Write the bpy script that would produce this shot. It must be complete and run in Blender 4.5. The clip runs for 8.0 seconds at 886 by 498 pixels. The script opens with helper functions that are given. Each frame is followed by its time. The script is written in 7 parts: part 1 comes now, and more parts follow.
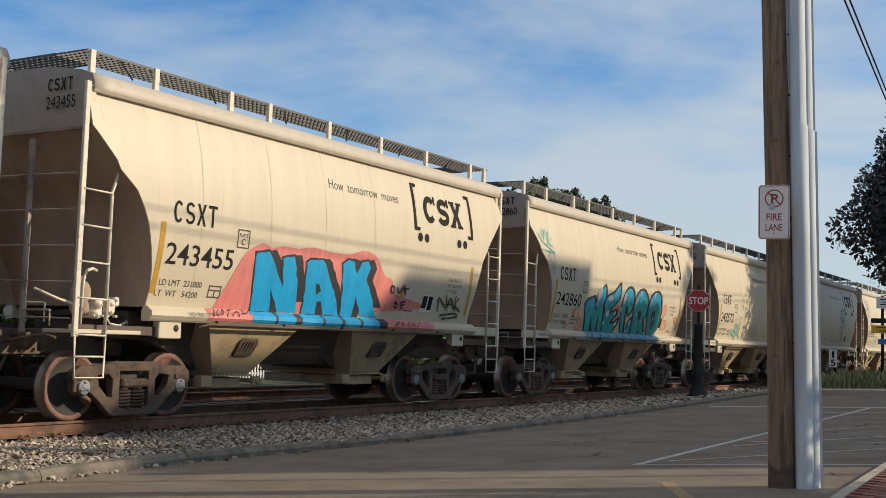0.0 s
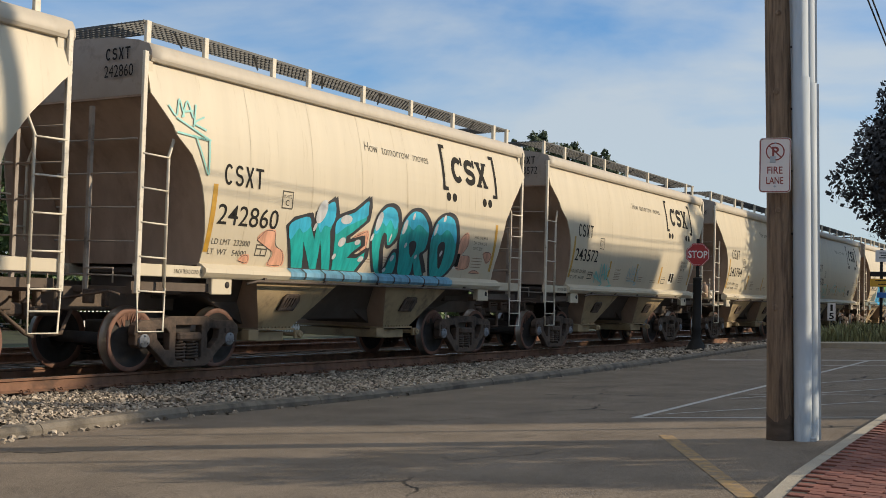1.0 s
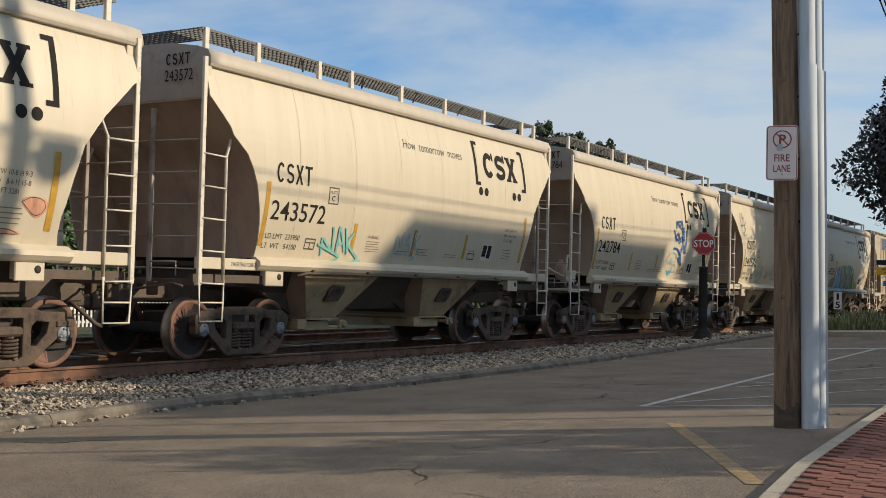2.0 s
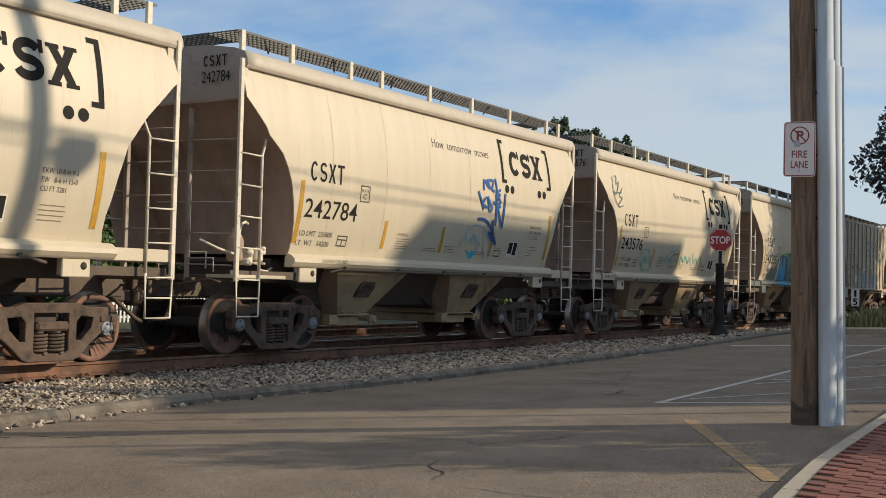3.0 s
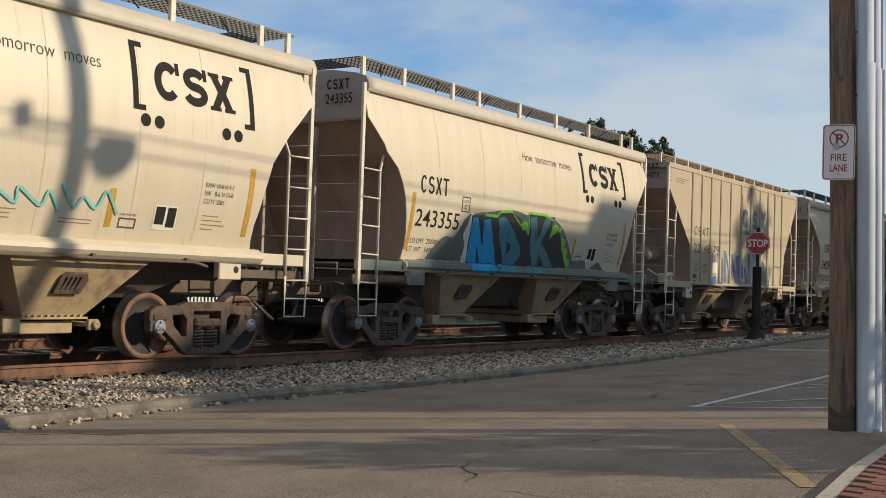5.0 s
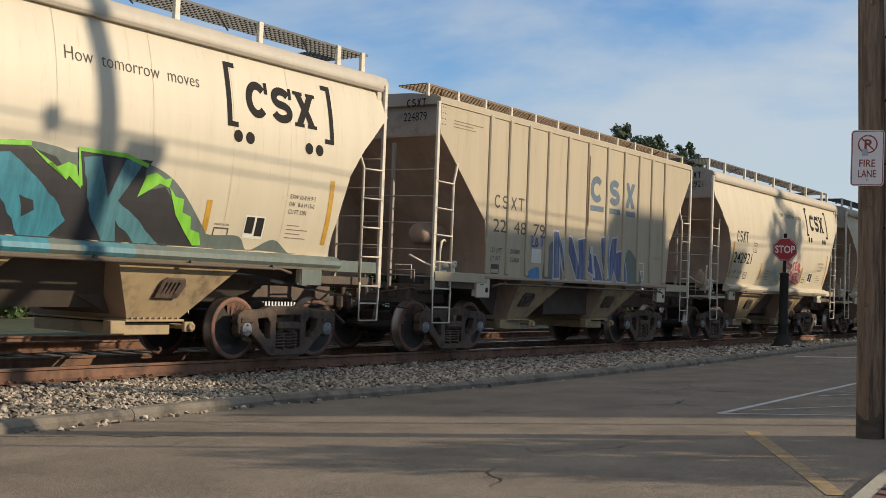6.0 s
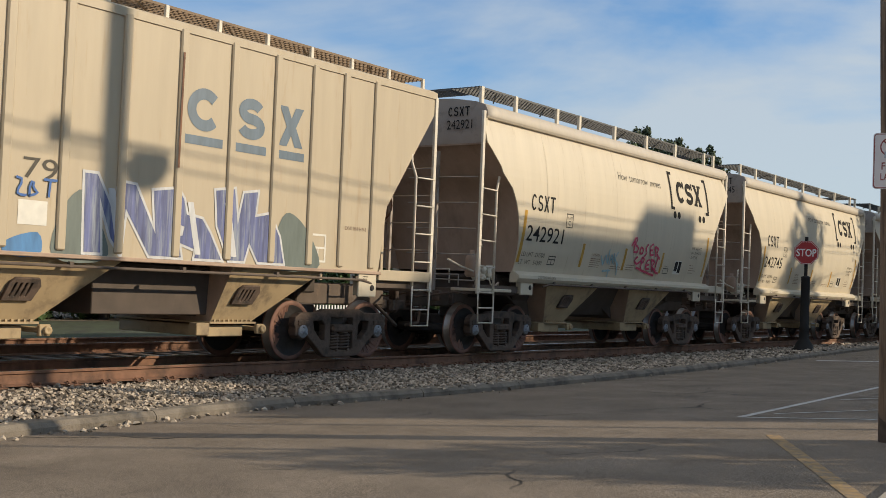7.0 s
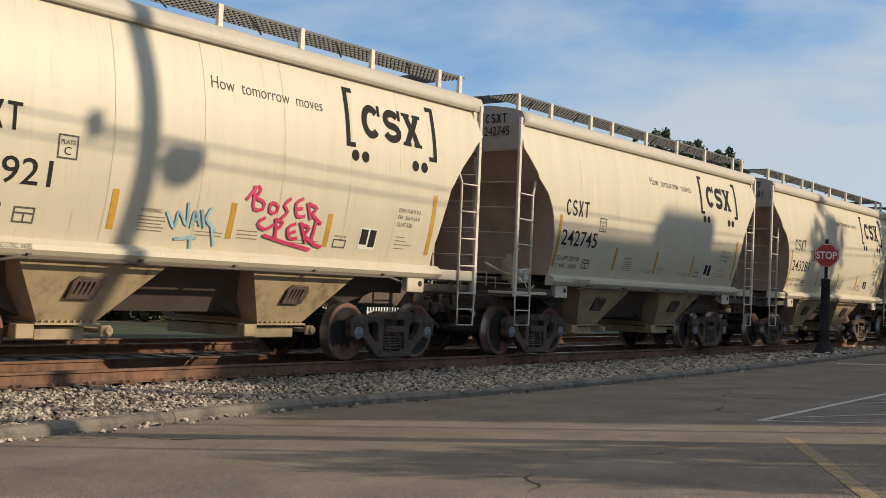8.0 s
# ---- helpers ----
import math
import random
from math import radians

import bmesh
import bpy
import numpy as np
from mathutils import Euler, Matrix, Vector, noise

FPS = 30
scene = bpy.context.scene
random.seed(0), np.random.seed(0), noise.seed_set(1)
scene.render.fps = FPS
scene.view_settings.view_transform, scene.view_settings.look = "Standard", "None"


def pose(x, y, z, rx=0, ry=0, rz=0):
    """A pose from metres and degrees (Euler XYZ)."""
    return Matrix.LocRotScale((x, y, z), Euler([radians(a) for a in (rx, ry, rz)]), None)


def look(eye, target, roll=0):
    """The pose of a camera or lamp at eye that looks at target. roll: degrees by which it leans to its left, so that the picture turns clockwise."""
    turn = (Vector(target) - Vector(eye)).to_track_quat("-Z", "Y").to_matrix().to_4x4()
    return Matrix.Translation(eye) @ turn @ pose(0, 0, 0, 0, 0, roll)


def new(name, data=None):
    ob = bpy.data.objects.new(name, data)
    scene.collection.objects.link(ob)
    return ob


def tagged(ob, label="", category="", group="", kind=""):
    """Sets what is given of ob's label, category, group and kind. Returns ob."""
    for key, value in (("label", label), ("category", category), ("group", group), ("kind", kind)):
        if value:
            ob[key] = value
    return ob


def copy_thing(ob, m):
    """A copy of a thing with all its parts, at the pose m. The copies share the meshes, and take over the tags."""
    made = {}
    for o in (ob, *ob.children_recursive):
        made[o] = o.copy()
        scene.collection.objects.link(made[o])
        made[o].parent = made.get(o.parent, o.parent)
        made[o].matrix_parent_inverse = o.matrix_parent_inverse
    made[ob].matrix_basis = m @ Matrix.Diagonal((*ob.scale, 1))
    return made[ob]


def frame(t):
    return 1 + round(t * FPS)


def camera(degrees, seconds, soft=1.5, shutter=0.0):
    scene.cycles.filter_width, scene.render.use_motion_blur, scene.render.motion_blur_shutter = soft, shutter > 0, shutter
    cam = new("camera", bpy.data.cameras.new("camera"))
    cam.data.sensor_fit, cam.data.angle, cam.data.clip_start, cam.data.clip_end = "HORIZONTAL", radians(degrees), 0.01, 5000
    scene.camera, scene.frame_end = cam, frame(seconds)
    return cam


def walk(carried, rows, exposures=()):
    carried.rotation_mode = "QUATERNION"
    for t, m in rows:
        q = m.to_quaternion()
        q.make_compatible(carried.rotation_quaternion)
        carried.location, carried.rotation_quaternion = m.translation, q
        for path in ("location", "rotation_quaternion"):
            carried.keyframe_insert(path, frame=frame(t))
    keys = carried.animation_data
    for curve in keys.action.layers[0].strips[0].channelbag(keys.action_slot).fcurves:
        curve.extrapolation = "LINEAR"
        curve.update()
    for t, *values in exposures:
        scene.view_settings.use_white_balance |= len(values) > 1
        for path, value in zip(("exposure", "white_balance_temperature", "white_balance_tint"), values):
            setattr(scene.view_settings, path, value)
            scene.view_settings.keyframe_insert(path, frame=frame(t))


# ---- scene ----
cam = camera(42.52, 8.0, soft=0.45)
# seconds, yaw, pitch, roll, and the eye of a camera held by hand in one place
TURNS = [
    (0.0, 30.76, 4.70, -1.73, 0.016, 0.011, 1.210), (0.5, 30.77, 4.43, -1.67, 0.012, 0.023, 1.208), (0.6, 30.77, 4.21, -1.66, 0.011, 0.025, 1.208),
    (0.7, 30.77, 3.70, -1.64, 0.008, 0.028, 1.208), (0.8, 30.75, 3.13, -1.62, 0.005, 0.030, 1.209), (0.9, 30.74, 2.70, -1.61, 0.003, 0.033, 1.209),
    (1.0, 30.73, 2.41, -1.60, 0.000, 0.035, 1.209), (1.5, 30.80, 2.17, -1.58, -0.010, 0.030, 1.200), (2.0, 31.00, 1.93, -1.38, -0.008, 0.016, 1.196),
    (3.5, 32.16, 1.67, -1.64, -0.006, 0.000, 1.195), (4.0, 32.49, 1.66, -1.74, -0.007, 0.007, 1.195), (5.5, 34.17, 1.81, -2.03, -0.002, -0.006, 1.201),
    (6.0, 34.79, 1.92, -2.18, -0.002, -0.009, 1.198), (6.5, 35.35, 1.99, -2.19, -0.000, -0.020, 1.200), (7.0, 35.76, 2.04, -2.27, 0.002, -0.031, 1.194),
    (7.5, 36.13, 2.03, -2.36, 0.004, -0.027, 1.195), (8.0, 36.67, 2.09, -2.40, -0.003, -0.026, 1.198)]
walk(cam, [(t, pose(ex, ey, ez, 90 + p, r, y)) for t, y, p, r, ex, ey, ez in TURNS])

# ---------------------------------------------------------------- light
SUN_AZ = 30.0      # degrees from +x towards +y
SUN_EL = 24.0
world = bpy.data.worlds.new("world")
scene.world = world
world.use_nodes = True


def build_sky():
    nt = world.node_tree
    nt.nodes.clear()
    out = nt.nodes.new("ShaderNodeOutputWorld")
    bg = nt.nodes.new("ShaderNodeBackground")
    sky = nt.nodes.new("ShaderNodeTexSky")
    sky.sky_type = "NISHITA"
    sky.sun_disc = False
    sky.sun_elevation = radians(SUN_EL)
    sky.sun_rotation = radians(90 - SUN_AZ)
    sky.air_density, sky.dust_density, sky.ozone_density = 1.0, 0.4, 2.5
    bg.inputs["Strength"].default_value = SKY_STRENGTH
    # thin high cloud in wide soft sheets
    geo = nt.nodes.new("ShaderNodeTexCoord")
    mp = nt.nodes.new("ShaderNodeMapping")
    mp.inputs["Location"].default_value = (0.35, 0.2, 0.03)
    mp.inputs["Rotation"].default_value = (0, radians(-7), radians(20))
    mp.inputs["Scale"].default_value = (1.0, 1.0, 3.4)
    n1 = nt.nodes.new("ShaderNodeTexNoise")
    n1.inputs["Scale"].default_value = 2.3
    n1.inputs["Detail"].default_value = 7
    n1.inputs["Roughness"].default_value = 0.52
    n1.inputs["Distortion"].default_value = 0.3
    n2 = nt.nodes.new("ShaderNodeTexNoise")
    n2.inputs["Scale"].default_value = 7.0
    n2.inputs["Detail"].default_value = 6
    add = nt.nodes.new("ShaderNodeMath")
    add.operation = "MULTIPLY_ADD"
    add.inputs[1].default_value = 0.25
    ramp = nt.nodes.new("ShaderNodeValToRGB")
    ramp.color_ramp.elements[0].position = 0.50
    ramp.color_ramp.elements[1].position = 0.78
    ramp.color_ramp.elements[0].color = (0.0, 0.0, 0.0, 1)
    ramp.color_ramp.elements[1].color = (0.80, 0.80, 0.80, 1)
    sep = nt.nodes.new("ShaderNodeSeparateXYZ")
    low = nt.nodes.new("ShaderNodeMapRange")
    low.inputs["From Min"].default_value = 0.02
    low.inputs["From Max"].default_value = 0.55
    low.inputs["To Min"].default_value = 0.20
    low.inputs["To Max"].default_value = -0.16
    add2 = nt.nodes.new("ShaderNodeMath")
    mix = nt.nodes.new("ShaderNodeMixRGB")
    mix.inputs["Color2"].default_value = CLOUD
    tint = nt.nodes.new("ShaderNodeMixRGB")
    tint.blend_type = "MULTIPLY"
    tint.inputs["Fac"].default_value = 1.0
    tint.inputs["Color2"].default_value = (0.44, 0.90, 1.25, 1)
    ln = nt.links.new
    ln(geo.outputs["Generated"], mp.inputs["Vector"])
    ln(mp.outputs["Vector"], n1.inputs["Vector"])
    ln(mp.outputs["Vector"], n2.inputs["Vector"])
    ln(n2.outputs["Fac"], add.inputs[0])
    ln(n1.outputs["Fac"], add.inputs[2])
    ln(geo.outputs["Generated"], sep.inputs[0])
    ln(sep.outputs["Z"], low.inputs["Value"])
    ln(add.outputs[0], add2.inputs[0])
    ln(low.outputs[0], add2.inputs[1])
    # denser cloud overhead, above the view, added as neutral fill light
    high = nt.nodes.new("ShaderNodeMapRange")
    high.inputs["From Min"].default_value = 0.34
    high.inputs["From Max"].default_value = 0.75
    high.inputs["To Min"].default_value = 0.0
    high.inputs["To Max"].default_value = 0.42
    add3 = nt.nodes.new("ShaderNodeMath")
    ln(sep.outputs["Z"], high.inputs["Value"])
    ln(add2.outputs[0], add3.inputs[0])
    ln(high.outputs[0], add3.inputs[1])
    ln(add3.outputs[0], ramp.inputs[0])
    ln(sky.outputs[0], tint.inputs["Color1"])
    ln(tint.outputs[0], mix.inputs["Color1"])
    ln(ramp.outputs["Color"], mix.inputs["Fac"])
    ln(mix.outputs[0], bg.inputs["Color"])
    ln(bg.outputs[0], out.inputs["Surface"])


SKY_STRENGTH = 0.109
CLOUD = (5.1, 5.5, 5.7, 1)
build_sky()
sun = new("sun", bpy.data.lights.new("sun", "SUN"))
sun.data.energy = 4.3
sun.data.angle = radians(0.6)
sun.data.color = (1.0, 0.845, 0.62)
_d = Vector((math.cos(radians(SUN_EL)) * math.cos(radians(SUN_AZ)), math.cos(radians(SUN_EL)) * math.sin(radians(SUN_AZ)), math.sin(radians(SUN_EL))))
sun.matrix_world = look(_d * 60, (0, 0, 0))
scene.view_settings.exposure = 0.12


# ---------------------------------------------------------------- materials
def mat(name, color, rough=0.6, metal=0.0, vary=0.12, scale=6.0, dark=None, dark_at=0.62, dark_scale=1.5, bump=0.0, bump_scale=60.0,
        spec=0.5, stretch=(1, 1, 1), per_piece=0.0, emit=0.0):
    m = bpy.data.materials.new(name)
    m.use_nodes = True
    nt = m.node_tree
    bs = nt.nodes["Principled BSDF"]
    bs.inputs["Roughness"].default_value = rough
    bs.inputs["Metallic"].default_value = metal
    bs.inputs["Specular IOR Level"].default_value = spec
    ln = nt.links.new
    tc = nt.nodes.new("ShaderNodeTexCoord")
    mp = nt.nodes.new("ShaderNodeMapping")
    mp.inputs["Scale"].default_value = stretch
    ln(tc.outputs["Object"], mp.inputs["Vector"])
    n = nt.nodes.new("ShaderNodeTexNoise")
    n.inputs["Scale"].default_value = scale
    n.inputs["Detail"].default_value = 8
    n.inputs["Roughness"].default_value = 0.6
    ln(mp.outputs["Vector"], n.inputs["Vector"])
    rng = nt.nodes.new("ShaderNodeMapRange")
    rng.inputs["From Min"].default_value = 0.3
    rng.inputs["From Max"].default_value = 0.7
    rng.inputs["To Min"].default_value = 1 - vary
    rng.inputs["To Max"].default_value = 1 + vary
    ln(n.outputs["Fac"], rng.inputs["Value"])
    val = rng.outputs[0]
    if per_piece:
        oi = nt.nodes.new("ShaderNodeObjectInfo")
        ge = nt.nodes.new("ShaderNodeNewGeometry")
        ad = nt.nodes.new("ShaderNodeMath")
        ln(oi.outputs["Random"], ad.inputs[0])
        ln(ge.outputs["Random Per Island"], ad.inputs[1])
        fr = nt.nodes.new("ShaderNodeMath")
        fr.operation = "FRACT"
        ln(ad.outputs[0], fr.inputs[0])
        r2 = nt.nodes.new("ShaderNodeMapRange")
        r2.inputs["To Min"].default_value = 1 - per_piece
        r2.inputs["To Max"].default_value = 1 + per_piece
        ln(fr.outputs[0], r2.inputs["Value"])
        mu = nt.nodes.new("ShaderNodeMath")
        mu.operation = "MULTIPLY"
        ln(val, mu.inputs[0])
        ln(r2.outputs[0], mu.inputs[1])
        val = mu.outputs[0]
    hsv = nt.nodes.new("ShaderNodeHueSaturation")
    hsv.inputs["Color"].default_value = (*color, 1)
    ln(val, hsv.inputs["Value"])
    col = hsv.outputs[0]
    if dark:
        n2 = nt.nodes.new("ShaderNodeTexNoise")
        n2.inputs["Scale"].default_value = dark_scale
        n2.inputs["Detail"].default_value = 9
        n2.inputs["Roughness"].default_value = 0.65
        ln(mp.outputs["Vector"], n2.inputs["Vector"])
        rp = nt.nodes.new("ShaderNodeMapRange")
        rp.inputs["From Min"].default_value = dark_at - 0.08
        rp.inputs["From Max"].default_value = dark_at + 0.10
        ln(n2.outputs["Fac"], rp.inputs["Value"])
        mx = nt.nodes.new("ShaderNodeMixRGB")
        mx.inputs["Color2"].default_value = (*dark, 1)
        ln(rp.outputs[0], mx.inputs["Fac"])
        ln(col, mx.inputs["Color1"])
        col = mx.outputs[0]
    ln(col, bs.inputs["Base Color"])
    if bump:
        n3 = nt.nodes.new("ShaderNodeTexNoise")
        n3.inputs["Scale"].default_value = bump_scale
        n3.inputs["Detail"].default_value = 5
        ln(mp.outputs["Vector"], n3.inputs["Vector"])
        bp = nt.nodes.new("ShaderNodeBump")
        bp.inputs["Strength"].default_value = bump
        bp.inputs["Distance"].default_value = 0.02
        ln(n3.outputs["Fac"], bp.inputs["Height"])
        ln(bp.outputs[0], bs.inputs["Normal"])
    if emit:
        bs.inputs["Emission Color"].default_value = (*color, 1)
        bs.inputs["Emission Strength"].default_value = emit
    return m


M_CREAM = mat("cream_paint", (0.55, 0.475, 0.355), 0.5, vary=0.05, scale=1.2, dark=(0.43, 0.35, 0.24), dark_at=0.66, dark_scale=4.5, stretch=(1, 2.6, 0.22), bump=0.03, bump_scale=9)
M_CREAM_B = mat("tan_paint", (0.42, 0.345, 0.24), 0.55, vary=0.07, scale=1.4, dark=(0.36, 0.26, 0.15), dark_at=0.66, dark_scale=2.0, stretch=(1, 2.4, 0.3), bump=0.03, bump_scale=9)
M_ROOF = mat("roof_paint", (0.46, 0.40, 0.32), 0.55, vary=0.06, scale=2, dark=(0.45, 0.37, 0.28), dark_at=0.66, dark_scale=3, stretch=(1, 2.5, 1))
# grimy paint, darkened further to carry shade on end and far sheets
M_GRIME_SHADE = mat("grimy_shaded_paint", (0.37, 0.265, 0.195), 0.8, vary=0.16, scale=2.5, dark=(0.25, 0.175, 0.13), dark_at=0.60, dark_scale=1.7, stretch=(1, 1, 0.5))
M_ENDBEAM = mat("dark_end_beam", (0.105, 0.078, 0.06), 0.85, vary=0.2, scale=3, dark=(0.16, 0.11, 0.08), dark_at=0.66, dark_scale=4)
# dusty end paint, also darkened for the shade on the car ends
M_ENDPLATE = mat("dusty_shaded_end_paint", (0.33, 0.28, 0.235), 0.75, vary=0.12, scale=2.0, dark=(0.15, 0.12, 0.10), dark_at=0.6, dark_scale=2)
# hopper sheets below the sill: the shade under the car is in this colour
M_BAYCORE = mat("shaded_hopper_sheet", (0.085, 0.065, 0.052), 0.85, vary=0.2, scale=3)
M_CHUTE = mat("dusty_chute_paint", (0.36, 0.265, 0.15), 0.7, vary=0.12, scale=2.5, dark=(0.18, 0.13, 0.08), dark_at=0.6, dark_scale=3)
M_RAILING = mat("white_rail_paint", (0.62, 0.56, 0.455), 0.5, vary=0.1, scale=8, dark=(0.3, 0.24, 0.17), dark_at=0.66, dark_scale=9)
M_GRATE = mat("galvanised_grating", (0.10, 0.10, 0.10), 0.6, metal=0.3, vary=0.1)
M_RUSTGRATE = mat("rusty_grating", (0.20, 0.14, 0.09), 0.8, vary=0.2)
M_TRUCK = mat("rusty_cast_steel", (0.105, 0.072, 0.053), 0.9, vary=0.25, scale=7, dark=(0.04, 0.03, 0.024), dark_at=0.55, dark_scale=5, bump=0.25, bump_scale=60)
M_UNDER = mat("underframe_soot", (0.065, 0.052, 0.044), 0.9, vary=0.25, scale=5)
M_WHEEL = mat("rusty_wheel", (0.19, 0.095, 0.066), 0.75, vary=0.2, scale=8, dark=(0.09, 0.05, 0.04), dark_at=0.6, dark_scale=3)
M_GREASE = mat("black_grease", (0.04, 0.034, 0.031), 0.9, vary=0.3, scale=6)
M_TREAD = mat("bright_wheel_tread", (0.30, 0.28, 0.26), 0.4, metal=1.0)
M_CAP = mat("blue_grey_end_cap", (0.22, 0.23, 0.25), 0.6, vary=0.2, scale=20)
M_RAIL = mat("rusty_rail", (0.19, 0.098, 0.06), 0.88, vary=0.25, scale=5, dark=(0.07, 0.042, 0.03), dark_at=0.58, dark_scale=2.4, bump=0.2, bump_scale=40)
M_RAILTOP = mat("polished_rail_head", (0.50, 0.48, 0.46), 0.25, metal=1.0)
M_TIE = mat("creosoted_wood", (0.09, 0.066, 0.05), 0.9, vary=0.3, scale=6, stretch=(0.3, 3, 3), bump=0.4)
M_STONE = mat("limestone_ballast", (0.30, 0.25, 0.197), 0.95, vary=0.2, scale=30, per_piece=0.7, spec=0.2)
M_BED = mat("ballast_fines", (0.125, 0.10, 0.08), 0.95, vary=0.3, scale=25, bump=0.8, bump_scale=45)
M_BLACK = mat("black_lettering", (0.022, 0.02, 0.018), 0.8, vary=0.15, scale=12, spec=0.15)
M_GREYTXT = mat("faded_lettering", (0.10, 0.09, 0.075), 0.8, spec=0.15, vary=0.25, scale=20)
M_NOTICE = mat("faded_rust_print", (0.24, 0.17, 0.125), 0.8, vary=0.25, scale=20, spec=0.15)
M_WHITE = mat("white_stencil", (0.64, 0.61, 0.54), 0.6, vary=0.08)
M_YELLOW = mat("yellow_reflector", (0.47, 0.26, 0.03), 0.5, vary=0.2, scale=12, dark=(0.28, 0.15, 0.03), dark_at=0.62, dark_scale=6)
M_CONC = mat("weathered_concrete", (0.18, 0.152, 0.12), 0.92, vary=0.18, scale=5, dark=(0.09, 0.076, 0.06), dark_at=0.54, dark_scale=3.5, bump=0.5, bump_scale=50)
M_PALECONC = mat("pale_kerb_concrete", (0.36, 0.315, 0.25), 0.9, vary=0.12, scale=6, dark=(0.26, 0.24, 0.2), dark_at=0.63, dark_scale=3, bump=0.4, bump_scale=60)
M_BRICK = mat("red_paving_brick", (0.19, 0.07, 0.05), 0.85, vary=0.2, scale=14, per_piece=0.22, bump=0.35, bump_scale=90)
M_JOINT = mat("dark_joint_sand", (0.07, 0.055, 0.045), 0.95, vary=0.25, scale=40)
M_LINE = mat("worn_white_paint", (0.46, 0.44, 0.41), 0.8, vary=0.18, scale=12, dark=(0.12, 0.115, 0.11), dark_at=0.60, dark_scale=11)
M_LINEY = mat("worn_yellow_paint", (0.31, 0.20, 0.085), 0.9, vary=0.25, scale=12, dark=(0.18, 0.14, 0.10), dark_at=0.52, dark_scale=14)
M_GALV = mat("galvanised_steel", (0.40, 0.44, 0.48), 0.72, metal=0.1, vary=0.08, scale=4, dark=(0.30, 0.33, 0.36), dark_at=0.62, dark_scale=3, stretch=(2, 2, 0.3))
M_SIGN = mat("reflective_sheet", (0.70, 0.66, 0.64), 0.45, vary=0.04)
M_SIGNRED = mat("sign_red", (0.34, 0.018, 0.02), 0.45, vary=0.08)
M_SIGNTXT = mat("dull_red_print", (0.25, 0.05, 0.045), 0.55)
M_DARKPOST = mat("dark_painted_iron", (0.018, 0.017, 0.016), 0.6, vary=0.15, spec=0.2)
M_SIGNYEL = mat("amber_sheet", (0.65, 0.34, 0.02), 0.5)
M_SIGNBLUE = mat("blue_sheet", (0.03, 0.14, 0.42), 0.5)
M_FENCE = mat("white_fence_paint", (0.62, 0.62, 0.60), 0.6)
# near-black leaves: the backlit look is put into the colour
M_LEAF_DARK = mat("backlit_dark_leaf", (0.022, 0.018, 0.018), 0.6, per_piece=0.5, vary=0.2)
M_LEAF = mat("green_leaf", (0.055, 0.095, 0.028), 0.6, per_piece=0.55, vary=0.2)
M_LEAF_FAR = mat("grey_green_leaf", (0.075, 0.10, 0.05), 0.7, per_piece=0.4, vary=0.2)
M_GRASS = mat("dry_grass_blade", (0.19, 0.19, 0.085), 0.7, per_piece=0.5, vary=0.2)
M_VERGE = mat("weedy_soil", (0.045, 0.055, 0.026), 0.95, vary=0.35, scale=3, dark=(0.03, 0.026, 0.02), dark_at=0.55, dark_scale=1.2, bump=0.6, bump_scale=20)
M_BARK = mat("bark", (0.10, 0.075, 0.055), 0.9, vary=0.3, scale=9, bump=0.6, stretch=(2, 2, 0.4))
M_WIRE = mat("black_cable", (0.02, 0.02, 0.022), 0.6)
# pale wall colour chosen to bounce fill light onto the train
M_WALL = mat("pale_bounce_wall", (0.66, 0.60, 0.52), 0.9, vary=0.08, scale=5, bump=0.2)
M_REDCAR = mat("red_car_paint", (0.45, 0.02, 0.03), 0.3)


def wood_pole_material():
    m = mat("weathered_pole_wood", (0.215, 0.15, 0.10), 0.9, vary=0.3, scale=9, dark=(0.075, 0.05, 0.035), dark_at=0.56, dark_scale=5,
            stretch=(5, 5, 0.35), bump=0.7, bump_scale=22)
    return m


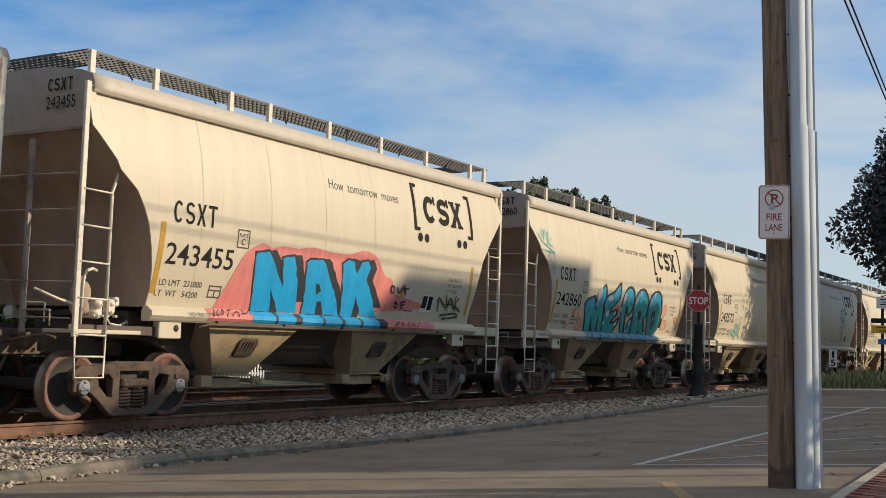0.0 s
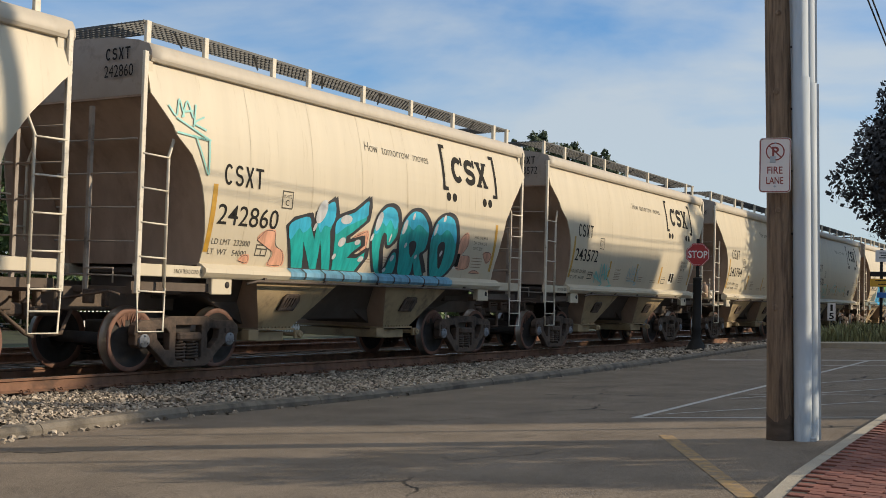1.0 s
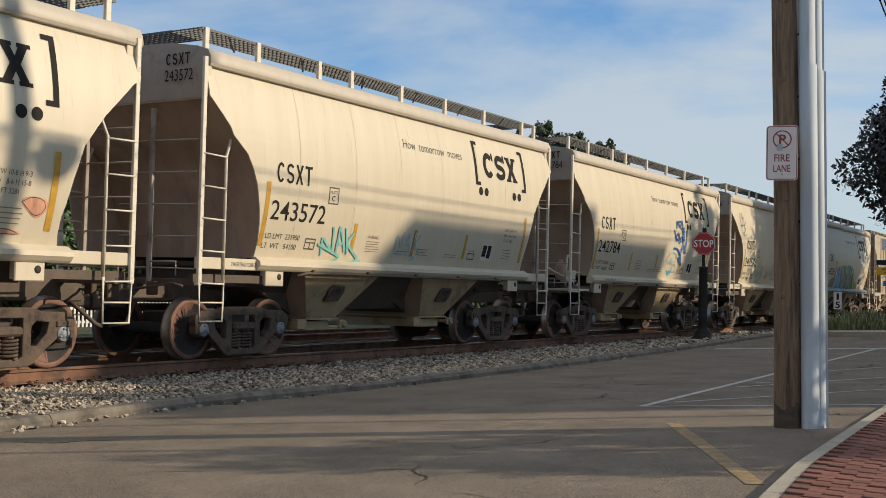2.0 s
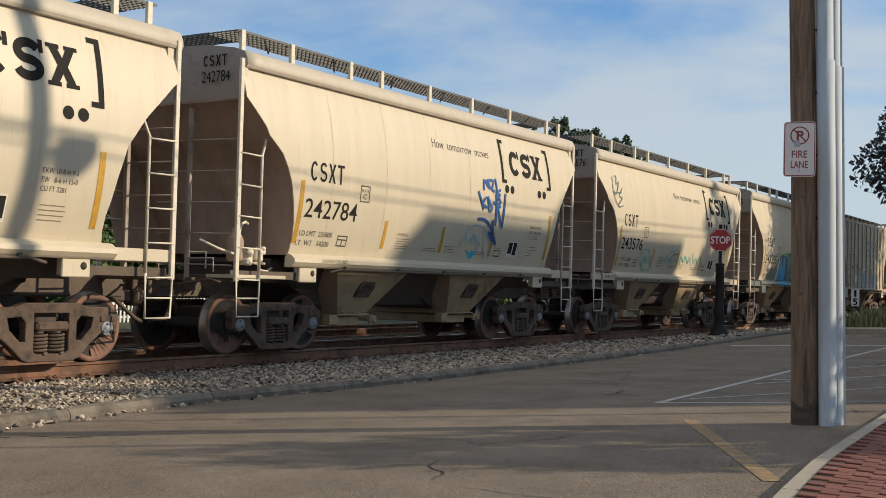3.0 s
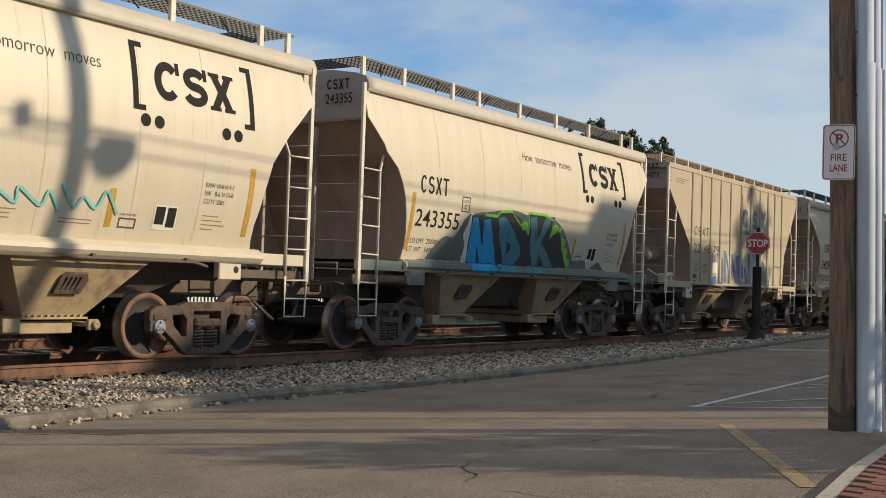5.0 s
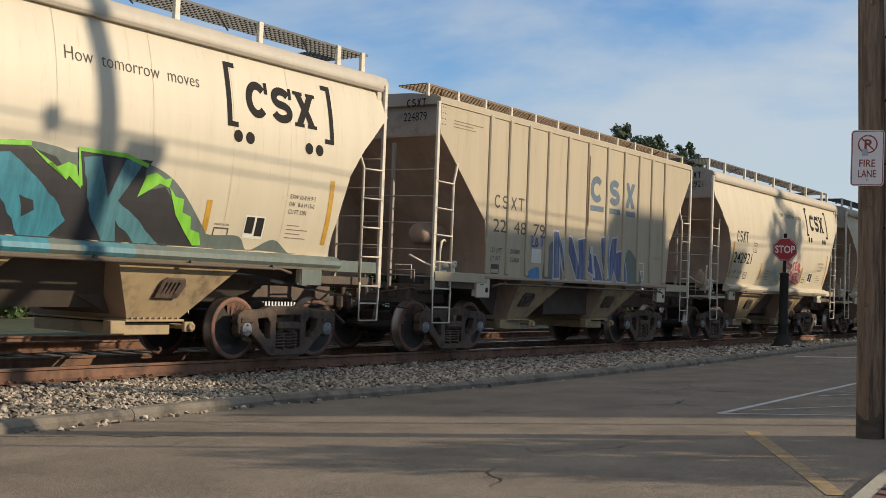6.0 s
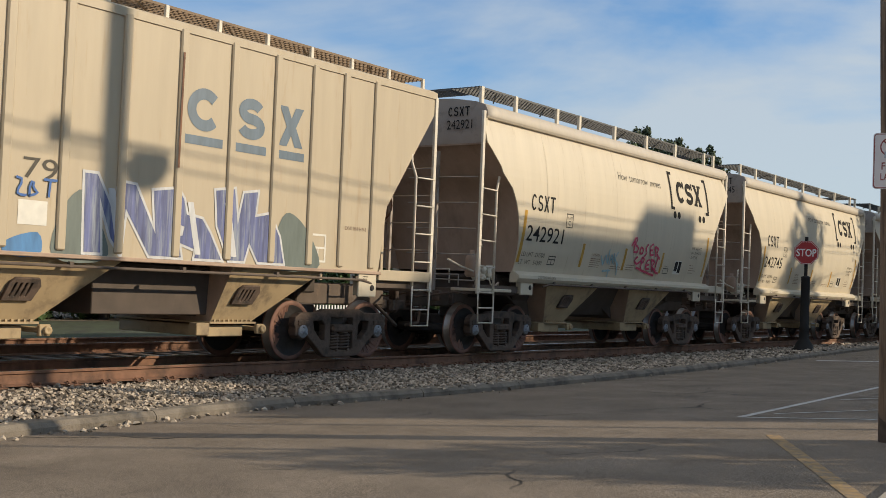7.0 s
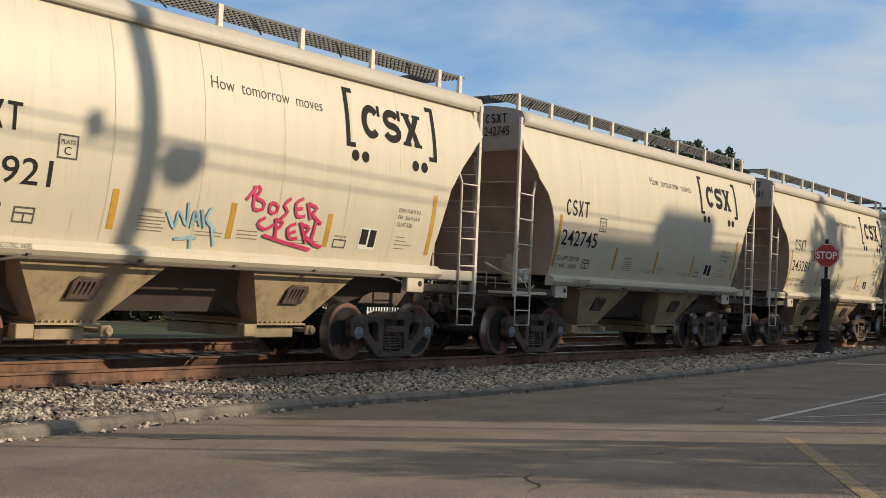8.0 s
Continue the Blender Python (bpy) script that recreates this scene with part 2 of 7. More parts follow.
def asphalt_material():
    m = mat("worn_asphalt", (0.226, 0.184, 0.145), 0.92, vary=0.22, scale=1.1, dark=(0.125, 0.105, 0.086), dark_at=0.66, dark_scale=0.9, bump=0.0, spec=0.12)
    nt = m.node_tree
    bs = nt.nodes["Principled BSDF"]
    ln = nt.links.new
    tc = nt.nodes.new("ShaderNodeTexCoord")
    fine = nt.nodes.new("ShaderNodeTexVoronoi")
    fine.inputs["Scale"].default_value = 90
    ln(tc.outputs["Object"], fine.inputs["Vector"])
    old = bs.inputs["Base Color"].links[0].from_socket
    rp = nt.nodes.new("ShaderNodeMapRange")
    rp.inputs["From Min"].default_value = 0.05
    rp.inputs["From Max"].default_value = 0.65
    rp.inputs["To Min"].default_value = 1.65
    rp.inputs["To Max"].default_value = 0.55
    ln(fine.outputs["Distance"], rp.inputs["Value"])
    hs = nt.nodes.new("ShaderNodeHueSaturation")
    ln(old, hs.inputs["Color"])
    ln(rp.outputs[0], hs.inputs["Value"])
    # fine cracks
    wob = nt.nodes.new("ShaderNodeTexNoise")
    wob.inputs["Scale"].default_value = 1.6
    wob.inputs["Detail"].default_value = 6
    ln(tc.outputs["Object"], wob.inputs["Vector"])
    mixv = nt.nodes.new("ShaderNodeMixRGB")
    mixv.inputs["Fac"].default_value = 0.35
    ln(tc.outputs["Object"], mixv.inputs["Color1"])
    ln(wob.outputs["Color"], mixv.inputs["Color2"])
    cr = nt.nodes.new("ShaderNodeTexVoronoi")
    cr.feature = "DISTANCE_TO_EDGE"
    cr.inputs["Scale"].default_value = 0.62
    ln(mixv.outputs[0], cr.inputs["Vector"])
    cm = nt.nodes.new("ShaderNodeMapRange")
    cm.inputs["From Min"].default_value = 0.002
    cm.inputs["From Max"].default_value = 0.008
    ln(cr.outputs["Distance"], cm.inputs["Value"])
    mk = nt.nodes.new("ShaderNodeTexNoise")
    mk.inputs["Scale"].default_value = 0.5
    ln(tc.outputs["Object"], mk.inputs["Vector"])
    mr = nt.nodes.new("ShaderNodeMapRange")
    mr.inputs["From Min"].default_value = 0.5
    mr.inputs["From Max"].default_value = 0.58
    mr.inputs["To Min"].default_value = 1.0
    mr.inputs["To Max"].default_value = 0.0
    ln(mk.outputs["Fac"], mr.inputs["Value"])
    mxm = nt.nodes.new("ShaderNodeMath")
    mxm.operation = "MAXIMUM"
    ln(cm.outputs[0], mxm.inputs[0])
    ln(mr.outputs[0], mxm.inputs[1])
    fin = nt.nodes.new("ShaderNodeMixRGB")
    fin.inputs["Color1"].default_value = (0.03, 0.028, 0.026, 1)
    ln(mxm.outputs[0], fin.inputs["Fac"])
    ln(hs.outputs[0], fin.inputs["Color2"])
    ln(fin.outputs[0], bs.inputs["Base Color"])
    bp = nt.nodes.new("ShaderNodeBump")
    bp.inputs["Strength"].default_value = 0.5
    bp.inputs["Distance"].default_value = 0.005
    ln(fine.outputs["Distance"], bp.inputs["Height"])
    ln(bp.outputs[0], bs.inputs["Normal"])
    return m


M_POLE = wood_pole_material()
M_ASPHALT = asphalt_material()


# ---------------------------------------------------------------- mesh helpers
def link_mesh(name, bm, material):
    me = bpy.data.meshes.new(name)
    bm.to_mesh(me)
    bm.free()
    mats = material if isinstance(material, (list, tuple)) else [material]
    for m in mats:
        me.materials.append(m)
    return me


def part(name, data, material, parent, label="", at=None):
    """Links a bmesh or a ready mesh as one object under a thing or a part."""
    me = data if isinstance(data, bpy.types.Mesh) else link_mesh(name, data, material)
    ob = new(name, me)
    ob.parent = parent
    if at is not None:
        ob.matrix_basis = at
    if label:
        tagged(ob, label)
    return ob


def thing(name, label, category, m=None, kind="", group=""):
    ob = new(name)
    ob.empty_display_size = 0.2
    if m is not None:
        ob.matrix_basis = m
    return tagged(ob, label, category, group, kind)


def box(bm, c, s, rot=None, bevel=0.0, mi=0):
    r = bmesh.ops.create_cube(bm, size=1.0)
    vs = r["verts"]
    m = Matrix.Translation(c) @ (rot if rot is not None else Matrix.Identity(4)) @ Matrix.Diagonal((*s, 1))
    bmesh.ops.transform(bm, matrix=m, verts=vs)
    fs = {f for v in vs for f in v.link_faces}
    for f in fs:
        f.material_index = mi
    if bevel:
        es = {e for v in vs for e in v.link_edges}
        bmesh.ops.bevel(bm, geom=list(es), offset=bevel, segments=1, affect="EDGES", material=-1)


def tube(bm, pts, r, n=6, mi=0, smooth=True):
    """A round bar along a polyline."""
    pts = [Vector(p) for p in pts]
    rings = []
    for i, p in enumerate(pts):
        a = pts[max(i - 1, 0)]
        b = pts[min(i + 1, len(pts) - 1)]
        d = (b - a).normalized()
        up = Vector((0, 0, 1)) if abs(d.z) < 0.9 else Vector((1, 0, 0))
        u = d.cross(up).normalized()
        v = d.cross(u)
        rr = r[i] if isinstance(r, (list, tuple)) else r
        rings.append([bm.verts.new(p + rr * (math.cos(k * math.tau / n) * u + math.sin(k * math.tau / n) * v)) for k in range(n)])
    for a, b in zip(rings, rings[1:]):
        for k in range(n):
            f = bm.faces.new((a[k], a[(k + 1) % n], b[(k + 1) % n], b[k]))
            f.smooth, f.material_index = smooth, mi
    bm.faces.new(rings[0][::-1]).material_index = mi
    bm.faces.new(rings[-1]).material_index = mi


def lathe(bm, profile, n=28, axis="x", mi=None):
    """Turns (along, radius) pairs round an axis through the origin."""
    rings = []
    for a, r in profile:
        ring = []
        for k in range(n):
            c, s = r * math.cos(k * math.tau / n), r * math.sin(k * math.tau / n)
            ring.append(bm.verts.new((a, c, s) if axis == "x" else (c, s, a)))
        rings.append(ring)
    for i, (a, b) in enumerate(zip(rings, rings[1:])):
        for k in range(n):
            f = bm.faces.new((a[k], a[(k + 1) % n], b[(k + 1) % n], b[k]))
            f.smooth = True
            f.material_index = mi[i] if mi else 0
    return rings


def sheet(bm, pts, thick, mi=0):
    """A closed flat polygon given as 3D points, thickened along its normal."""
    vs = [bm.verts.new(p) for p in pts]
    f = bm.faces.new(vs)
    f.normal_update()
    nrm = f.normal.copy()
    ws = [bm.verts.new(Vector(p) - nrm * thick) for p in pts]
    g = bm.faces.new(ws[::-1])
    f.material_index = g.material_index = mi
    k = len(vs)
    for i in range(k):
        h = bm.faces.new((vs[i], ws[i], ws[(i + 1) % k], vs[(i + 1) % k]))
        h.material_index = mi


def curve_mesh(name, outlines, depth=0.0, grow=0.0, bevel=0.0, cyclic=True):
    """A flat filled shape with holes, from closed outlines in 2D; depth is half its thickness."""
    cu = bpy.data.curves.new(name, "CURVE")
    cu.dimensions, cu.fill_mode = "2D", "BOTH"
    cu.extrude, cu.offset, cu.bevel_depth, cu.bevel_resolution = depth, grow, bevel, 1
    for o in outlines:
        sp = cu.splines.new("POLY")
        sp.points.add(len(o) - 1)
        for q, (x, y) in zip(sp.points, o):
            q.co = (x, y, 0, 1)
        sp.use_cyclic_u = cyclic
    ob = bpy.data.objects.new(name, cu)
    me = bpy.data.meshes.new_from_object(ob)
    bpy.data.objects.remove(ob)
    return me


def text_mesh(name, text, height, width=None, bold=0.0, align="LEFT"):
    cu = bpy.data.curves.new(name, "FONT")
    cu.body, cu.size, cu.resolution_u, cu.offset = text, 1.0, 3, bold
    cu.align_x = "LEFT"
    ob = bpy.data.objects.new(name, cu)
    me = bpy.data.meshes.new_from_object(ob)
    bpy.data.objects.remove(ob)
    co = np.array([v.co[:] for v in me.vertices]).reshape(-1, 3)
    lo, hi = co.min(0), co.max(0)
    sy = height / (hi[1] - lo[1])
    sx = width / (hi[0] - lo[0]) if width else sy
    for v in me.vertices:
        v.co = ((v.co.x - lo[0]) * sx, (v.co.y - lo[1]) * sy, 0)
    return me


def lay(me, fn, material):
    """Carries flat (u, v, w) points of a mesh into space by fn and gives it its material."""
    for v in me.vertices:
        v.co = fn(v.co.x, v.co.y, v.co.z)
    me.materials.clear()
    me.materials.append(material)
    return me


def pydata(name, verts, faces, material, smooth=False):
    me = bpy.data.meshes.new(name)
    me.from_pydata(verts, [], faces)
    me.materials.append(material)
    if smooth:
        for p in me.polygons:
            p.use_smooth = True
    return me


# ---------------------------------------------------------------- ground, track, kerbs
RAIL_TOP = 0.025
TRACK_X = -12.80


def zg(x, y):
    """Height of the paved lot, which falls towards the track."""
    z = 0.077 + 0.044 * max(-12, min(x, 2)) + 0.008 * max(-10, min(y, 40))
    return min(z, -0.32) if x < -9.3 else z


def build_ground():
    xs = [-3000, -800, -200, -80, -40, -25, -18, -14, -12, -10.5, -9.6, -9.31, -9.29, -8, -6, -4, -2, 0, 2, 6, 15, 40, 150, 700, 3000]
    ys = [-3000, -700, -150, -40, -10, -4, 0, 4, 8, 12, 16, 20, 25, 30, 35, 40, 60, 120, 400, 1200, 3000]
    verts = [(x, y, zg(x, y)) for y in ys for x in xs]
    n = len(xs)
    faces = [(j * n + i, j * n + i + 1, (j + 1) * n + i + 1, (j + 1) * n + i) for j in range(len(ys) - 1) for i in range(n - 1)]
    g = new("ground", pydata("ground", verts, faces, M_ASPHALT))
    tagged(g, "worn grey asphalt parking lot sloping to the track", "ground", kind="structure")


def strip(name, pts, width, material, label, lift=0.004, category="road marking"):
    """A painted line on the lot."""
    bm = bmesh.new()
    P = [Vector((x, y)) for x, y in pts]
    rows = []
    for i, p in enumerate(P):
        d = (P[min(i + 1, len(P) - 1)] - P[max(i - 1, 0)]).normalized()
        nrm = Vector((-d.y, d.x)) * width / 2
        rows.append([bm.verts.new((q.x, q.y, zg(q.x, q.y) + lift)) for q in (p + nrm, p - nrm)])
    for a, b in zip(rows, rows[1:]):
        bm.faces.new((a[0], a[1], b[1], b[0]))
    bmesh.ops.recalc_face_normals(bm, faces=bm.faces)
    for f in bm.faces:
        if f.normal.z < 0:
            f.normal_flip()
    ob = new(name, link_mesh(name, bm, material))
    return tagged(ob, label, category, kind="structure")


def fine(a, b, n=12):
    return [(a[0] + (b[0] - a[0]) * i / n, a[1] + (b[1] - a[1]) * i / n) for i in range(n + 1)]


def build_lines():
    strip("parking_line", fine((-4.46, 11.6), (-4.70, 26)), 0.085, M_LINE, "worn white painted edge line of a parking bay")
    strip("parking_line", fine((-4.46, 11.6), (-2.1, 12.65)), 0.065, M_LINE, "worn white painted end line of a parking bay")
    strip("parking_line", fine((-4.3, 12.2), (-2.5, 14.8)), 0.05, M_LINE, "faded white hatching line on asphalt")
    strip("parking_line", fine((-4.3, 14.6), (-2.3, 18.0)), 0.05, M_LINE, "faded white hatching line on asphalt")
    strip("parking_line", fine((-4.3, 17.5), (-2.3, 21.5)), 0.05, M_LINE, "faded white hatching line on asphalt")
    strip("parking_line", fine((-4.3, 15.4), (-1.9, 16.0)), 0.05, M_LINE, "faded white bay line on asphalt")
    strip("stop_line", fine((-8.2, 25.9), (-2.0, 26.7)), 0.30, M_LINE, "white painted stop line across the road")
    strip("stop_line", fine((-6.0, 23.6), (-2.0, 24.2)), 0.10, M_LINE, "white painted line across the road")
    strip("yellow_line", fine((-3.58, 10.11), (-1.93, 6.95)), 0.12, M_LINEY, "worn yellow painted kerb clearance line")


KERB = [(-9.05, -30), (-9.0, 5.8), (-9.25, 8.6), (-9.2, 10.2), (-8.75, 12.6), (-8.6, 16), (-8.55, 20), (-8.7, 25), (-9.0, 30), (-9.2, 36), (-9.3, 60)]


def along(path, step):
    """Points and directions at even steps along a bent line."""
    out, left = [], 0.0
    P = [Vector(p) for p in path]
    for a, b in zip(P, P[1:]):
        d, L = (b - a).normalized(), (b - a).length
        s = left
        while s < L:
            out.append((a + d * s, d))
            s += step
        left = s - L
    return out


def kerb_x(y):
    for (x0, y0), (x1, y1) in zip(KERB, KERB[1:]):
        if y0 <= y <= y1:
            return x0 + (x1 - x0) * (y - y0) / (y1 - y0)
    return -9.2


def build_kerb():
    root = thing("kerb", "low weathered concrete kerb along the ballast, chipped and cracked", "kerb", kind="structure")
    pts = along(KERB, 2.1)
    rnd = random.Random(4)
    for (a, _), (b, _) in zip(pts, pts[1:]):
        d = (b - a)
        L = d.length - 0.012
        d.normalize()
        nrm = Vector((-d.y, d.x))      # towards the track
        bm = bmesh.new()
        prof = [(-0.01, -0.06), (0.0, 0.055), (0.045, 0.10), (0.17, 0.11), (0.20, 0.10), (0.21, -0.12)]
        rows = []
        for i in range(7):
            q = a + d * (L * i / 6)
            j = rnd.uniform(-0.005, 0.005)
            rows.append([bm.verts.new((q.x + nrm.x * (u + j * (v > 0)), q.y + nrm.y * (u + j * (v > 0)), zg(max(q.x, -9.25), q.y) + v + rnd.uniform(-0.004, 0.003))) for u, v in prof])
        for r0, r1 in zip(rows, rows[1:]):
            for k in range(len(prof) - 1):
                bm.faces.new((r0[k], r1[k], r1[k + 1], r0[k + 1]))
        bm.faces.new(rows[0])
        bm.faces.new(rows[-1][::-1])
        bmesh.ops.recalc_face_normals(bm, faces=bm.faces)
        part("kerb_stone", bm, M_CONC, root)


def bed_z(x, y):
    """Surface of the ballast: level under the rails, rising or falling to the kerb's top."""
    kx = kerb_x(y) - 0.15
    top = zg(max(kx, -9.25), y) + 0.085
    f = max(0.0, min(1.0, (x + 11.35) / (kx + 11.35)))
    f = f * f * (3 - 2 * f)
    return -0.185 * (1 - f) + top * f


def build_bed():
    ys = [-60, -30, -10] + [i * 1.0 for i in range(-4, 62, 2)] + [90, 160, 400]
    verts, faces = [], []
    us = [0, .15, .3, .45, .6, .75, .9, 1.0]
    n = len(us) + 2
    for y in ys:
        kx = kerb_x(y) - 0.12
        for u in us:
            x = kx + (-11.35 - kx) * u
            verts.append((x, y, bed_z(x, y) - 0.03))
        verts.append((-19.5, y, -0.215))
        verts.append((-20.6, y, -0.5))
    for j in range(len(ys) - 1):
        for i in range(n - 1):
            faces.append((j * n + i, j * n + i + 1, (j + 1) * n + i + 1, (j + 1) * n + i)[::-1])
    ob = new("track_bed", pydata("track_bed", verts, faces, M_BED))
    tagged(ob, "dark compacted ballast fines under the tracks", "track bed", kind="structure")


def build_stones():
    """Crushed stone between kerb and rail: each stone a small rough block."""
    rng = np.random.default_rng(7)
    base = np.array([(-1, -1, -.7), (1, -1, -.6), (1, 1, -.7), (-1, 1, -.6), (-.6, -.7, .7), (.7, -.5, .6), (.5, .7, .75), (-.7, .5, .6)], float)
    fc = np.array([(0, 1, 5, 4), (1, 2, 6, 5), (2, 3, 7, 6), (3, 0, 4, 7), (4, 5, 6, 7)])
    V, F = [], []

    def put(x, y, z, s):
        a, b, c = rng.uniform(0, math.tau), rng.normal(0, .45), rng.normal(0, .45)
        m = np.array(Euler((b, c, a)).to_matrix())
        pts = (base * rng.uniform(.65, 1.25, (8, 3)) * s * np.array([rng.uniform(.8, 1.35), 1, rng.uniform(.6, 1)])) @ m.T + (x, y, z)
        F.append(fc + 8 * len(V))
        V.append(pts)

    y = 3.0
    while y < 62:
        step = 0.047 if y < 15 else (0.058 if y < 24 else (0.085 if y < 36 else 0.14))
        kx = kerb_x(y) - 0.12
        x = kx
        while x > -11.98:
            px, py = x + rng.normal(0, .022), y + rng.normal(0, .022)
            if not (px < -11.72 and rng.random() < 0.4):
                put(px, py, bed_z(px, py) + rng.uniform(-.035, .018), step * rng.uniform(.42, .72))
            x -= step
        y += step
    # between the rails and beyond, coarser
    y = 3.0
    while y < 50:
        for x in np.arange(-13.3, -12.25, 0.13):
            put(x + rng.normal(0, .03), y + rng.normal(0, .03), -0.20 + rng.uniform(-.02, .02), rng.uniform(.035, .06))
        y += 0.14
    # strays at the kerb's foot
    for _ in range(110):
        y = rng.uniform(4.5, 13) if rng.random() < .75 else rng.uniform(13, 30)
        x = kerb_x(y) + abs(rng.normal(0, .14)) + .02
        put(x, y, zg(x, y) + .015, rng.uniform(.008, .034))
    V = np.concatenate(V)
    F = np.concatenate(F)
    ob = new("ballast", pydata("ballast", V.tolist(), F.tolist(), M_STONE))
    tagged(ob, "loose crushed grey limestone ballast beside the rail", "ballast", kind="stuff")


def rail_mesh(length, y0):
    prof = [(-.075, -.18), (.075, -.18), (.075, -.168), (.012, -.15), (.010, -.045), (.036, -.034), (.037, -.006), (.028, 0.0),
            (-.028, 0.0), (-.037, -.006), (-.036, -.034), (-.010, -.045), (-.012, -.15), (-.075, -.168)]
    bm = bmesh.new()
    rows = [[bm.verts.new((x, y, z)) for x, z in prof] for y in (y0, y0 + length)]
    n = len(prof)
    for k in range(n):
        f = bm.faces.new((rows[0][k], rows[0][(k + 1) % n], rows[1][(k + 1) % n], rows[1][k]))
        f.material_index = 1 if k == 7 else 0
    bm.faces.new(rows[0][::-1])
    bm.faces.new(rows[1])
    bmesh.ops.recalc_face_normals(bm, faces=bm.faces)
    return link_mesh("rail", bm, [M_RAIL, M_RAILTOP])


def build_track(cx, label, plates):
    root = thing("railway_track", label, "railway track", pose(cx, 0, RAIL_TOP), kind="structure")
    me = rail_mesh(300, -60)
    for sx in (-1, 1):
        part("rail", me, None, root, at=pose(sx * 0.7525, 0, 0))
    bm = bmesh.new()
    box(bm, (0, 0, 0), (2.59, 0.22, 0.17), bevel=0.012)
    tie = link_mesh("tie", bm, M_TIE)
    bm = bmesh.new()
    box(bm, (0, 0, 0.006), (0.36, 0.19, 0.018), bevel=0.004)
    for sx in (-1, 1):
        for sy in (-1, 1):
            tube(bm, [(sx * .105, sy * .055, 0), (sx * .105, sy * .055, .045)], .013, 6)
            box(bm, (sx * .092, sy * .055, .045), (.04, .034, .014))
    plate = link_mesh("tie_plate", bm, M_RAIL)
    for i in range(140):
        y = -12 + i * 0.52
        part("tie", tie, None, root, at=pose(0, y, -0.285))
        if plates and 2 < y < 42:
            part("tie_plate", plate, None, root, at=pose(0.7525, y, -0.192))


def build_brick_walk():
    """Brick pavement and its pale kerb, at the lot's near corner."""
    root = thing("brick_pavement", "red brick pavement laid in running bond", "pavement", kind="structure")
    edge = [(-1.60, 5.2), (-1.77, 6.6), (-1.88, 7.7), (-1.96, 9.35), (-2.09, 12.3), (-2.12, 16), (-2.0, 24)]

    def ex(y):
        for (x0, y0), (x1, y1) in zip(edge, edge[1:]):
            if y0 <= y <= y1:
                return x0 + (x1 - x0) * (y - y0) / (y1 - y0)
        return edge[0][0] if y < edge[0][1] else edge[-1][0]
    bm = bmesh.new()
    ys = [4.0 + i * 0.4 for i in range(51)]
    rows = [[bm.verts.new((x, y, zg(x, y) + .058)) for x in (ex(y) + .12, 6.0)] for y in ys]
    for a, b in zip(rows, rows[1:]):
        bm.faces.new((a[0], a[1], b[1], b[0]))
    part("joint_bed", bm, M_JOINT, root)
    bm = bmesh.new()
    box(bm, (0, 0, 0), (.1975, .0965, .05), bevel=.004)
    brick = link_mesh("brick", bm, M_BRICK)
    rnd = random.Random(9)
    n, rest = 0, bmesh.new()
    for j in range(-15, 75):
        y = 5.6 + j * .1005
        x = ex(y) + .235 + (j % 2) * .1
        for i in range(9):
            px = x + i * .2015
            z = zg(px, y) + .04 + rnd.uniform(-.003, .004)
            if n < 300 and px < -0.4 and px > -y * 0.30:
                part("brick", brick, None, root, at=pose(px, y, z, rnd.uniform(-.4, .4), rnd.uniform(-.4, .4), rnd.uniform(-.6, .6)))
                n += 1
            else:
                box(rest, (px, y, z), (.1975, .0965, .05))
    tagged(part("brick_field", rest, M_BRICK, root), kind="stuff")
    kroot = thing("pavement_kerb", "pale concrete kerb edging the brick pavement", "kerb", kind="structure")
    pts = along(edge, 1.2)
    for (a, _), (b, _) in zip(pts, pts[1:]):
        d = (b - a)
        L = d.length - .01
        d.normalize()
        nr = Vector((d.y, -d.x))
        bm = bmesh.new()
        prof = [(0, -.06), (0.004, .045), (.018, .058), (.125, .060), (.13, -.06)]
        rows = []
        for q in (a, a + d * L):
            rows.append([bm.verts.new((q.x + nr.x * u, q.y + nr.y * u, zg(q.x, q.y) + v)) for u, v in prof])
        for k in range(len(prof) - 1):
            bm.faces.new((rows[0][k], rows[0][k + 1], rows[1][k + 1], rows[1][k]))
        bm.faces.new(rows[0]), bm.faces.new(rows[1])
        bmesh.ops.recalc_face_normals(bm, faces=bm.faces)
        part("kerb_stone", bm, M_PALECONC, kroot)


# ---------------------------------------------------------------- plants
def leaf_cloud(name, blobs, count, size, material, seed):
    """Many small leaves spread through uneven blobs (x, y, z, radius)."""
    rng = np.random.default_rng(seed)
    B = np.array(blobs)
    w = B[:, 3] ** 2
    b = B[rng.choice(len(B), count, p=w / w.sum())]
    d = rng.normal(0, 1, (count, 3))
    d /= np.linalg.norm(d, axis=1)[:, None]
    r = b[:, 3] * rng.uniform(.25, 1.0, count) ** .5 * (1 + .22 * np.sin(5 * d[:, 0] + b[:, 0]) * np.cos(4 * d[:, 2] + b[:, 1]))
    c = b[:, :3] + d * r[:, None]
    a = rng.normal(0, 1, (count, 3))
    a /= np.linalg.norm(a, axis=1)[:, None]
    u = np.cross(a, d)
    u /= np.linalg.norm(u, axis=1)[:, None] + 1e-6
    s = (size * rng.uniform(.6, 1.4, count))[:, None]
    V = np.stack([c - a * s, c + u * s * .6 + a * s * .2, c + a * s, c - u * s * .6 + a * s * .2], 1).reshape(-1, 3)
    F = np.arange(count * 4).reshape(-1, 4)
    return pydata(name, V.tolist(), F.tolist(), material)


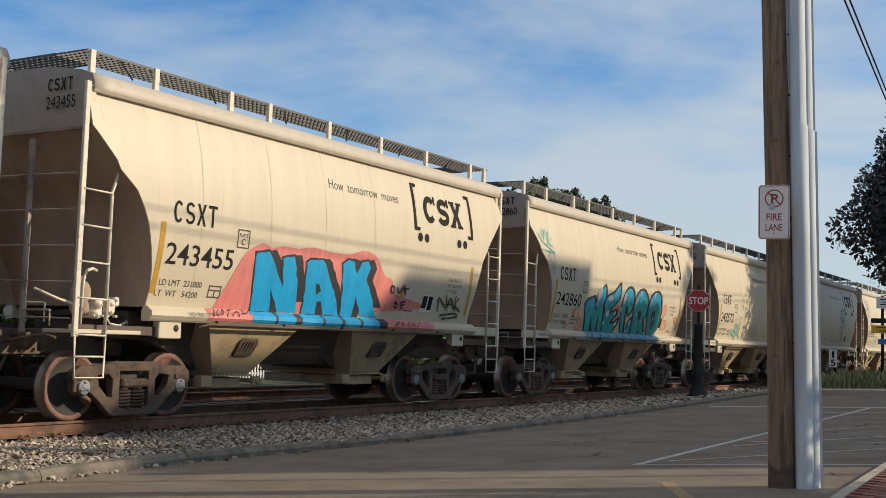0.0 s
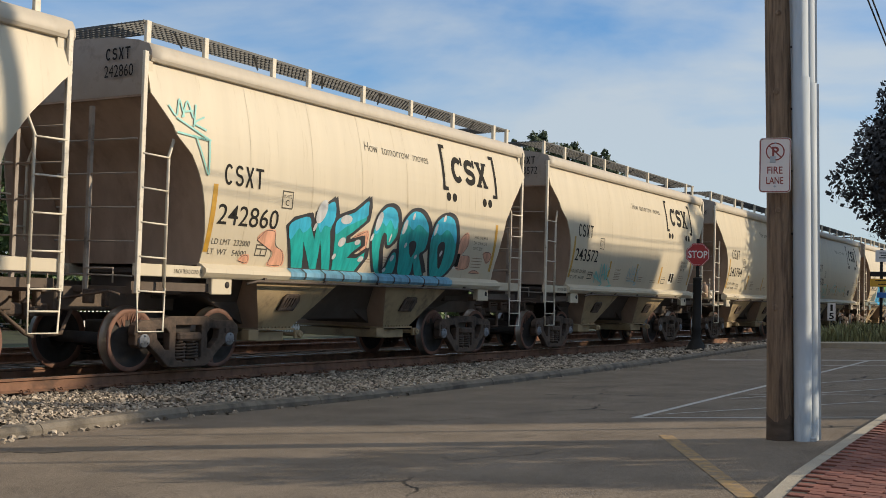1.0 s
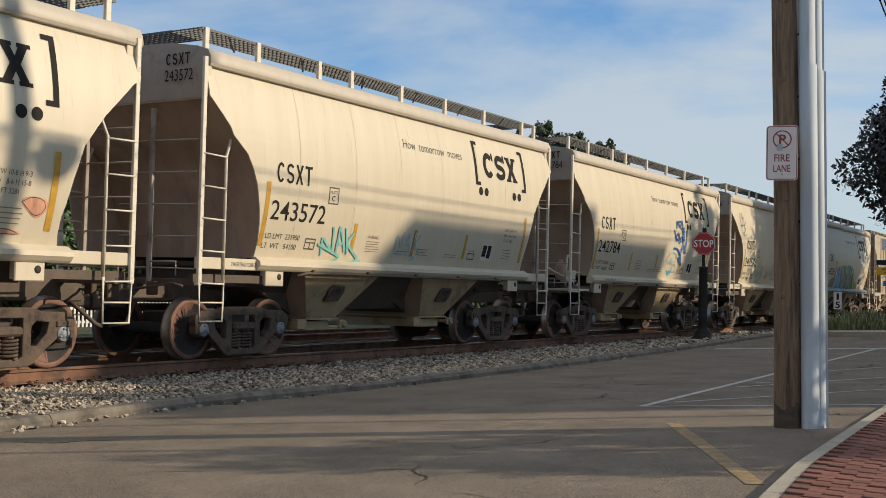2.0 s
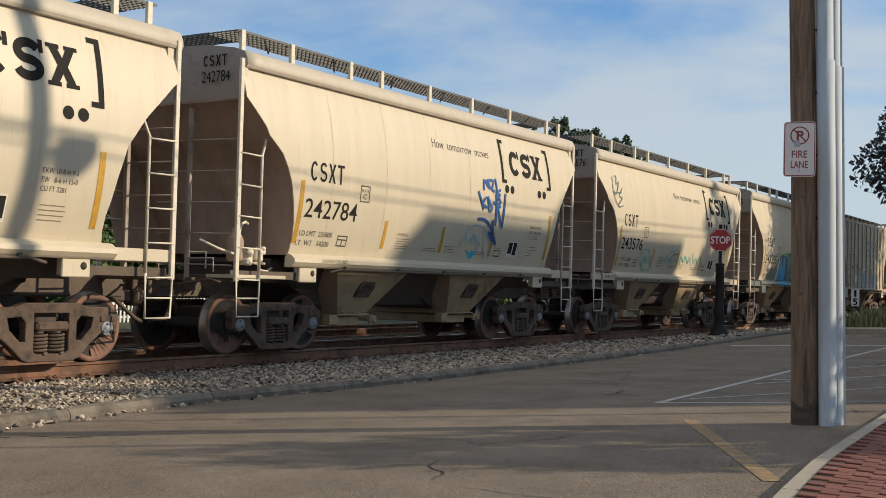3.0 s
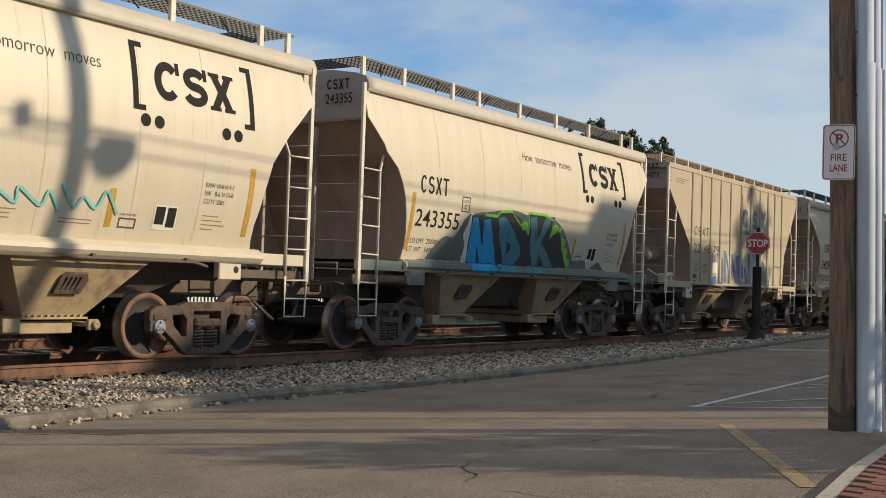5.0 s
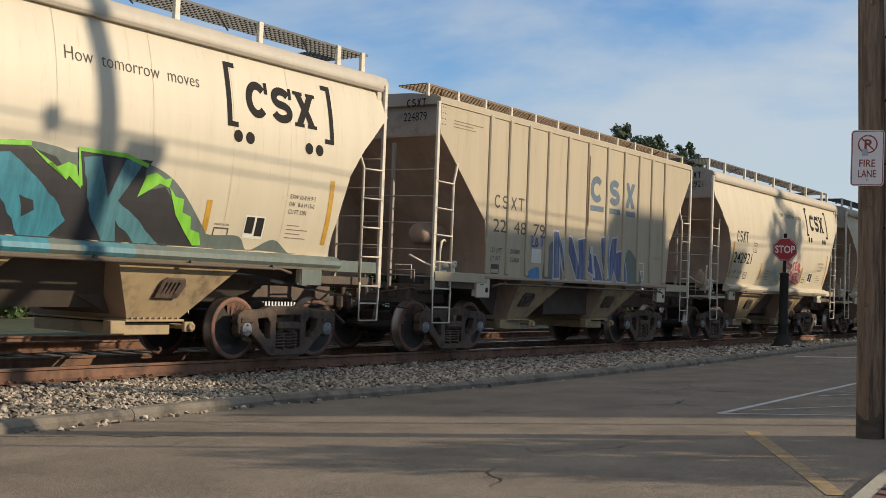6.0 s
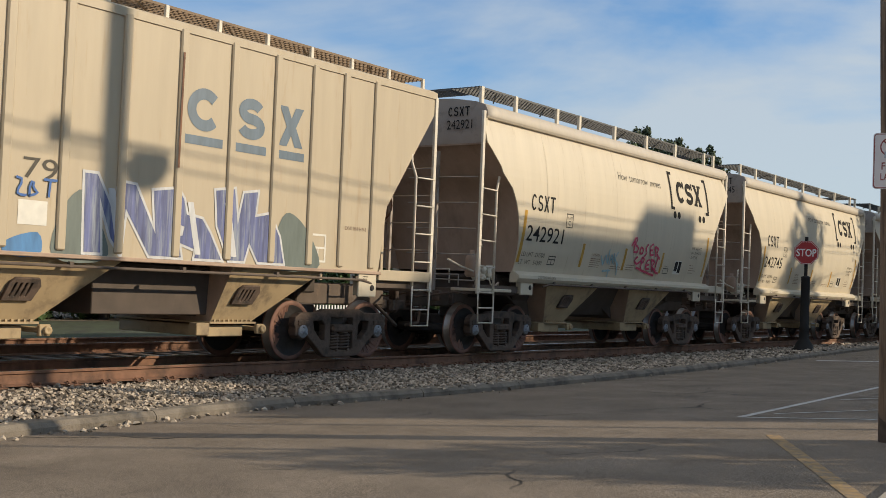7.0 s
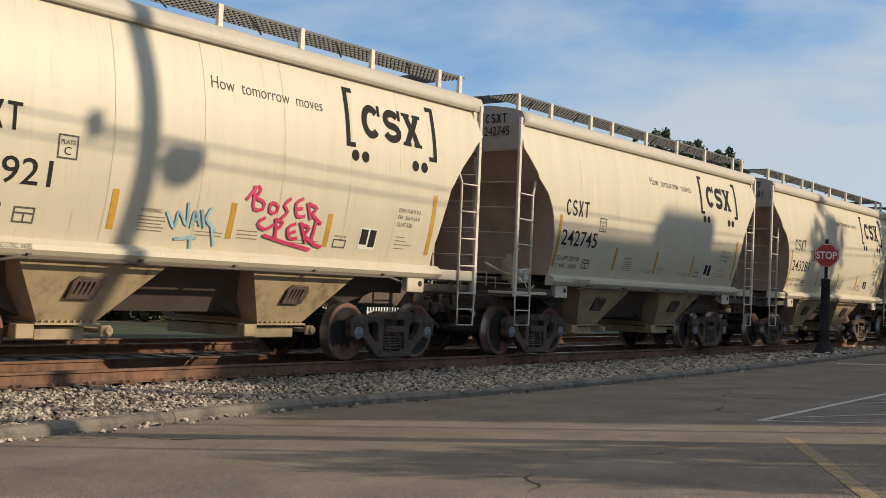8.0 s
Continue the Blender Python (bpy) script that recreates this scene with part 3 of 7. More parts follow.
def tree(name, label, x, y, z, height, radius, leaves, size, leaf_mat, seed, clear=0.25, cone=False, blobs_n=26):
    root = thing(name, label, "tree", pose(x, y, z))
    rnd = random.Random(seed)
    bm = bmesh.new()
    tr = height * 0.022
    tube(bm, [(0, 0, -.1), (.03, 0, height * .3), (-.05, .05, height * .62), (0, 0, height * .92)], [tr * 1.25, tr, tr * .6, tr * .15], 9)
    blobs = []
    for i in range(blobs_n):
        f = (i + rnd.random()) / blobs_n
        h = height * (clear + (1 - clear) * f)
        env = radius * ((1 - f) ** .8 * 1.0 + .08 if cone else math.sin(math.pi * (0.16 + .80 * f)) ** .7)
        a = i * 2.4 + rnd.random()
        rr = env * rnd.uniform(.35, .78)
        br = env * rnd.uniform(.30, .50)
        p = (rr * math.cos(a), rr * math.sin(a), h)
        blobs.append((*p, max(br, radius * .12)))
        tube(bm, [(0, 0, max(h - rr * .7, height * .12)), (p[0] * .5, p[1] * .5, h - rr * .25), p], [tr * .4, tr * .25, tr * .08], 5)
    part("trunk", bm, M_BARK, root)
    part("crown", leaf_cloud("crown", blobs, leaves, size, leaf_mat, seed), None, root)
    return root


# ---------------------------------------------------------------- street things
def build_utility_pole():
    x, y = -2.55, 10.17
    z = zg(x, y)
    root = thing("utility_pole", "weathered brown wooden utility pole with steel cable guards", "utility pole", pose(x, y, z))
    bm = bmesh.new()
    n, rows = 28, []
    rnd = random.Random(2)
    wob = [rnd.uniform(-.004, .004) for _ in range(n)]
    hs = [-.1, 0, .12, .20, .8, 1.4, 2, 2.6, 3.2, 3.8, 4.4, 5.2, 6.5, 8.0, 9.2]
    for h in hs:
        r = .118 - .0022 * h
        cx = .008 * math.sin(h * .9) - .021 * h
        rows.append([bm.verts.new((cx + (r + wob[k] + rnd.uniform(-.0025, .0025)) * math.cos(k * math.tau / n), (r + wob[k]) * math.sin(k * math.tau / n), h + (wob[k] * 11 if h == .20 else 0))) for k in range(n)])
    for i, (a, b) in enumerate(zip(rows, rows[1:])):
        for k in range(n):
            f = bm.faces.new((a[k], a[(k + 1) % n], b[(k + 1) % n], b[k]))
            f.smooth = True
            f.material_index = 1 if i < 3 else 0
    bm.faces.new(rows[-1])
    part("pole", bm, [M_POLE, M_TIE], root)
    for h, a in ((1.15, -1.7), (2.0, -1.4), (3.75, -1.3), (3.05, -1.5)):
        c = Vector((.108 * math.cos(a) - .021 * h, .108 * math.sin(a), h))
        bm = bmesh.new()
        lathe_at(bm, c, (math.cos(a), math.sin(a), 0), [(0, .03), (.012, .022), (.012, .010), (.004, .0)])
        part("knot", bm, M_POLE, root)
    right = Vector((math.cos(radians(16)), math.sin(radians(16)), 0))
    fwd = Vector((-right.y, right.x, 0))
    for name, off, back, w, h0, h1, lean in (("cable_guard", .185, -.075, .080, 0.0, 3.17, -.016), ("cable_guard", .262, -.015, .058, 0.0, 3.13, -.016),
                                             ("cable_guard", .180, -.072, .072, 3.12, 8.6, -.016), ("cable_guard", .256, -.012, .052, 3.08, 8.6, -.016)):
        bm = bmesh.new()
        rows = []
        prof = [(-1.35, .55), (-1.0, .5), (-.95, -.2), (-.75, -.72), (-.35, -1.0), (.1, -1.05), (.5, -.85), (.8, -.45), (.92, .0), (.95, .5), (1.3, .55)]
        for h in (h0, h0 + (h1 - h0) * .33, h0 + (h1 - h0) * .66, h1):
            c = right * (off + lean * h - .010 * h * .35) + fwd * back
            rows.append([bm.verts.new((c.x + right.x * u * w + fwd.x * v * w, c.y + right.y * u * w + fwd.y * v * w, h)) for u, v in prof])
        for a, b in zip(rows, rows[1:]):
            for k in range(len(prof) - 1):
                bm.faces.new((a[k], a[k + 1], b[k + 1], b[k])).smooth = 2 <= k <= 8
        for r in rows[::3]:
            bm.faces.new(r)
        g = part(name, bm, M_GALV, root, "galvanised steel cable guard")
        if h0 == 0.0 and off < .2:
            bb = bmesh.new()
            for i in range(9):
                h = .15 + i * .55
                c = right * (off - 1.15 * w + lean * h) + fwd * (back + .02)
                lathe_at(bb, c + Vector((0, 0, h)), -fwd, [(0, .011), (.008, .009), (.010, .0)])
            part("bolt", bb, M_DARKPOST, g)
    bm = bmesh.new()
    c = right * .22
    box(bm, (c.x, c.y - .06, .012), (.16, .12, .03), bevel=.006)
    box(bm, (c.x + .07, c.y - .10, .02), (.06, .03, .05), bevel=.006)
    part("guard_foot", bm, M_GALV, root)
    # sign
    a = radians(10)
    sx, sy = math.cos(a), math.sin(a)
    s = thing("no_parking_sign", "white metal fire lane sign with a dull red rim", "sign", pose(-2.577, 9.935, 2.43, 0, 0, 14))
    w, h = .133, .238
    face = rounded(w, h, .03)
    part("panel", lay(curve_mesh("panel", [face], .002), lambda u, v, t: (u, t, v), M_SIGN), None, s)
    rim = [rounded(w - .006, h - .006, .026), rounded(w - .013, h - .013, .02)]
    part("rim", lay(curve_mesh("rim", rim), lambda u, v, t: (u, -.0035, v), M_SIGNTXT), None, s)
    ring = [circle(0, .118, .079, 32), circle(0, .118, .068, 32)]
    part("ring", lay(curve_mesh("ring", ring), lambda u, v, t: (u, -.0035, v), M_SIGNTXT), None, s)
    part("letter", lay(text_mesh("letter", "P", .085, .058, .03), lambda u, v, t: (u - .026, -.0037, v + .075), M_SIGNTXT), None, s)
    part("slash", lay(curve_mesh("slash", [[(-.056, .167), (-.048, .175), (.056, .069), (.048, .061)]]), lambda u, v, t: (u, -.0045, v), M_SIGNTXT), None, s)
    part("word", lay(text_mesh("word", "FIRE", .062, .128, .012), lambda u, v, t: (u - .064, -.0036, v - .075), M_SIGNTXT), None, s)
    part("word", lay(text_mesh("word", "LANE", .062, .142, .012), lambda u, v, t: (u - .071, -.0036, v - .165), M_SIGNTXT), None, s)
    bm = bmesh.new()
    box(bm, (-.02, .07, .05), (.05, .15, .06), bevel=.004)
    part("mounting_strap", bm, M_GALV, s)
    bm = bmesh.new()
    for v in (.195, -.185):
        lathe_at(bm, Vector((0, -.004, v)), (0, -1, 0), [(0, .009), (.004, .007), (.005, 0)])
    part("bolt", bm, M_GALV, s)


def build_rear_pole():
    """Second pole of the line, by the pavement; its shadow and its transformer's lie on the train."""
    x, y = 1.40, 16.15
    root = thing("utility_pole", "brown wooden utility pole with a can transformer", "utility pole", pose(x, y, zg(x, y)))
    bm = bmesh.new()
    lathe_z(bm, (0, 0, -.1), [(0, 0), (0, .17), (3, .16), (8, .145), (11.8, .13), (11.8, 0)], 20)
    part("pole", bm, M_POLE, root)
    bm = bmesh.new()
    box(bm, (.2, .16, 5.6), (.12, .22, 11.2), bevel=.03)
    part("cable_guard", bm, M_GALV, root, "galvanised steel cable guard")
    bm = bmesh.new()
    lathe_z(bm, (-.05, .52, 8.62), [(0, .0), (0, .17), (.10, .28), (.30, .33), (.34, .16), (.38, 0)], 18)
    part("transformer", bm, M_GALV, root, "grey can transformer")
    bm = bmesh.new()
    lathe_z(bm, (-.05, -.82, 9.02), [(0, .0), (0, .11), (.24, .11), (.28, 0)], 12)
    part("insulator", bm, M_GALV, root)
    bm = bmesh.new()
    box(bm, (-.02, -.12, 9.06), (.06, 1.5, .05))
    part("bracket", bm, M_POLE, root)
    bm = bmesh.new()
    box(bm, (0, 0, 11.3), (.1, 2.2, .12), bevel=.01)
    part("crossarm", bm, M_POLE, root)


def lathe_at(bm, c, d, prof, n=10):
    d = Vector(d).normalized()
    up = Vector((0, 0, 1)) if abs(d.z) < .9 else Vector((1, 0, 0))
    u = d.cross(up).normalized()
    v = d.cross(u)
    rows = []
    for a, r in prof:
        rows.append([bm.verts.new(Vector(c) + d * a + (u * math.cos(k * math.tau / n) + v * math.sin(k * math.tau / n)) * max(r, .0004)) for k in range(n)])
    for a, b in zip(rows, rows[1:]):
        for k in range(n):
            bm.faces.new((a[k], a[(k + 1) % n], b[(k + 1) % n], b[k])).smooth = True
    bm.faces.new(rows[-1])


def lathe_z(bm, c, prof, n=16):
    lathe_at(bm, c, (0, 0, 1), [(a, r) for a, r in prof], n)


def rounded(w, h, r, n=5):
    out = []
    for cx, cy, a0 in ((w - r, h - r, 0), (-w + r, h - r, 90), (-w + r, -h + r, 180), (w - r, -h + r, 270)):
        for i in range(n + 1):
            a = radians(a0 + 90 * i / n)
            out.append((cx + r * math.cos(a), cy + r * math.sin(a)))
    return out


def circle(x, y, r, n=24):
    return [(x + r * math.cos(i * math.tau / n), y + r * math.sin(i * math.tau / n)) for i in range(n)]


def build_stop_sign():
    x, y = -9.71, 29.63
    z = bed_z(x, y) - .02
    s = thing("stop_sign", "red octagonal stop sign on a dark ornamental iron post", "stop sign", pose(x, y, z, 0, 0, 17))
    bm = bmesh.new()
    lathe_z(bm, (0, 0, 0), [(0, .30), (.06, .30), (.10, .25), (.22, .21), (.30, .15), (.36, .13), (.55, .12), (.62, .14), (.66, .12), (1.9, .115), (1.95, .13), (1.98, .05)], 14)
    part("post_sleeve", bm, M_DARKPOST, s, "dark fluted iron sleeve")
    bm = bmesh.new()
    box(bm, (0, 0, 2.45), (.085, .06, 1.1), bevel=.008)
    part("post", bm, M_DARKPOST, s)
    k = .325
    octo = [(k * math.cos(radians(22.5 + 45 * i)), k * math.sin(radians(22.5 + 45 * i))) for i in range(8)]
    octi = [(u * .95, v * .95) for u, v in octo]
    octr = [(u * .915, v * .915) for u, v in octo]
    zc = 2.53 - z
    pl = part("panel", lay(curve_mesh("panel", [octo], .003), lambda u, v, t: (u, -.06 + t, v + zc), M_SIGNRED), None, s)
    part("rim", lay(curve_mesh("rim", [octi, octr]), lambda u, v, t: (u, -.065, v + zc), M_SIGN), None, pl)
    part("word", lay(text_mesh("word", "STOP", .20, .50, .02), lambda u, v, t: (u - .25, -.0655, v + zc - .10), M_SIGN), None, pl)


def build_island():
    """Planted island beyond the lot, with its signs."""
    bm = bmesh.new()
    pts = [(-8.6, 35.4), (-7.2, 34.3), (-4.5, 33.0), (0, 32.0), (6, 33), (6, 60), (-8.4, 60), (-8.9, 40)]
    sheet(bm, [(x, y, zg(x, 36) + .14) for x, y in pts], .3)
    ob = new("planting_island", link_mesh("planting_island", bm, M_PALECONC))
    tagged(ob, "raised concrete-edged planting island beyond the lot", "island", kind="structure")
    rng = np.random.default_rng(3)
    V, F = [], []
    for i in range(5200):
        x, y = rng.uniform(-8.3, -3.5), rng.uniform(36.2, 41.5)
        h = rng.uniform(.2, .72) * (1 - .25 * abs(math.sin(x * 2.1)))
        a = rng.uniform(0, math.tau)
        lean = rng.uniform(.05, .5) * h
        b = np.array((x, y, zg(x, y) + .12))
        w = .016 + .012 * rng.random()
        d = np.array((math.cos(a), math.sin(a), 0))
        e = np.array((-d[1], d[0], 0))
        m = b + d * lean * .35 + (0, 0, h * .6)
        t = b + d * lean + (0, 0, h)
        k = len(V)
        V += [tuple(b - e * w), tuple(b + e * w), tuple(m + e * w), tuple(m - e * w), tuple(t)]
        F += [(k, k + 1, k + 2, k + 3), (k + 3, k + 2, k + 4)]
    tagged(new("tall_grass", pydata("tall_grass", V, F, M_GRASS)), "pale green tufts of tall ornamental grass", "grass", kind="stuff")
    # street signs on a dark post
    x, y = -6.70, 39.2
    z = zg(x, y) + .12
    s = thing("sign_post", "dark post with small white, amber and blue signs", "sign post", pose(x, y, z, 0, 0, 12))
    bm = bmesh.new()
    tube(bm, [(0, 0, 0), (0, 0, 2.95)], .05, 10)
    part("post", bm, M_DARKPOST, s)
    for nm, c, w, h, zz, m in (("white_panel", -.02, .30, .38, 2.72, M_SIGN), ("amber_panel", 0, .50, .26, 1.85, M_SIGNYEL), ("dark_panel", 0, .50, .16, 2.13, M_DARKPOST), ("blue_panel", 0, .26, .17, 1.45, M_SIGNBLUE)):
        bb = bmesh.new()
        box(bb, (c + .1, -.07, zz), (w * 2 * .9, .012, h * 1.0), bevel=.004)
        part(nm, bb, m, s)
    bb = bmesh.new()
    for i, (zz, w) in enumerate(((2.82, .34), (2.74, .26), (2.66, .36), (1.92, .6), (1.80, .4))):
        box(bb, (.1, -.079, zz), (w, .003, .03))
    part("print_bars", bb, M_DARKPOST, s)
    # small number board by the line
    x, y = -9.9, 47
    s = thing("speed_board", "small white board with black figures on a short post", "sign", pose(x, y, 0.0, 0, 0, 12))
    bm = bmesh.new()
    box(bm, (0, 0, .6), (.07, .05, 1.4), bevel=.005)
    part("post", bm, M_DARKPOST, s)
    bm = bmesh.new()
    box(bm, (0, -.04, 1.05), (.31, .012, .70), bevel=.004)
    p = part("board", bm, M_SIGN, s)
    part("figure", lay(text_mesh("figure", "1", .26, .09, .02), lambda u, v, t: (u - .045, -.0485, v + 1.08), M_BLACK), None, p)
    part("figure", lay(text_mesh("figure", "5", .26, .18, .02), lambda u, v, t: (u - .09, -.0485, v + .75), M_BLACK), None, p)


def build_wires():
    for i, (y0, z0, dz) in enumerate(((0.0, 6.0, 0), (0.0, 5.9, 0))):
        ob = thing("overhead_cable", "black overhead cable sagging to the pole", "cable", group="overhead cables")
        bm = bmesh.new()
        a = Vector((-2.5, 10.16 + .1, 7.50 - i * .25))
        b = Vector((-2.9, -25, 8.1 - i * .2))
        c = Vector((-2.2, 48, 7.9 - i * .2))
        for p, q in ((a, b), (a, c)):
            pts = []
            for k in range(19):
                f = k / 18
                v = p.lerp(q, f)
                v.z -= 2.2 * f * (1 - f) * .55
                pts.append(v)
            tube(bm, pts, .014, 5)
        part("cable", bm, M_WIRE, ob)
    ob = thing("overhead_cable", "thin black service drop cable", "cable", group="overhead cables")
    bm = bmesh.new()
    for o in (0, .05):
        tube(bm, [(-2.23 + o, 9.9, 4.90), (-2.36 + o, 11.77, 4.80), (-2.63 + o, 15.78, 4.58 - o * .3), (-3.0, 30, 5.2), (-2.6, 48, 7.2)], .010, 5)
    part("cable", bm, M_WIRE, ob)


# ---------------------------------------------------------------- what stands round the lot
def build_building():
    """Unseen block added east of the lot to shade road and lower train."""
    root = thing("commercial_building", "unseen pale building with a flat parapet roof, added for its shade", "building", pose(18, 0, 0.3), kind="")
    # steps fitted to the shade edges; the last block darkens the far cars
    for y0, y1, top, d in ((24.95, 25.4, 12.5, 1.2), (25.4, 28.53, 14.0, 2.4), (28.53, 30.03, 15.35, 2.4), (30.03, 31.93, 15.75, 2.4), (31.93, 34.43, 16.1, 2.4), (34.43, 40.0, 17.1, 2.4), (40.0, 42.72, 17.8, .9), (42.72, 47.83, 17.15, 2.4), (47.83, 56.0, 15.8, 2.4), (66.0, 74.8, 21.0, 2.4)):
        bm = bmesh.new()
        box(bm, (d / 2, (y0 + y1) / 2, top / 2 - .3), (d, y1 - y0 - .01, top + .6))
        part("wall", bm, M_WALL, root)
        bm = bmesh.new()
        box(bm, (d / 2, (y0 + y1) / 2, top + .06), (d + .1, y1 - y0, .12))
        part("roof", bm, M_CONC, root)
    bm = bmesh.new()
    box(bm, (7.7, 44, 4), (10.5, 24, 8.6), bevel=.02)
    part("rear_wing", bm, M_WALL, root)
    for f in range(3):
        for i in range(8):
            bm = bmesh.new()
            box(bm, (-.02, 26.5 + i * 2.9, 1.9 + f * 3.6), (.10, 1.2, 1.7), bevel=.01)
            part("window", bm, M_DARKPOST, root)


def build_rear_building():
    """Unseen plain row added behind the camera, closing the lot and cutting sky light."""
    root = thing("shop_row", "unseen plain pale row added to close the lot and cut sky light", "building", pose(6, -16, 0))
    bm = bmesh.new()
    box(bm, (0, -4, 4), (44, 8, 9), bevel=.02)
    part("wall", bm, M_WALL, root)
    bm = bmesh.new()
    box(bm, (0, -4, 8.6), (44.4, 8.4, .25), bevel=.02)
    part("roof", bm, M_CONC, root)
    for i in range(10):
        bm = bmesh.new()
        box(bm, (-19 + i * 4.2, .02, 1.6), (2.6, .1, 2.2), bevel=.01)
        part("window", bm, M_DARKPOST, root)


def build_lamp_posts():
    # out of view; added where the thin shadow lines on the lot need casters
    for x, y, h in ((3.0, 12.24, 5.6), (3.2, 14.69, 6.2), (3.4, 15.67, 5.2)):
        s = thing("lamp_post", "unseen slim iron lamp post added on the pavement for its shadow", "lamp post", pose(x, y, zg(x, y) + .05), group="lamp posts")
        bm = bmesh.new()
        lathe_z(bm, (0, 0, 0), [(0, .14), (.1, .14), (.3, .07), (.5, .05), (h, .038), (h + .05, .06)], 12)
        part("post", bm, M_DARKPOST, s)
        bm = bmesh.new()
        lathe_z(bm, (0, 0, h), [(0, .05), (.08, .10), (.35, .12), (.42, .14), (.55, .02)], 12)
        part("lantern", bm, M_SIGN, s)


def build_red_car():
    s = thing("parked_car", "small red car parked beyond the fence", "car", pose(-36.4, 46.8, -.32))
    bm = bmesh.new()
    prof = [(-1.9, .3), (-1.95, .6), (-1.7, .78), (-.9, .86), (-.45, 1.32), (.75, 1.36), (1.3, .92), (1.85, .86), (1.95, .55), (1.9, .3)]
    sheet(bm, [(.8, y, z) for y, z in prof], 1.6)
    bmesh.ops.recalc_face_normals(bm, faces=bm.faces)
    part("body", bm, M_REDCAR, s)
    for y in (-1.2, 1.2):
        for x in (.72, -.72):
            bm = bmesh.new()
            lathe_at(bm, (x - .1, y, .31), (1, 0, 0), [(0, .0), (0, .31), (.2, .31), (.2, .18), (.18, 0)], 16)
            part("wheel", bm, M_WIRE, s)


def build_fence():
    """White picket fence beyond the far track."""
    root = thing("picket_fence", "white picket fence beyond the tracks", "fence", pose(-27.2, 0, -.32))
    bm = bmesh.new()
    box(bm, (0, 0, .4), (.025, .075, .8), bevel=.004)
    me = link_mesh("picket", bm, M_FENCE)
    for i in range(82):
        part("picket", me, None, root, at=pose(0, 23.6 + i * .16, 0))
    for z in (.2, .62):
        bm = bmesh.new()
        box(bm, (-.04, 30.1, z), (.04, 13.2, .08))
        part("fence_rail", bm, M_FENCE, root)




def build_verge():
    """Weedy strip between the far track and the hedge."""
    bm = bmesh.new()
    rows = [[bm.verts.new((x + .25 * math.sin(y * 1.7 + x), y, -.31 + .05 * math.sin(x * .9 + y * .6))) for x in (-31.5, -28, -24.5, -21.5)] for y in range(-10, 75, 2)]
    for a, b in zip(rows, rows[1:]):
        for k in range(3):
            bm.faces.new((a[k], a[k + 1], b[k + 1], b[k])).smooth = True
    for v in bm.verts:
        v.co.z = max(v.co.z, -.31)
    tagged(new("verge", link_mesh("verge", bm, M_VERGE)), "dark weedy verge between the far track and the hedge", "verge", kind="structure")
# ---------------------------------------------------------------- hopper cars
# a car's space: x towards the lot, y along the train (right in the picture), z above the rail
HW = 1.42
R_WHEEL = 0.457
CUT_F = [(-5.54, 3.84), (-5.16, 3.44), (-5.10, 3.32), (-4.95, 3.20), (-4.80, 3.08), (-4.66, 2.86), (-4.56, 2.66), (-4.46, 2.35), (-4.38, 2.05), (-4.34, 1.80), (-4.33, 1.55)]
CUT_R = [(5.72, 3.86), (5.54, 3.72), (5.06, 3.27), (4.92, 3.10), (4.72, 2.83), (4.60, 2.42), (4.54, 2.10), (4.50, 1.92), (4.50, 1.72), (4.54, 1.55)]
# far sheet left nearly uncut, made up to close the view under the slope
CUT_FAR = [(-5.47, 3.84), (-5.36, 2.4), (-5.30, 1.55)]
CUT_F6 = [(-5.25, 3.85), (-3.72, 2.42), (-3.62, 1.40)]
CUT_R6 = [(5.80, 4.10), (4.62, 2.45), (4.46, 1.40)]


BAND = 0.15


def xs(z):
    """Half-width of the bowed side sheet at a height, in flat bands."""
    i = math.floor(z / BAND)
    a, b = (1.61 - (BAND * k - 2.95) ** 2 / 8 for k in (i, i + 1))
    return a + (b - a) * (z / BAND - i)


def flat_side(z):
    return HW


def edge_at(line, z):
    if z >= line[0][1]:
        return line[0][0]
    for (y0, z0), (y1, z1) in zip(line, line[1:]):
        if z0 >= z >= z1:
            return y0 + (y1 - y0) * (z0 - z) / (z0 - z1)
    return line[-1][0]


def side_mesh(front, rear, ztop, sgn, material, face=xs):
    """Side sheet between its two cut ends, bowed outwards as face says."""
    bm = bmesh.new()
    low = front[-1][1]
    zs = {round(BAND * k, 4) for k in range(60) if low < BAND * k < ztop} | {z for _, z in front + rear if low <= z <= ztop} | {low, ztop}
    rows = []
    for z in sorted(zs):
        ya, yb = edge_at(front, z), edge_at(rear, z)
        rows.append([bm.verts.new((sgn * face(z), ya + (yb - ya) * i / 6, z)) for i in range(7)])
    for a, b in zip(rows, rows[1:]):
        for k in range(6):
            q = (a[k], a[k + 1], b[k + 1], b[k])
            bm.faces.new(q if sgn > 0 else q[::-1]).smooth = True
    # the sheet's inner face and its edges keep corners of their own
    rim = [r[0].co for r in rows] + [v.co for v in rows[-1][1:]] + [r[-1].co for r in rows[-2::-1]] + [v.co for v in rows[0][-2:0:-1]]
    inward = Vector((-.02 * sgn, 0, 0))
    for p, q in zip(rim, rim[1:] + rim[:1]):
        bm.faces.new([bm.verts.new(v) for v in (p, q, q + inward, p + inward)])
    back = [[bm.verts.new(v.co + inward) for v in r] for r in rows]
    for a, b in zip(back, back[1:]):
        for k in range(6):
            bm.faces.new((a[k], b[k], b[k + 1], a[k + 1]))
    return link_mesh("side_sheet", bm, material)


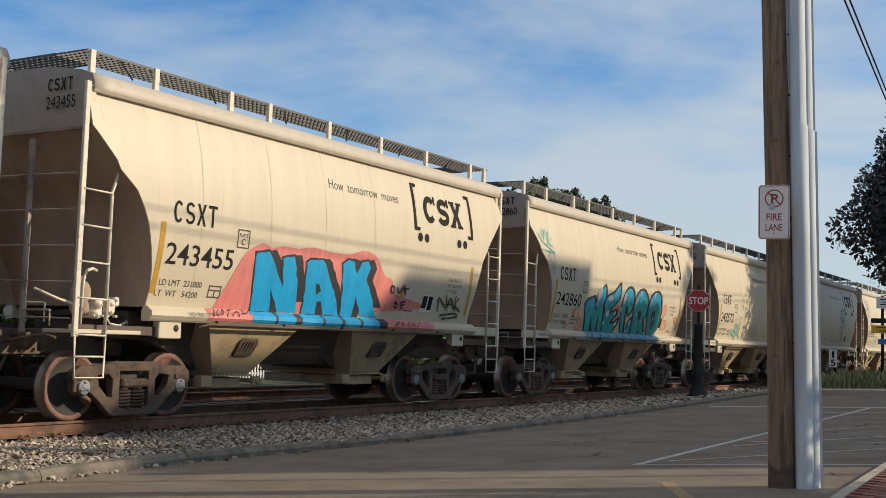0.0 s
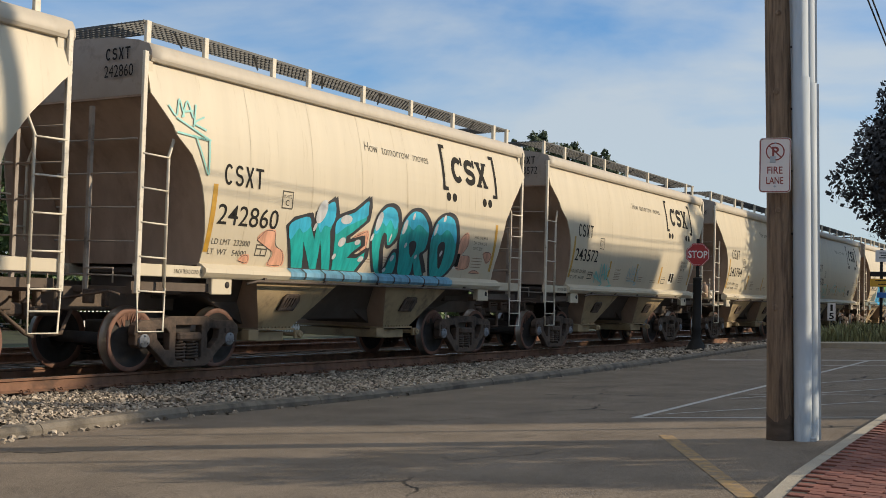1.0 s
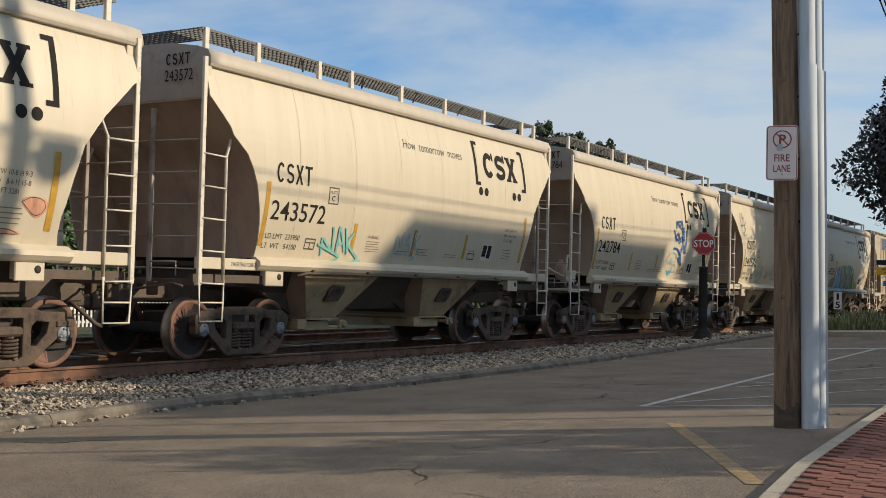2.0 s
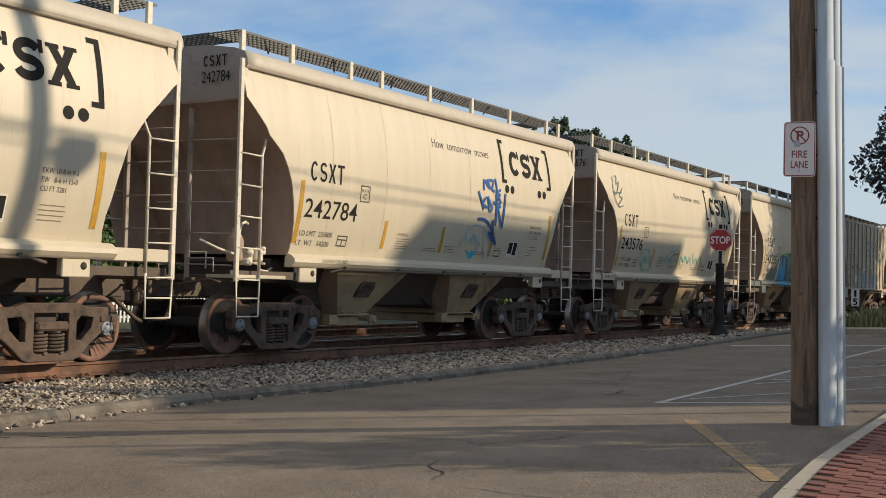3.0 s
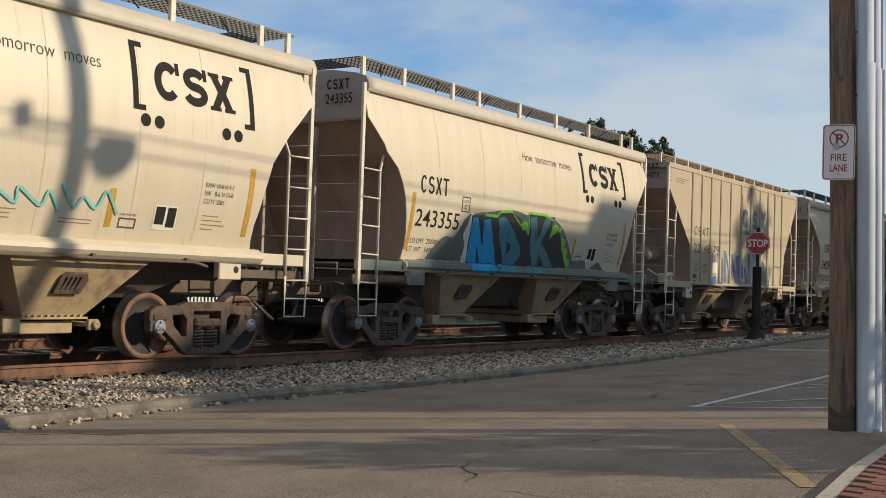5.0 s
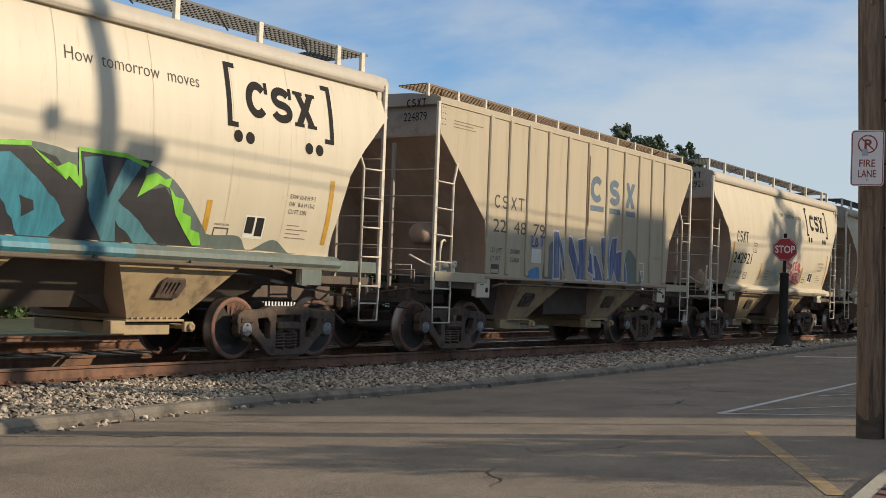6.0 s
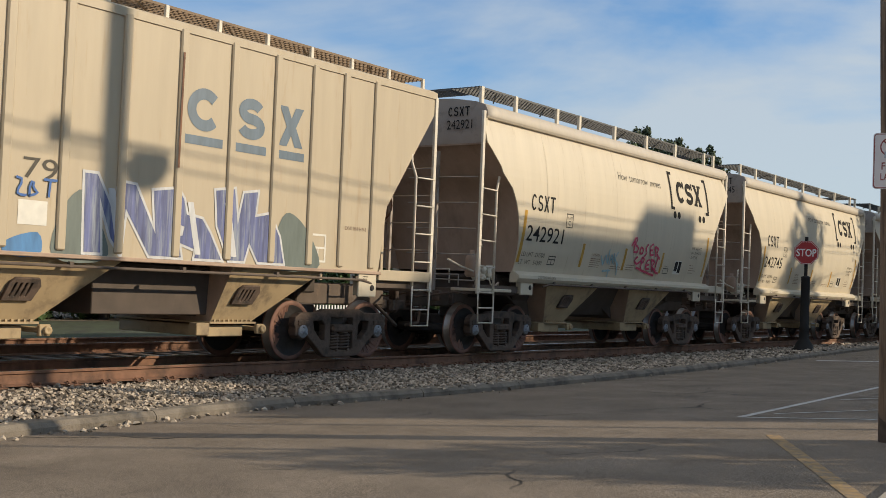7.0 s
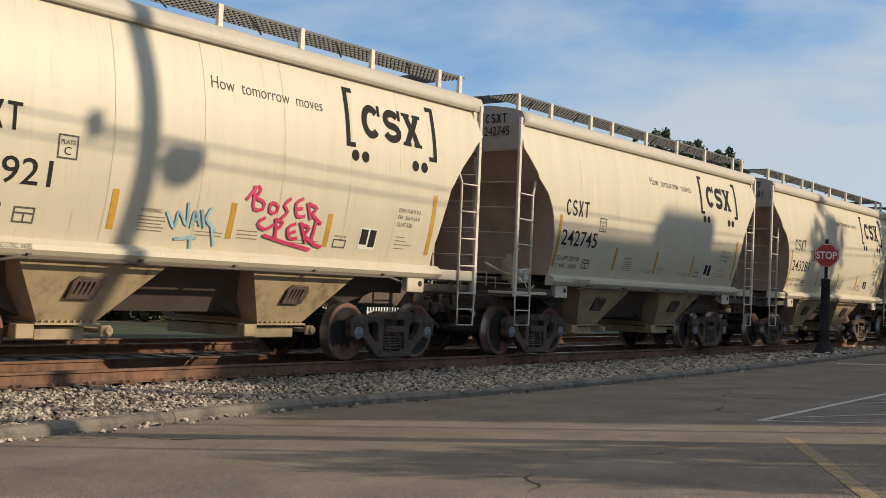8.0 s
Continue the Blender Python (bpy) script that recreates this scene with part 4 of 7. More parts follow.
def roof_mesh(y0, y1, ze, material, lip=True):
    prof = [(HW - .04, ze - .05), (HW + .03, ze - .04), (HW + .05, ze + .0), (HW + .035, ze + .10), (HW - .02, ze + .20), (HW - .22, ze + .27), (.7, ze + .35), (0, ze + .38)]
    if not lip:
        prof = [(HW - .03, ze - .06), (HW + .02, ze - .05), (HW + .02, ze + .05), (HW - .08, ze + .10), (.8, ze + .16), (0, ze + .19)]
    full = prof + [(-x, z) for x, z in prof[::-1][1:]]
    bm = bmesh.new()
    rows = [[bm.verts.new((x, y, z)) for x, z in full] for y in (y0, y0 + .3, (y0 + y1) / 2, y1 - .3, y1)]
    for a, b in zip(rows, rows[1:]):
        for k in range(len(full) - 1):
            bm.faces.new((a[k], b[k], b[k + 1], a[k + 1])).smooth = k in (2, 3, 4, 5)
    for f in (bm.faces.new(rows[0][::-1]), bm.faces.new(rows[-1])):
        f.material_index = 1
    bmesh.ops.recalc_face_normals(bm, faces=bm.faces)
    return link_mesh("roof", bm, [material, M_ENDPLATE])


def end_mesh(cut, s, ztop=4.40, face=flat_side):
    """Upright end plate above; below it the slope sheet, bent as the side sheet is cut."""
    bm = bmesh.new()
    w = HW - .025
    yo = cut[0][0] + .02 * s
    sheet(bm, [(-w, yo, cut[0][1]), (w, yo, cut[0][1]), (w - .05, yo, ztop), (.6, yo, ztop + .2), (-.6, yo, ztop + .2), (-w + .05, yo, ztop)], .02 * s, mi=1)
    line = [(y + .03 * s, z) for y, z in cut]
    rows = [[bm.verts.new((x, y, z)) for x in (.022 - face(z), -.5, .5, face(z) - .022)] for y, z in line]
    for a_, b_ in zip(rows, rows[1:]):
        for k in range(3):
            bm.faces.new((a_[k], a_[k + 1], b_[k + 1], b_[k])).smooth = True
    box(bm, (0, yo + .02 * s, cut[0][1]), (2 * w, .03, .06))
    bmesh.ops.recalc_face_normals(bm, faces=bm.faces)
    return link_mesh("end_sheet", bm, [M_GRIME_SHADE, M_ENDPLATE])


def hopper_bay_mesh(yt0, yt1, yb0, yb1, material):
    """A bay's chutes: broad above, narrow at the gate, sloped to both sides."""
    bm = bmesh.new()
    T = [(1.37, yt0, 1.38), (1.37, yt1, 1.38), (-1.37, yt1, 1.38), (-1.37, yt0, 1.38)]
    B = [(1.0, yb0, .60), (1.0, yb1, .60), (-1.0, yb1, .60), (-1.0, yb0, .60)]
    t = [bm.verts.new(p) for p in T]
    b = [bm.verts.new(p) for p in B]
    for k in range(4):
        f = bm.faces.new((t[k], t[(k + 1) % 4], b[(k + 1) % 4], b[k]))
        f.material_index = 0 if k in (0, 2) else 1
    bm.faces.new(t[::-1]).material_index = 1
    bm.faces.new(b).material_index = 1
    # the broad hopper behind the chute, its shade put into the colour
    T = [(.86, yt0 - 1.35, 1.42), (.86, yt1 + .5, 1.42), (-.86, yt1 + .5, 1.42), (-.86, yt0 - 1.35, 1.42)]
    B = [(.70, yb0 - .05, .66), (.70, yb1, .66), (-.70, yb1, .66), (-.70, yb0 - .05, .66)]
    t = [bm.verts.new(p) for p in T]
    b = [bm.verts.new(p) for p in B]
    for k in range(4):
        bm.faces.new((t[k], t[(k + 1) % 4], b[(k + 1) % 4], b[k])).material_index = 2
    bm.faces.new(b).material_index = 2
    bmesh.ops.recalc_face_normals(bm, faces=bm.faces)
    return link_mesh("hopper_bay", bm, [material, M_GRIME_SHADE, M_BAYCORE])


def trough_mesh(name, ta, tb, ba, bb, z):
    """Hopper sheet below the side sill, narrowing downwards, coloured dark for its shade."""
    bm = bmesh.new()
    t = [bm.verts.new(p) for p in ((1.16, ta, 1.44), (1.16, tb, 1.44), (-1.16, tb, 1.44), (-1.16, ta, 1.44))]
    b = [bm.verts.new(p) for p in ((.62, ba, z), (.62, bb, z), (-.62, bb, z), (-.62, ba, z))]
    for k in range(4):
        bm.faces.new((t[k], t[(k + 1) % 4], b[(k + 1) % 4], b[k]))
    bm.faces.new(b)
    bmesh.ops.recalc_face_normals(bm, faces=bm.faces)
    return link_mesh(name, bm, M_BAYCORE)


def gate_mesh(yb0, yb1):
    bm = bmesh.new()
    box(bm, (0, (yb0 + yb1) / 2, .585), (2.10, yb1 - yb0 + .12, .03), bevel=.004)
    for i in range(9):
        y = yb0 + (yb1 - yb0) * (i + .5) / 9
        box(bm, (1.035, y, .61), (.02, .03, .04))
    box(bm, (0, (yb0 + yb1) / 2 - .05, .47), (1.9, yb1 - yb0 - .1, .16), bevel=.01)
    tube(bm, [(1.05, yb1 + .1, .50), (-1.05, yb1 + .1, .50)], .035, 8)
    box(bm, (1.06, yb1 + .12, .50), (.06, .16, .14), bevel=.01)
    lathe_at(bm, (1.09, yb1 + .14, .50), (1, 0, 0), [(0, .055), (.04, .055), (.04, .03), (.02, .0)], 10)
    box(bm, (1.0, yb0 - .20, .50), (.16, .24, .17), bevel=.01)
    return link_mesh("outlet_gate", bm, M_CHUTE)


def badge_mesh(y, z):
    """Vibrator bracket on a chute: one open casting with slots between its bars."""
    x = 1.37 - .37 * (1.38 - z) / .78 + .026
    outline = [(-.22, -.12), (.17, -.12), (.24, .05), (.20, .13), (-.10, .13), (-.17, .08)]
    slots = [[(u - .022, -.085), (u + .018, -.085), (u + .058, .09), (u + .018, .09)] for u in (-.13, -.06, .01, .08)]
    return lay(curve_mesh("vibrator_bracket", [outline] + slots, .016, 0, .006), lambda u, v, t: (x + v * .47 + t * .9, y + u, z + v - t * .42), M_TRUCK)


def ladder_mesh(ya, yb, x, z0, z1, low, bent, s):
    """Corner ladder: outer post to the roof, inner stile bent in to the side sheet, rungs and a stirrup."""
    bm = bmesh.new()
    box(bm, (x, ya, (1.12 + 4.40) / 2), (.05, .075, 3.28), bevel=.006)
    zb = 3.02
    tube(bm, [(x, yb, 1.2), (x, yb, zb), (x - .02, yb + .10 * s, zb + .22), (x - .02, yb + .12 * s, zb + .36)], .024, 6)
    zz = 1.14
    for i in range(5):
        tube(bm, [(x + .02, ya, zz + .01), (x + .02, yb, zz)], .014, 6)
        zz += .465
    # stirrup below the sill
    tube(bm, [(x + .01, ya, 1.2), (x + .01, ya + .02 * s, low), (x + .01, yb, low), (x + .01, yb, 1.2)], .018, 6)
    tube(bm, [(x + .01, ya, low + .27), (x + .01, yb, low + .27)], .014, 6)
    return link_mesh("ladder", bm, M_RAILING)


def end_frame_mesh(yo, yi, s):
    """End sill, draft box, brake gear shelf and end ladder stiles."""
    bm = bmesh.new()
    box(bm, (0, yo + .10 * s, 1.16), (2.7, .16, .10), bevel=.008)
    box(bm, (0, (yo + yi) / 2, 1.02), (.42, abs(yi - yo) + .6, .34), bevel=.02)
    for x in (HW - .12, -HW + .12):
        box(bm, (x, (yo + yi) / 2, 1.22), (.10, abs(yi - yo), .12))
    return link_mesh("end_platform", bm, M_ENDBEAM)


def end_ladder_mesh(yo, s):
    bm = bmesh.new()
    for x in (.50,):
        box(bm, (x, yo - .03 * s, 2.40), (.06, .06, 2.6), bevel=.005)
    z = 1.35
    while z < 3.5:
        tube(bm, [(HW - .03, yo - .03 * s, z), (-.15, yo - .03 * s, z + .02)], .013, 6)
        z += .465
    tube(bm, [(.55, yo - .10 * s, 1.45), (1.1, yo - .10 * s, 1.45), (1.1, yo - .10 * s, 1.25)], .014, 5)
    return link_mesh("end_ladder", bm, M_ENDPLATE)


def coupler_mesh(yo, s):
    bm = bmesh.new()
    box(bm, (0, yo - .28 * s, .86), (.16, .62, .18), bevel=.03)
    box(bm, (.03, yo - .60 * s, .86), (.30, .16, .28), bevel=.05)
    tube(bm, [(.25, yo + .0 * s, .85), (.42, yo - .30 * s, .55), (.30, yo - .52 * s, .50)], .03, 6)
    box(bm, (.62, yo - .02 * s, 1.06), (.16, .10, .20), bevel=.015)
    box(bm, (.95, yo - .02 * s, 1.04), (.10, .08, .24), bevel=.015)
    tube(bm, [(-.9, yo - .16 * s, 1.12), (.3, yo - .20 * s, 1.02), (1.15, yo - .16 * s, 1.14), (1.3, yo - .10 * s, 1.10)], .02, 6)
    return link_mesh("coupler", bm, M_TRUCK)


def brake_valve_mesh(y):
    """Control valve: a lumpy casting with flanges and stub pipes."""
    bm = bmesh.new()
    box(bm, (1.02, y, 1.50), (.20, .22, .26), bevel=.03)
    box(bm, (1.08, y + .20, 1.53), (.20, .16, .20), bevel=.03)
    box(bm, (1.06, y + .33, 1.60), (.16, .10, .13), bevel=.02)
    for a, z, r in ((-.02, 1.56, .07), (.20, 1.57, .06), (.20, 1.46, .05), (-.04, 1.42, .06)):
        lathe_at(bm, (1.10, y + a, z), (1, 0, 0), [(0, r), (.07, r), (.075, r * .6), (.10, r * .5), (.10, 0)], 12)
    for a in (-.09, .07, .15, .29):
        for z in (1.40, 1.62):
            lathe_at(bm, (1.12, y + a, z), (1, 0, 0), [(0, .022), (.06, .02), (.062, 0)], 6)
    return link_mesh("brake_valve", bm, M_RAILING)


def brake_cylinder_mesh(y):
    bm = bmesh.new()
    lathe_at(bm, (.98, y, 1.42), (0, 0, 1), [(0, .0), (0, .10), (.05, .13), (.32, .13), (.40, .10), (.44, .05), (.50, .05), (.50, 0)], 16)
    return link_mesh("brake_cylinder", bm, M_GRIME_SHADE)


def brake_pipe_mesh(y):
    bm = bmesh.new()
    tube(bm, [(1.20, y - .40, 1.22), (1.22, y - .40, 1.85), (1.20, y - .33, 1.98), (1.16, y - .20, 2.02), (1.10, y - .08, 2.0)], .022, 7)
    tube(bm, [(1.18, y + .05, 1.42), (1.20, y + .10, 1.30), (1.16, y + .32, 1.28), (1.1, y + .50, 1.34), (1.05, y + .56, 1.25)], .018, 6)
    tube(bm, [(.95, y - .95, 1.72), (1.02, y - .62, 1.60), (1.08, y - .30, 1.52)], .020, 6)
    tube(bm, [(.40, y - .60, 1.30), (.40, y - .60, 1.55), (.75, y - .60, 1.55), (.75, y - .60, 1.30)], .013, 6)
    return link_mesh("brake_pipe", bm, M_RAILING)


def jack_pad_mesh(y):
    bm = bmesh.new()
    box(bm, (HW - .01, y, 1.325), (.05, .44, .40), bevel=.012)
    box(bm, (HW - .06, y, 1.30), (.10, .40, .30))
    return link_mesh("jacking_pad", bm, M_CREAM)


def pad_hole_mesh(y):
    bm = bmesh.new()
    # hole drawn as a flat disc, its shaded inside given by black colour
    lathe_at(bm, (HW + .010, y + .11, 1.27), (1, 0, 0), [(0, .05), (.0085, .05), (.0085, .0)], 14)
    return link_mesh("pad_hole", bm, M_GREASE)


def add_pad(car, y, low=0.0):
    p = part("jacking_pad", jack_pad_mesh(y), None, car, at=pose(0, 0, low))
    part("pad_hole", pad_hole_mesh(y), None, p)
    for i, w in enumerate((.12, .09, .13)):
        bm = bmesh.new()
        box(bm, (HW + .0165, y - .06, 1.44 - i * .035), (.003, w, .014))
        part("print_bar", bm, M_GREYTXT, p)


def sill_mesh(y0, y1, sgn, material):
    prof = [(HW - .06, 1.575), (HW + .0, 1.565), (HW + .10, 1.50), (HW + .105, 1.44), (HW + .06, 1.385), (HW + .03, 1.36), (HW - .10, 1.36), (HW - .10, 1.5)]
    bm = bmesh.new()
    rows = [[bm.verts.new((sgn * x, y, z)) for x, z in prof] for y in (y0, y1)]
    n = len(prof)
    for k in range(n):
        bm.faces.new((rows[0][k], rows[0][(k + 1) % n], rows[1][(k + 1) % n], rows[1][k]))
    bm.faces.new(rows[0]), bm.faces.new(rows[1])
    bmesh.ops.recalc_face_normals(bm, faces=bm.faces)
    return link_mesh("side_sill", bm, material)


def board_mesh(y0, y1, sgn, z=4.87, material=None):
    """Running board of open bar grating with its edge angle."""
    bm = bmesh.new()
    xa, xb = sgn * .62, sgn * 1.22
    for i in range(8):
        x = xa + (xb - xa) * i / 7
        box(bm, (x, (y0 + y1) / 2, z), (.012, y1 - y0, .035))
    n = int((y1 - y0) / .10)
    for i in range(n + 1):
        box(bm, ((xa + xb) / 2, y0 + (y1 - y0) * i / n, z + .002), (.60, .014, .016))
    n = int((y1 - y0) / 1.57)
    for i in range(n):
        y = y0 + .2 + (y1 - y0 - .4) * (i + .5) / n
        tube(bm, [(xb, y - .5, z - .03), (xa, y + .3, z - .05)], .016, 4)
    return link_mesh("running_board", bm, material or M_GRATE)


BOARD_POSTS = (-5.36, -4.20, -2.64, -1.72, -.14, 1.44, 3.02, 4.76, 5.36)


def cross_board_mesh(y, z=4.87):
    bm = bmesh.new()
    for i in range(7):
        box(bm, (0, y - .3 + i * .1, z), (1.26, .012, .035))
    for i in range(12):
        box(bm, (-.6 + i * .11, y, z), (.014, .62, .016))
    return link_mesh("cross_board", bm, M_GRATE)


def wheelset_mesh():
    bm = bmesh.new()
    for s in (1, -1):
        prof = [(.70, .16), (.735, .17), (.735, .36), (.69, .40), (.66, .485), (.69, .487), (.70, .462), (.80, R_WHEEL), (.815, .445), (.81, .385), (.765, .355), (.755, .20), (.83, .155), (.84, .09), (.84, .0)]
        mi = [2, 2, 2, 0, 0, 1, 1, 0, 0, 2, 2, 2, 2, 2]
        prof = [(a * s, max(r, .001)) for a, r in prof]
        lathe(bm, prof, 36, "x", mi)
    lathe(bm, [(-.7, .085), (.7, .085)], 12, "x", [2])
    # caked grease over the plate, with ragged edges
    rnd = random.Random(5)
    for s in (1, -1):
        n = 26
        inner, outer = [], []
        for k in range(n + 1):
            a = radians(20 + 118 * k / n)
            r1 = .385 + rnd.uniform(-.01, .01)
            r0 = .235 + rnd.uniform(-.045, .06)
            inner.append(bm.verts.new((s * .7625, r0 * math.cos(a), r0 * math.sin(a))))
            outer.append(bm.verts.new((s * .8115, r1 * math.cos(a), r1 * math.sin(a))))
        for k in range(n):
            bm.faces.new((inner[k], inner[k + 1], outer[k + 1], outer[k])).material_index = 0
    bmesh.ops.recalc_face_normals(bm, faces=bm.faces)
    return link_mesh("wheelset", bm, [M_WHEEL, M_TREAD, M_GREASE])


def side_frame_mesh(sgn):
    out = [(-1.07, .56), (-1.05, .66), (-.95, .72), (-.55, .73), (-.40, .78), (.40, .78), (.55, .73), (.95, .72), (1.05, .66), (1.07, .56), (1.03, .50), (.93, .52), (.84, .50), (.78, .40),
           (.62, .28), (.42, .10), (.34, .07), (-.34, .07), (-.42, .10), (-.62, .28), (-.78, .40), (-.84, .50), (-.93, .52), (-1.03, .50)]
    w1 = [(-.68, .62), (-.46, .64), (-.38, .56), (-.38, .30), (-.48, .30), (-.64, .46)]
    w2 = [(-x, z) for x, z in w1[::-1]]
    w3 = [(-.28, .68), (.28, .68), (.28, .18), (.22, .14), (-.22, .14), (-.28, .18)]
    me = curve_mesh("side_frame", [out, w1, w2, w3], .05, 0, .016)
    for p in me.polygons:
        p.use_smooth = False
    return lay(me, lambda u, v, t: (sgn * 1.0 + t, u, v), M_TRUCK)


def bearing_mesh(sgn, y):
    bm = bmesh.new()
    lathe_at(bm, (sgn * .88, y, R_WHEEL), (sgn, 0, 0), [(0, .125), (.16, .125), (.17, .115), (.175, .10)], 18)
    box(bm, (sgn * 1.0, y, .585), (.17, .24, .08), bevel=.012)
    box(bm, (sgn * 1.0, y - .145, .50), (.13, .05, .22), bevel=.01)
    box(bm, (sgn * 1.0, y + .145, .50), (.13, .05, .22), bevel=.01)
    return link_mesh("bearing", bm, M_TRUCK)


def cap_mesh(sgn, y):
    bm = bmesh.new()
    lathe_at(bm, (sgn * 1.05, y, R_WHEEL), (sgn, 0, 0), [(0, .098), (.025, .098), (.032, .088), (.032, .05), (.045, .045), (.045, .0)], 18)
    for i in range(3):
        a = radians(90 + 120 * i)
        lathe_at(bm, (sgn * 1.08, y + .065 * math.cos(a), R_WHEEL + .065 * math.sin(a)), (sgn, 0, 0), [(0, .02), (.02, .018), (.022, 0)], 6)
    return link_mesh("end_cap", bm, M_CAP)


def spring_mesh(sgn, y):
    bm = bmesh.new()
    pts = []
    for k in range(61):
        a = k / 10 * math.tau
        pts.append((sgn * .97 + .095 * math.cos(a), y + .115 * math.sin(a), .155 + k / 60 * .275))
    tube(bm, pts, .021, 5)
    return link_mesh("coil_spring", bm, M_TRUCK)


def bolster_end_mesh(sgn):
    bm = bmesh.new()
    box(bm, (sgn * .98, 0, .50), (.26, .50, .12), bevel=.03)
    return link_mesh("bolster_end", bm, M_TRUCK)


def bolster_mesh():
    bm = bmesh.new()
    box(bm, (0, 0, .56), (1.9, .36, .26), bevel=.03)
    box(bm, (0, 0, .75), (.5, .5, .22), bevel=.03)
    for y in (-.5, .5):
        tube(bm, [(-.8, y, .36), (.8, y, .36)], .05, 8)
    return link_mesh("bolster", bm, M_UNDER)


def add_truck(car, y, meshes):
    t = part("truck", meshes["bolster"], None, car, "rusty cast-steel truck with coil springs", at=pose(0, y, 0))
    for s in (1, -1):
        part("side_frame", meshes["frame", s], None, t)
        part("bolster_end", meshes["bolster_end", s], None, t)
        for yy in (-.13, .13):
            part("coil_spring", meshes["spring", s, yy], None, t)
        for yy in (-.889, .889):
            part("bearing", meshes["bearing", s, yy], None, t)
            part("end_cap", meshes["cap", s, yy], None, t)
    for yy in (-.889, .889):
        part("wheelset", meshes["wheelset"], None, t, at=pose(0, yy, R_WHEEL))


def truck_meshes():
    m = {"bolster": bolster_mesh(), "wheelset": wheelset_mesh()}
    for s in (1, -1):
        m["frame", s] = side_frame_mesh(s)
        m["bolster_end", s] = bolster_end_mesh(s)
        for yy in (-.13, .13):
            m["spring", s, yy] = spring_mesh(s, yy)
        for yy in (-.889, .889):
            m["bearing", s, yy] = bearing_mesh(s, yy)
            m["cap", s, yy] = cap_mesh(s, yy)
    return m


def conduit_mesh(y0, y1, z):
    bm = bmesh.new()
    tube(bm, [(HW + .06, y0, z - .05), (HW + .08, y0 + .25, z), (HW + .08, y1 - .25, z), (HW + .06, y1, z - .05)], .022, 6)
    for i in range(5):
        y = y0 + .4 + (y1 - y0 - .8) * i / 4
        box(bm, (HW + .07, y, z + .02), (.06, .05, .07))
    return link_mesh("air_pipe", bm, M_ENDBEAM)


def hopper_car(meshes, brake_end):
    """Two-bay covered hopper with plain curved side sheets."""
    car = thing("hopper_car", "cream two-bay covered hopper car rolling on rusty trucks", "railway car", group="freight train")
    for s in (1, -1):
        # far sheet gets the darker paint so its inner face looks shaded
        part("side_sheet", side_mesh(CUT_F if s > 0 else CUT_FAR, CUT_R, 4.32, s, M_CREAM if s > 0 else M_GRIME_SHADE), None, car)
        part("side_sill", sill_mesh(-4.35, 4.68, s, M_CREAM), None, car)
        part("running_board", board_mesh(-5.45, 5.5, s), None, car, "dark steel grating walkway")
    part("roof", roof_mesh(-5.50, 5.78, 4.33, M_ROOF), None, car)
    part("end_sheet", end_mesh(CUT_F, 1, face=xs), None, car, "grimy end slope sheet, darker in colour for shade")
    part("end_sheet", end_mesh(CUT_R, -1, face=xs), None, car, "grimy end slope sheet, darker in colour for shade")
    b1, b2 = (-3.05, -.86, -2.52, -1.72), (.56, 2.76, 1.04, 1.92)
    for b in (b1, b2):
        h = part("hopper_bay", hopper_bay_mesh(*b, M_CHUTE), None, car, "dusty tan discharge chute")
        part("outlet_gate", gate_mesh(b[2], b[3]), None, h)
        part("vibrator_bracket", badge_mesh((b[2] + b[3]) / 2 + .06, 1.02), None, h)
    bm = bmesh.new()
    box(bm, (0, .1, 1.22), (.5, 8.4, .36), bevel=.02)
    part("centre_sill", bm, M_UNDER, car)
    # dark boxes and troughs that close the bright gaps under the sill
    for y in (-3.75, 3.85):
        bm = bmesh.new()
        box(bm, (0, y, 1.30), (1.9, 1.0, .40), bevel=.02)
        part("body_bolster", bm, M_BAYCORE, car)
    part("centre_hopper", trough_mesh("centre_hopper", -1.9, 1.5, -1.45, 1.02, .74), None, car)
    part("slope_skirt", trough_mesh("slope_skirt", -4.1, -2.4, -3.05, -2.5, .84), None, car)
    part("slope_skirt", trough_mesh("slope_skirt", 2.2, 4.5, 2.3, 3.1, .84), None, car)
    for ya, yb, s in ((-5.61, -5.11, 1), (5.70, 5.22, -1)):
        for sg in (1, -1):
            part("ladder", ladder_mesh(ya, yb, sg * (HW + .04), 1.1, 4.4, .60, True, s), None, car, "cream corner ladder")
            bm = bmesh.new()
            box(bm, (sg * (HW - .005), ya + .10 * s, 4.12), (.03, .14, .52), bevel=.004)
            part("corner_gusset", bm, M_CREAM, car)
            if brake_end and s > 0:
                continue
            bm = bmesh.new()
            box(bm, (sg * (HW + .0), (ya - .04 * s + (-4.2 if s > 0 else 4.5)) / 2, 1.44), (.05, abs(ya - .04 * s - (-4.2 if s > 0 else 4.5)), .17), bevel=.008)
            part("end_sill_plate", bm, M_CREAM, car)
        part("end_platform", end_frame_mesh(ya, -3.9 if s > 0 else 4.1, s), None, car)
        part("end_ladder", end_ladder_mesh(ya, s), None, car)
        part("coupler", coupler_mesh(ya - .05 * s, s), None, car)
    if brake_end:
        part("brake_valve", brake_valve_mesh(-4.95), None, car, "cream cast brake valve")
        part("brake_cylinder", brake_cylinder_mesh(-5.12), None, car)
        part("brake_pipe", brake_pipe_mesh(-4.90), None, car, "cream brake pipes")
        bm = bmesh.new()
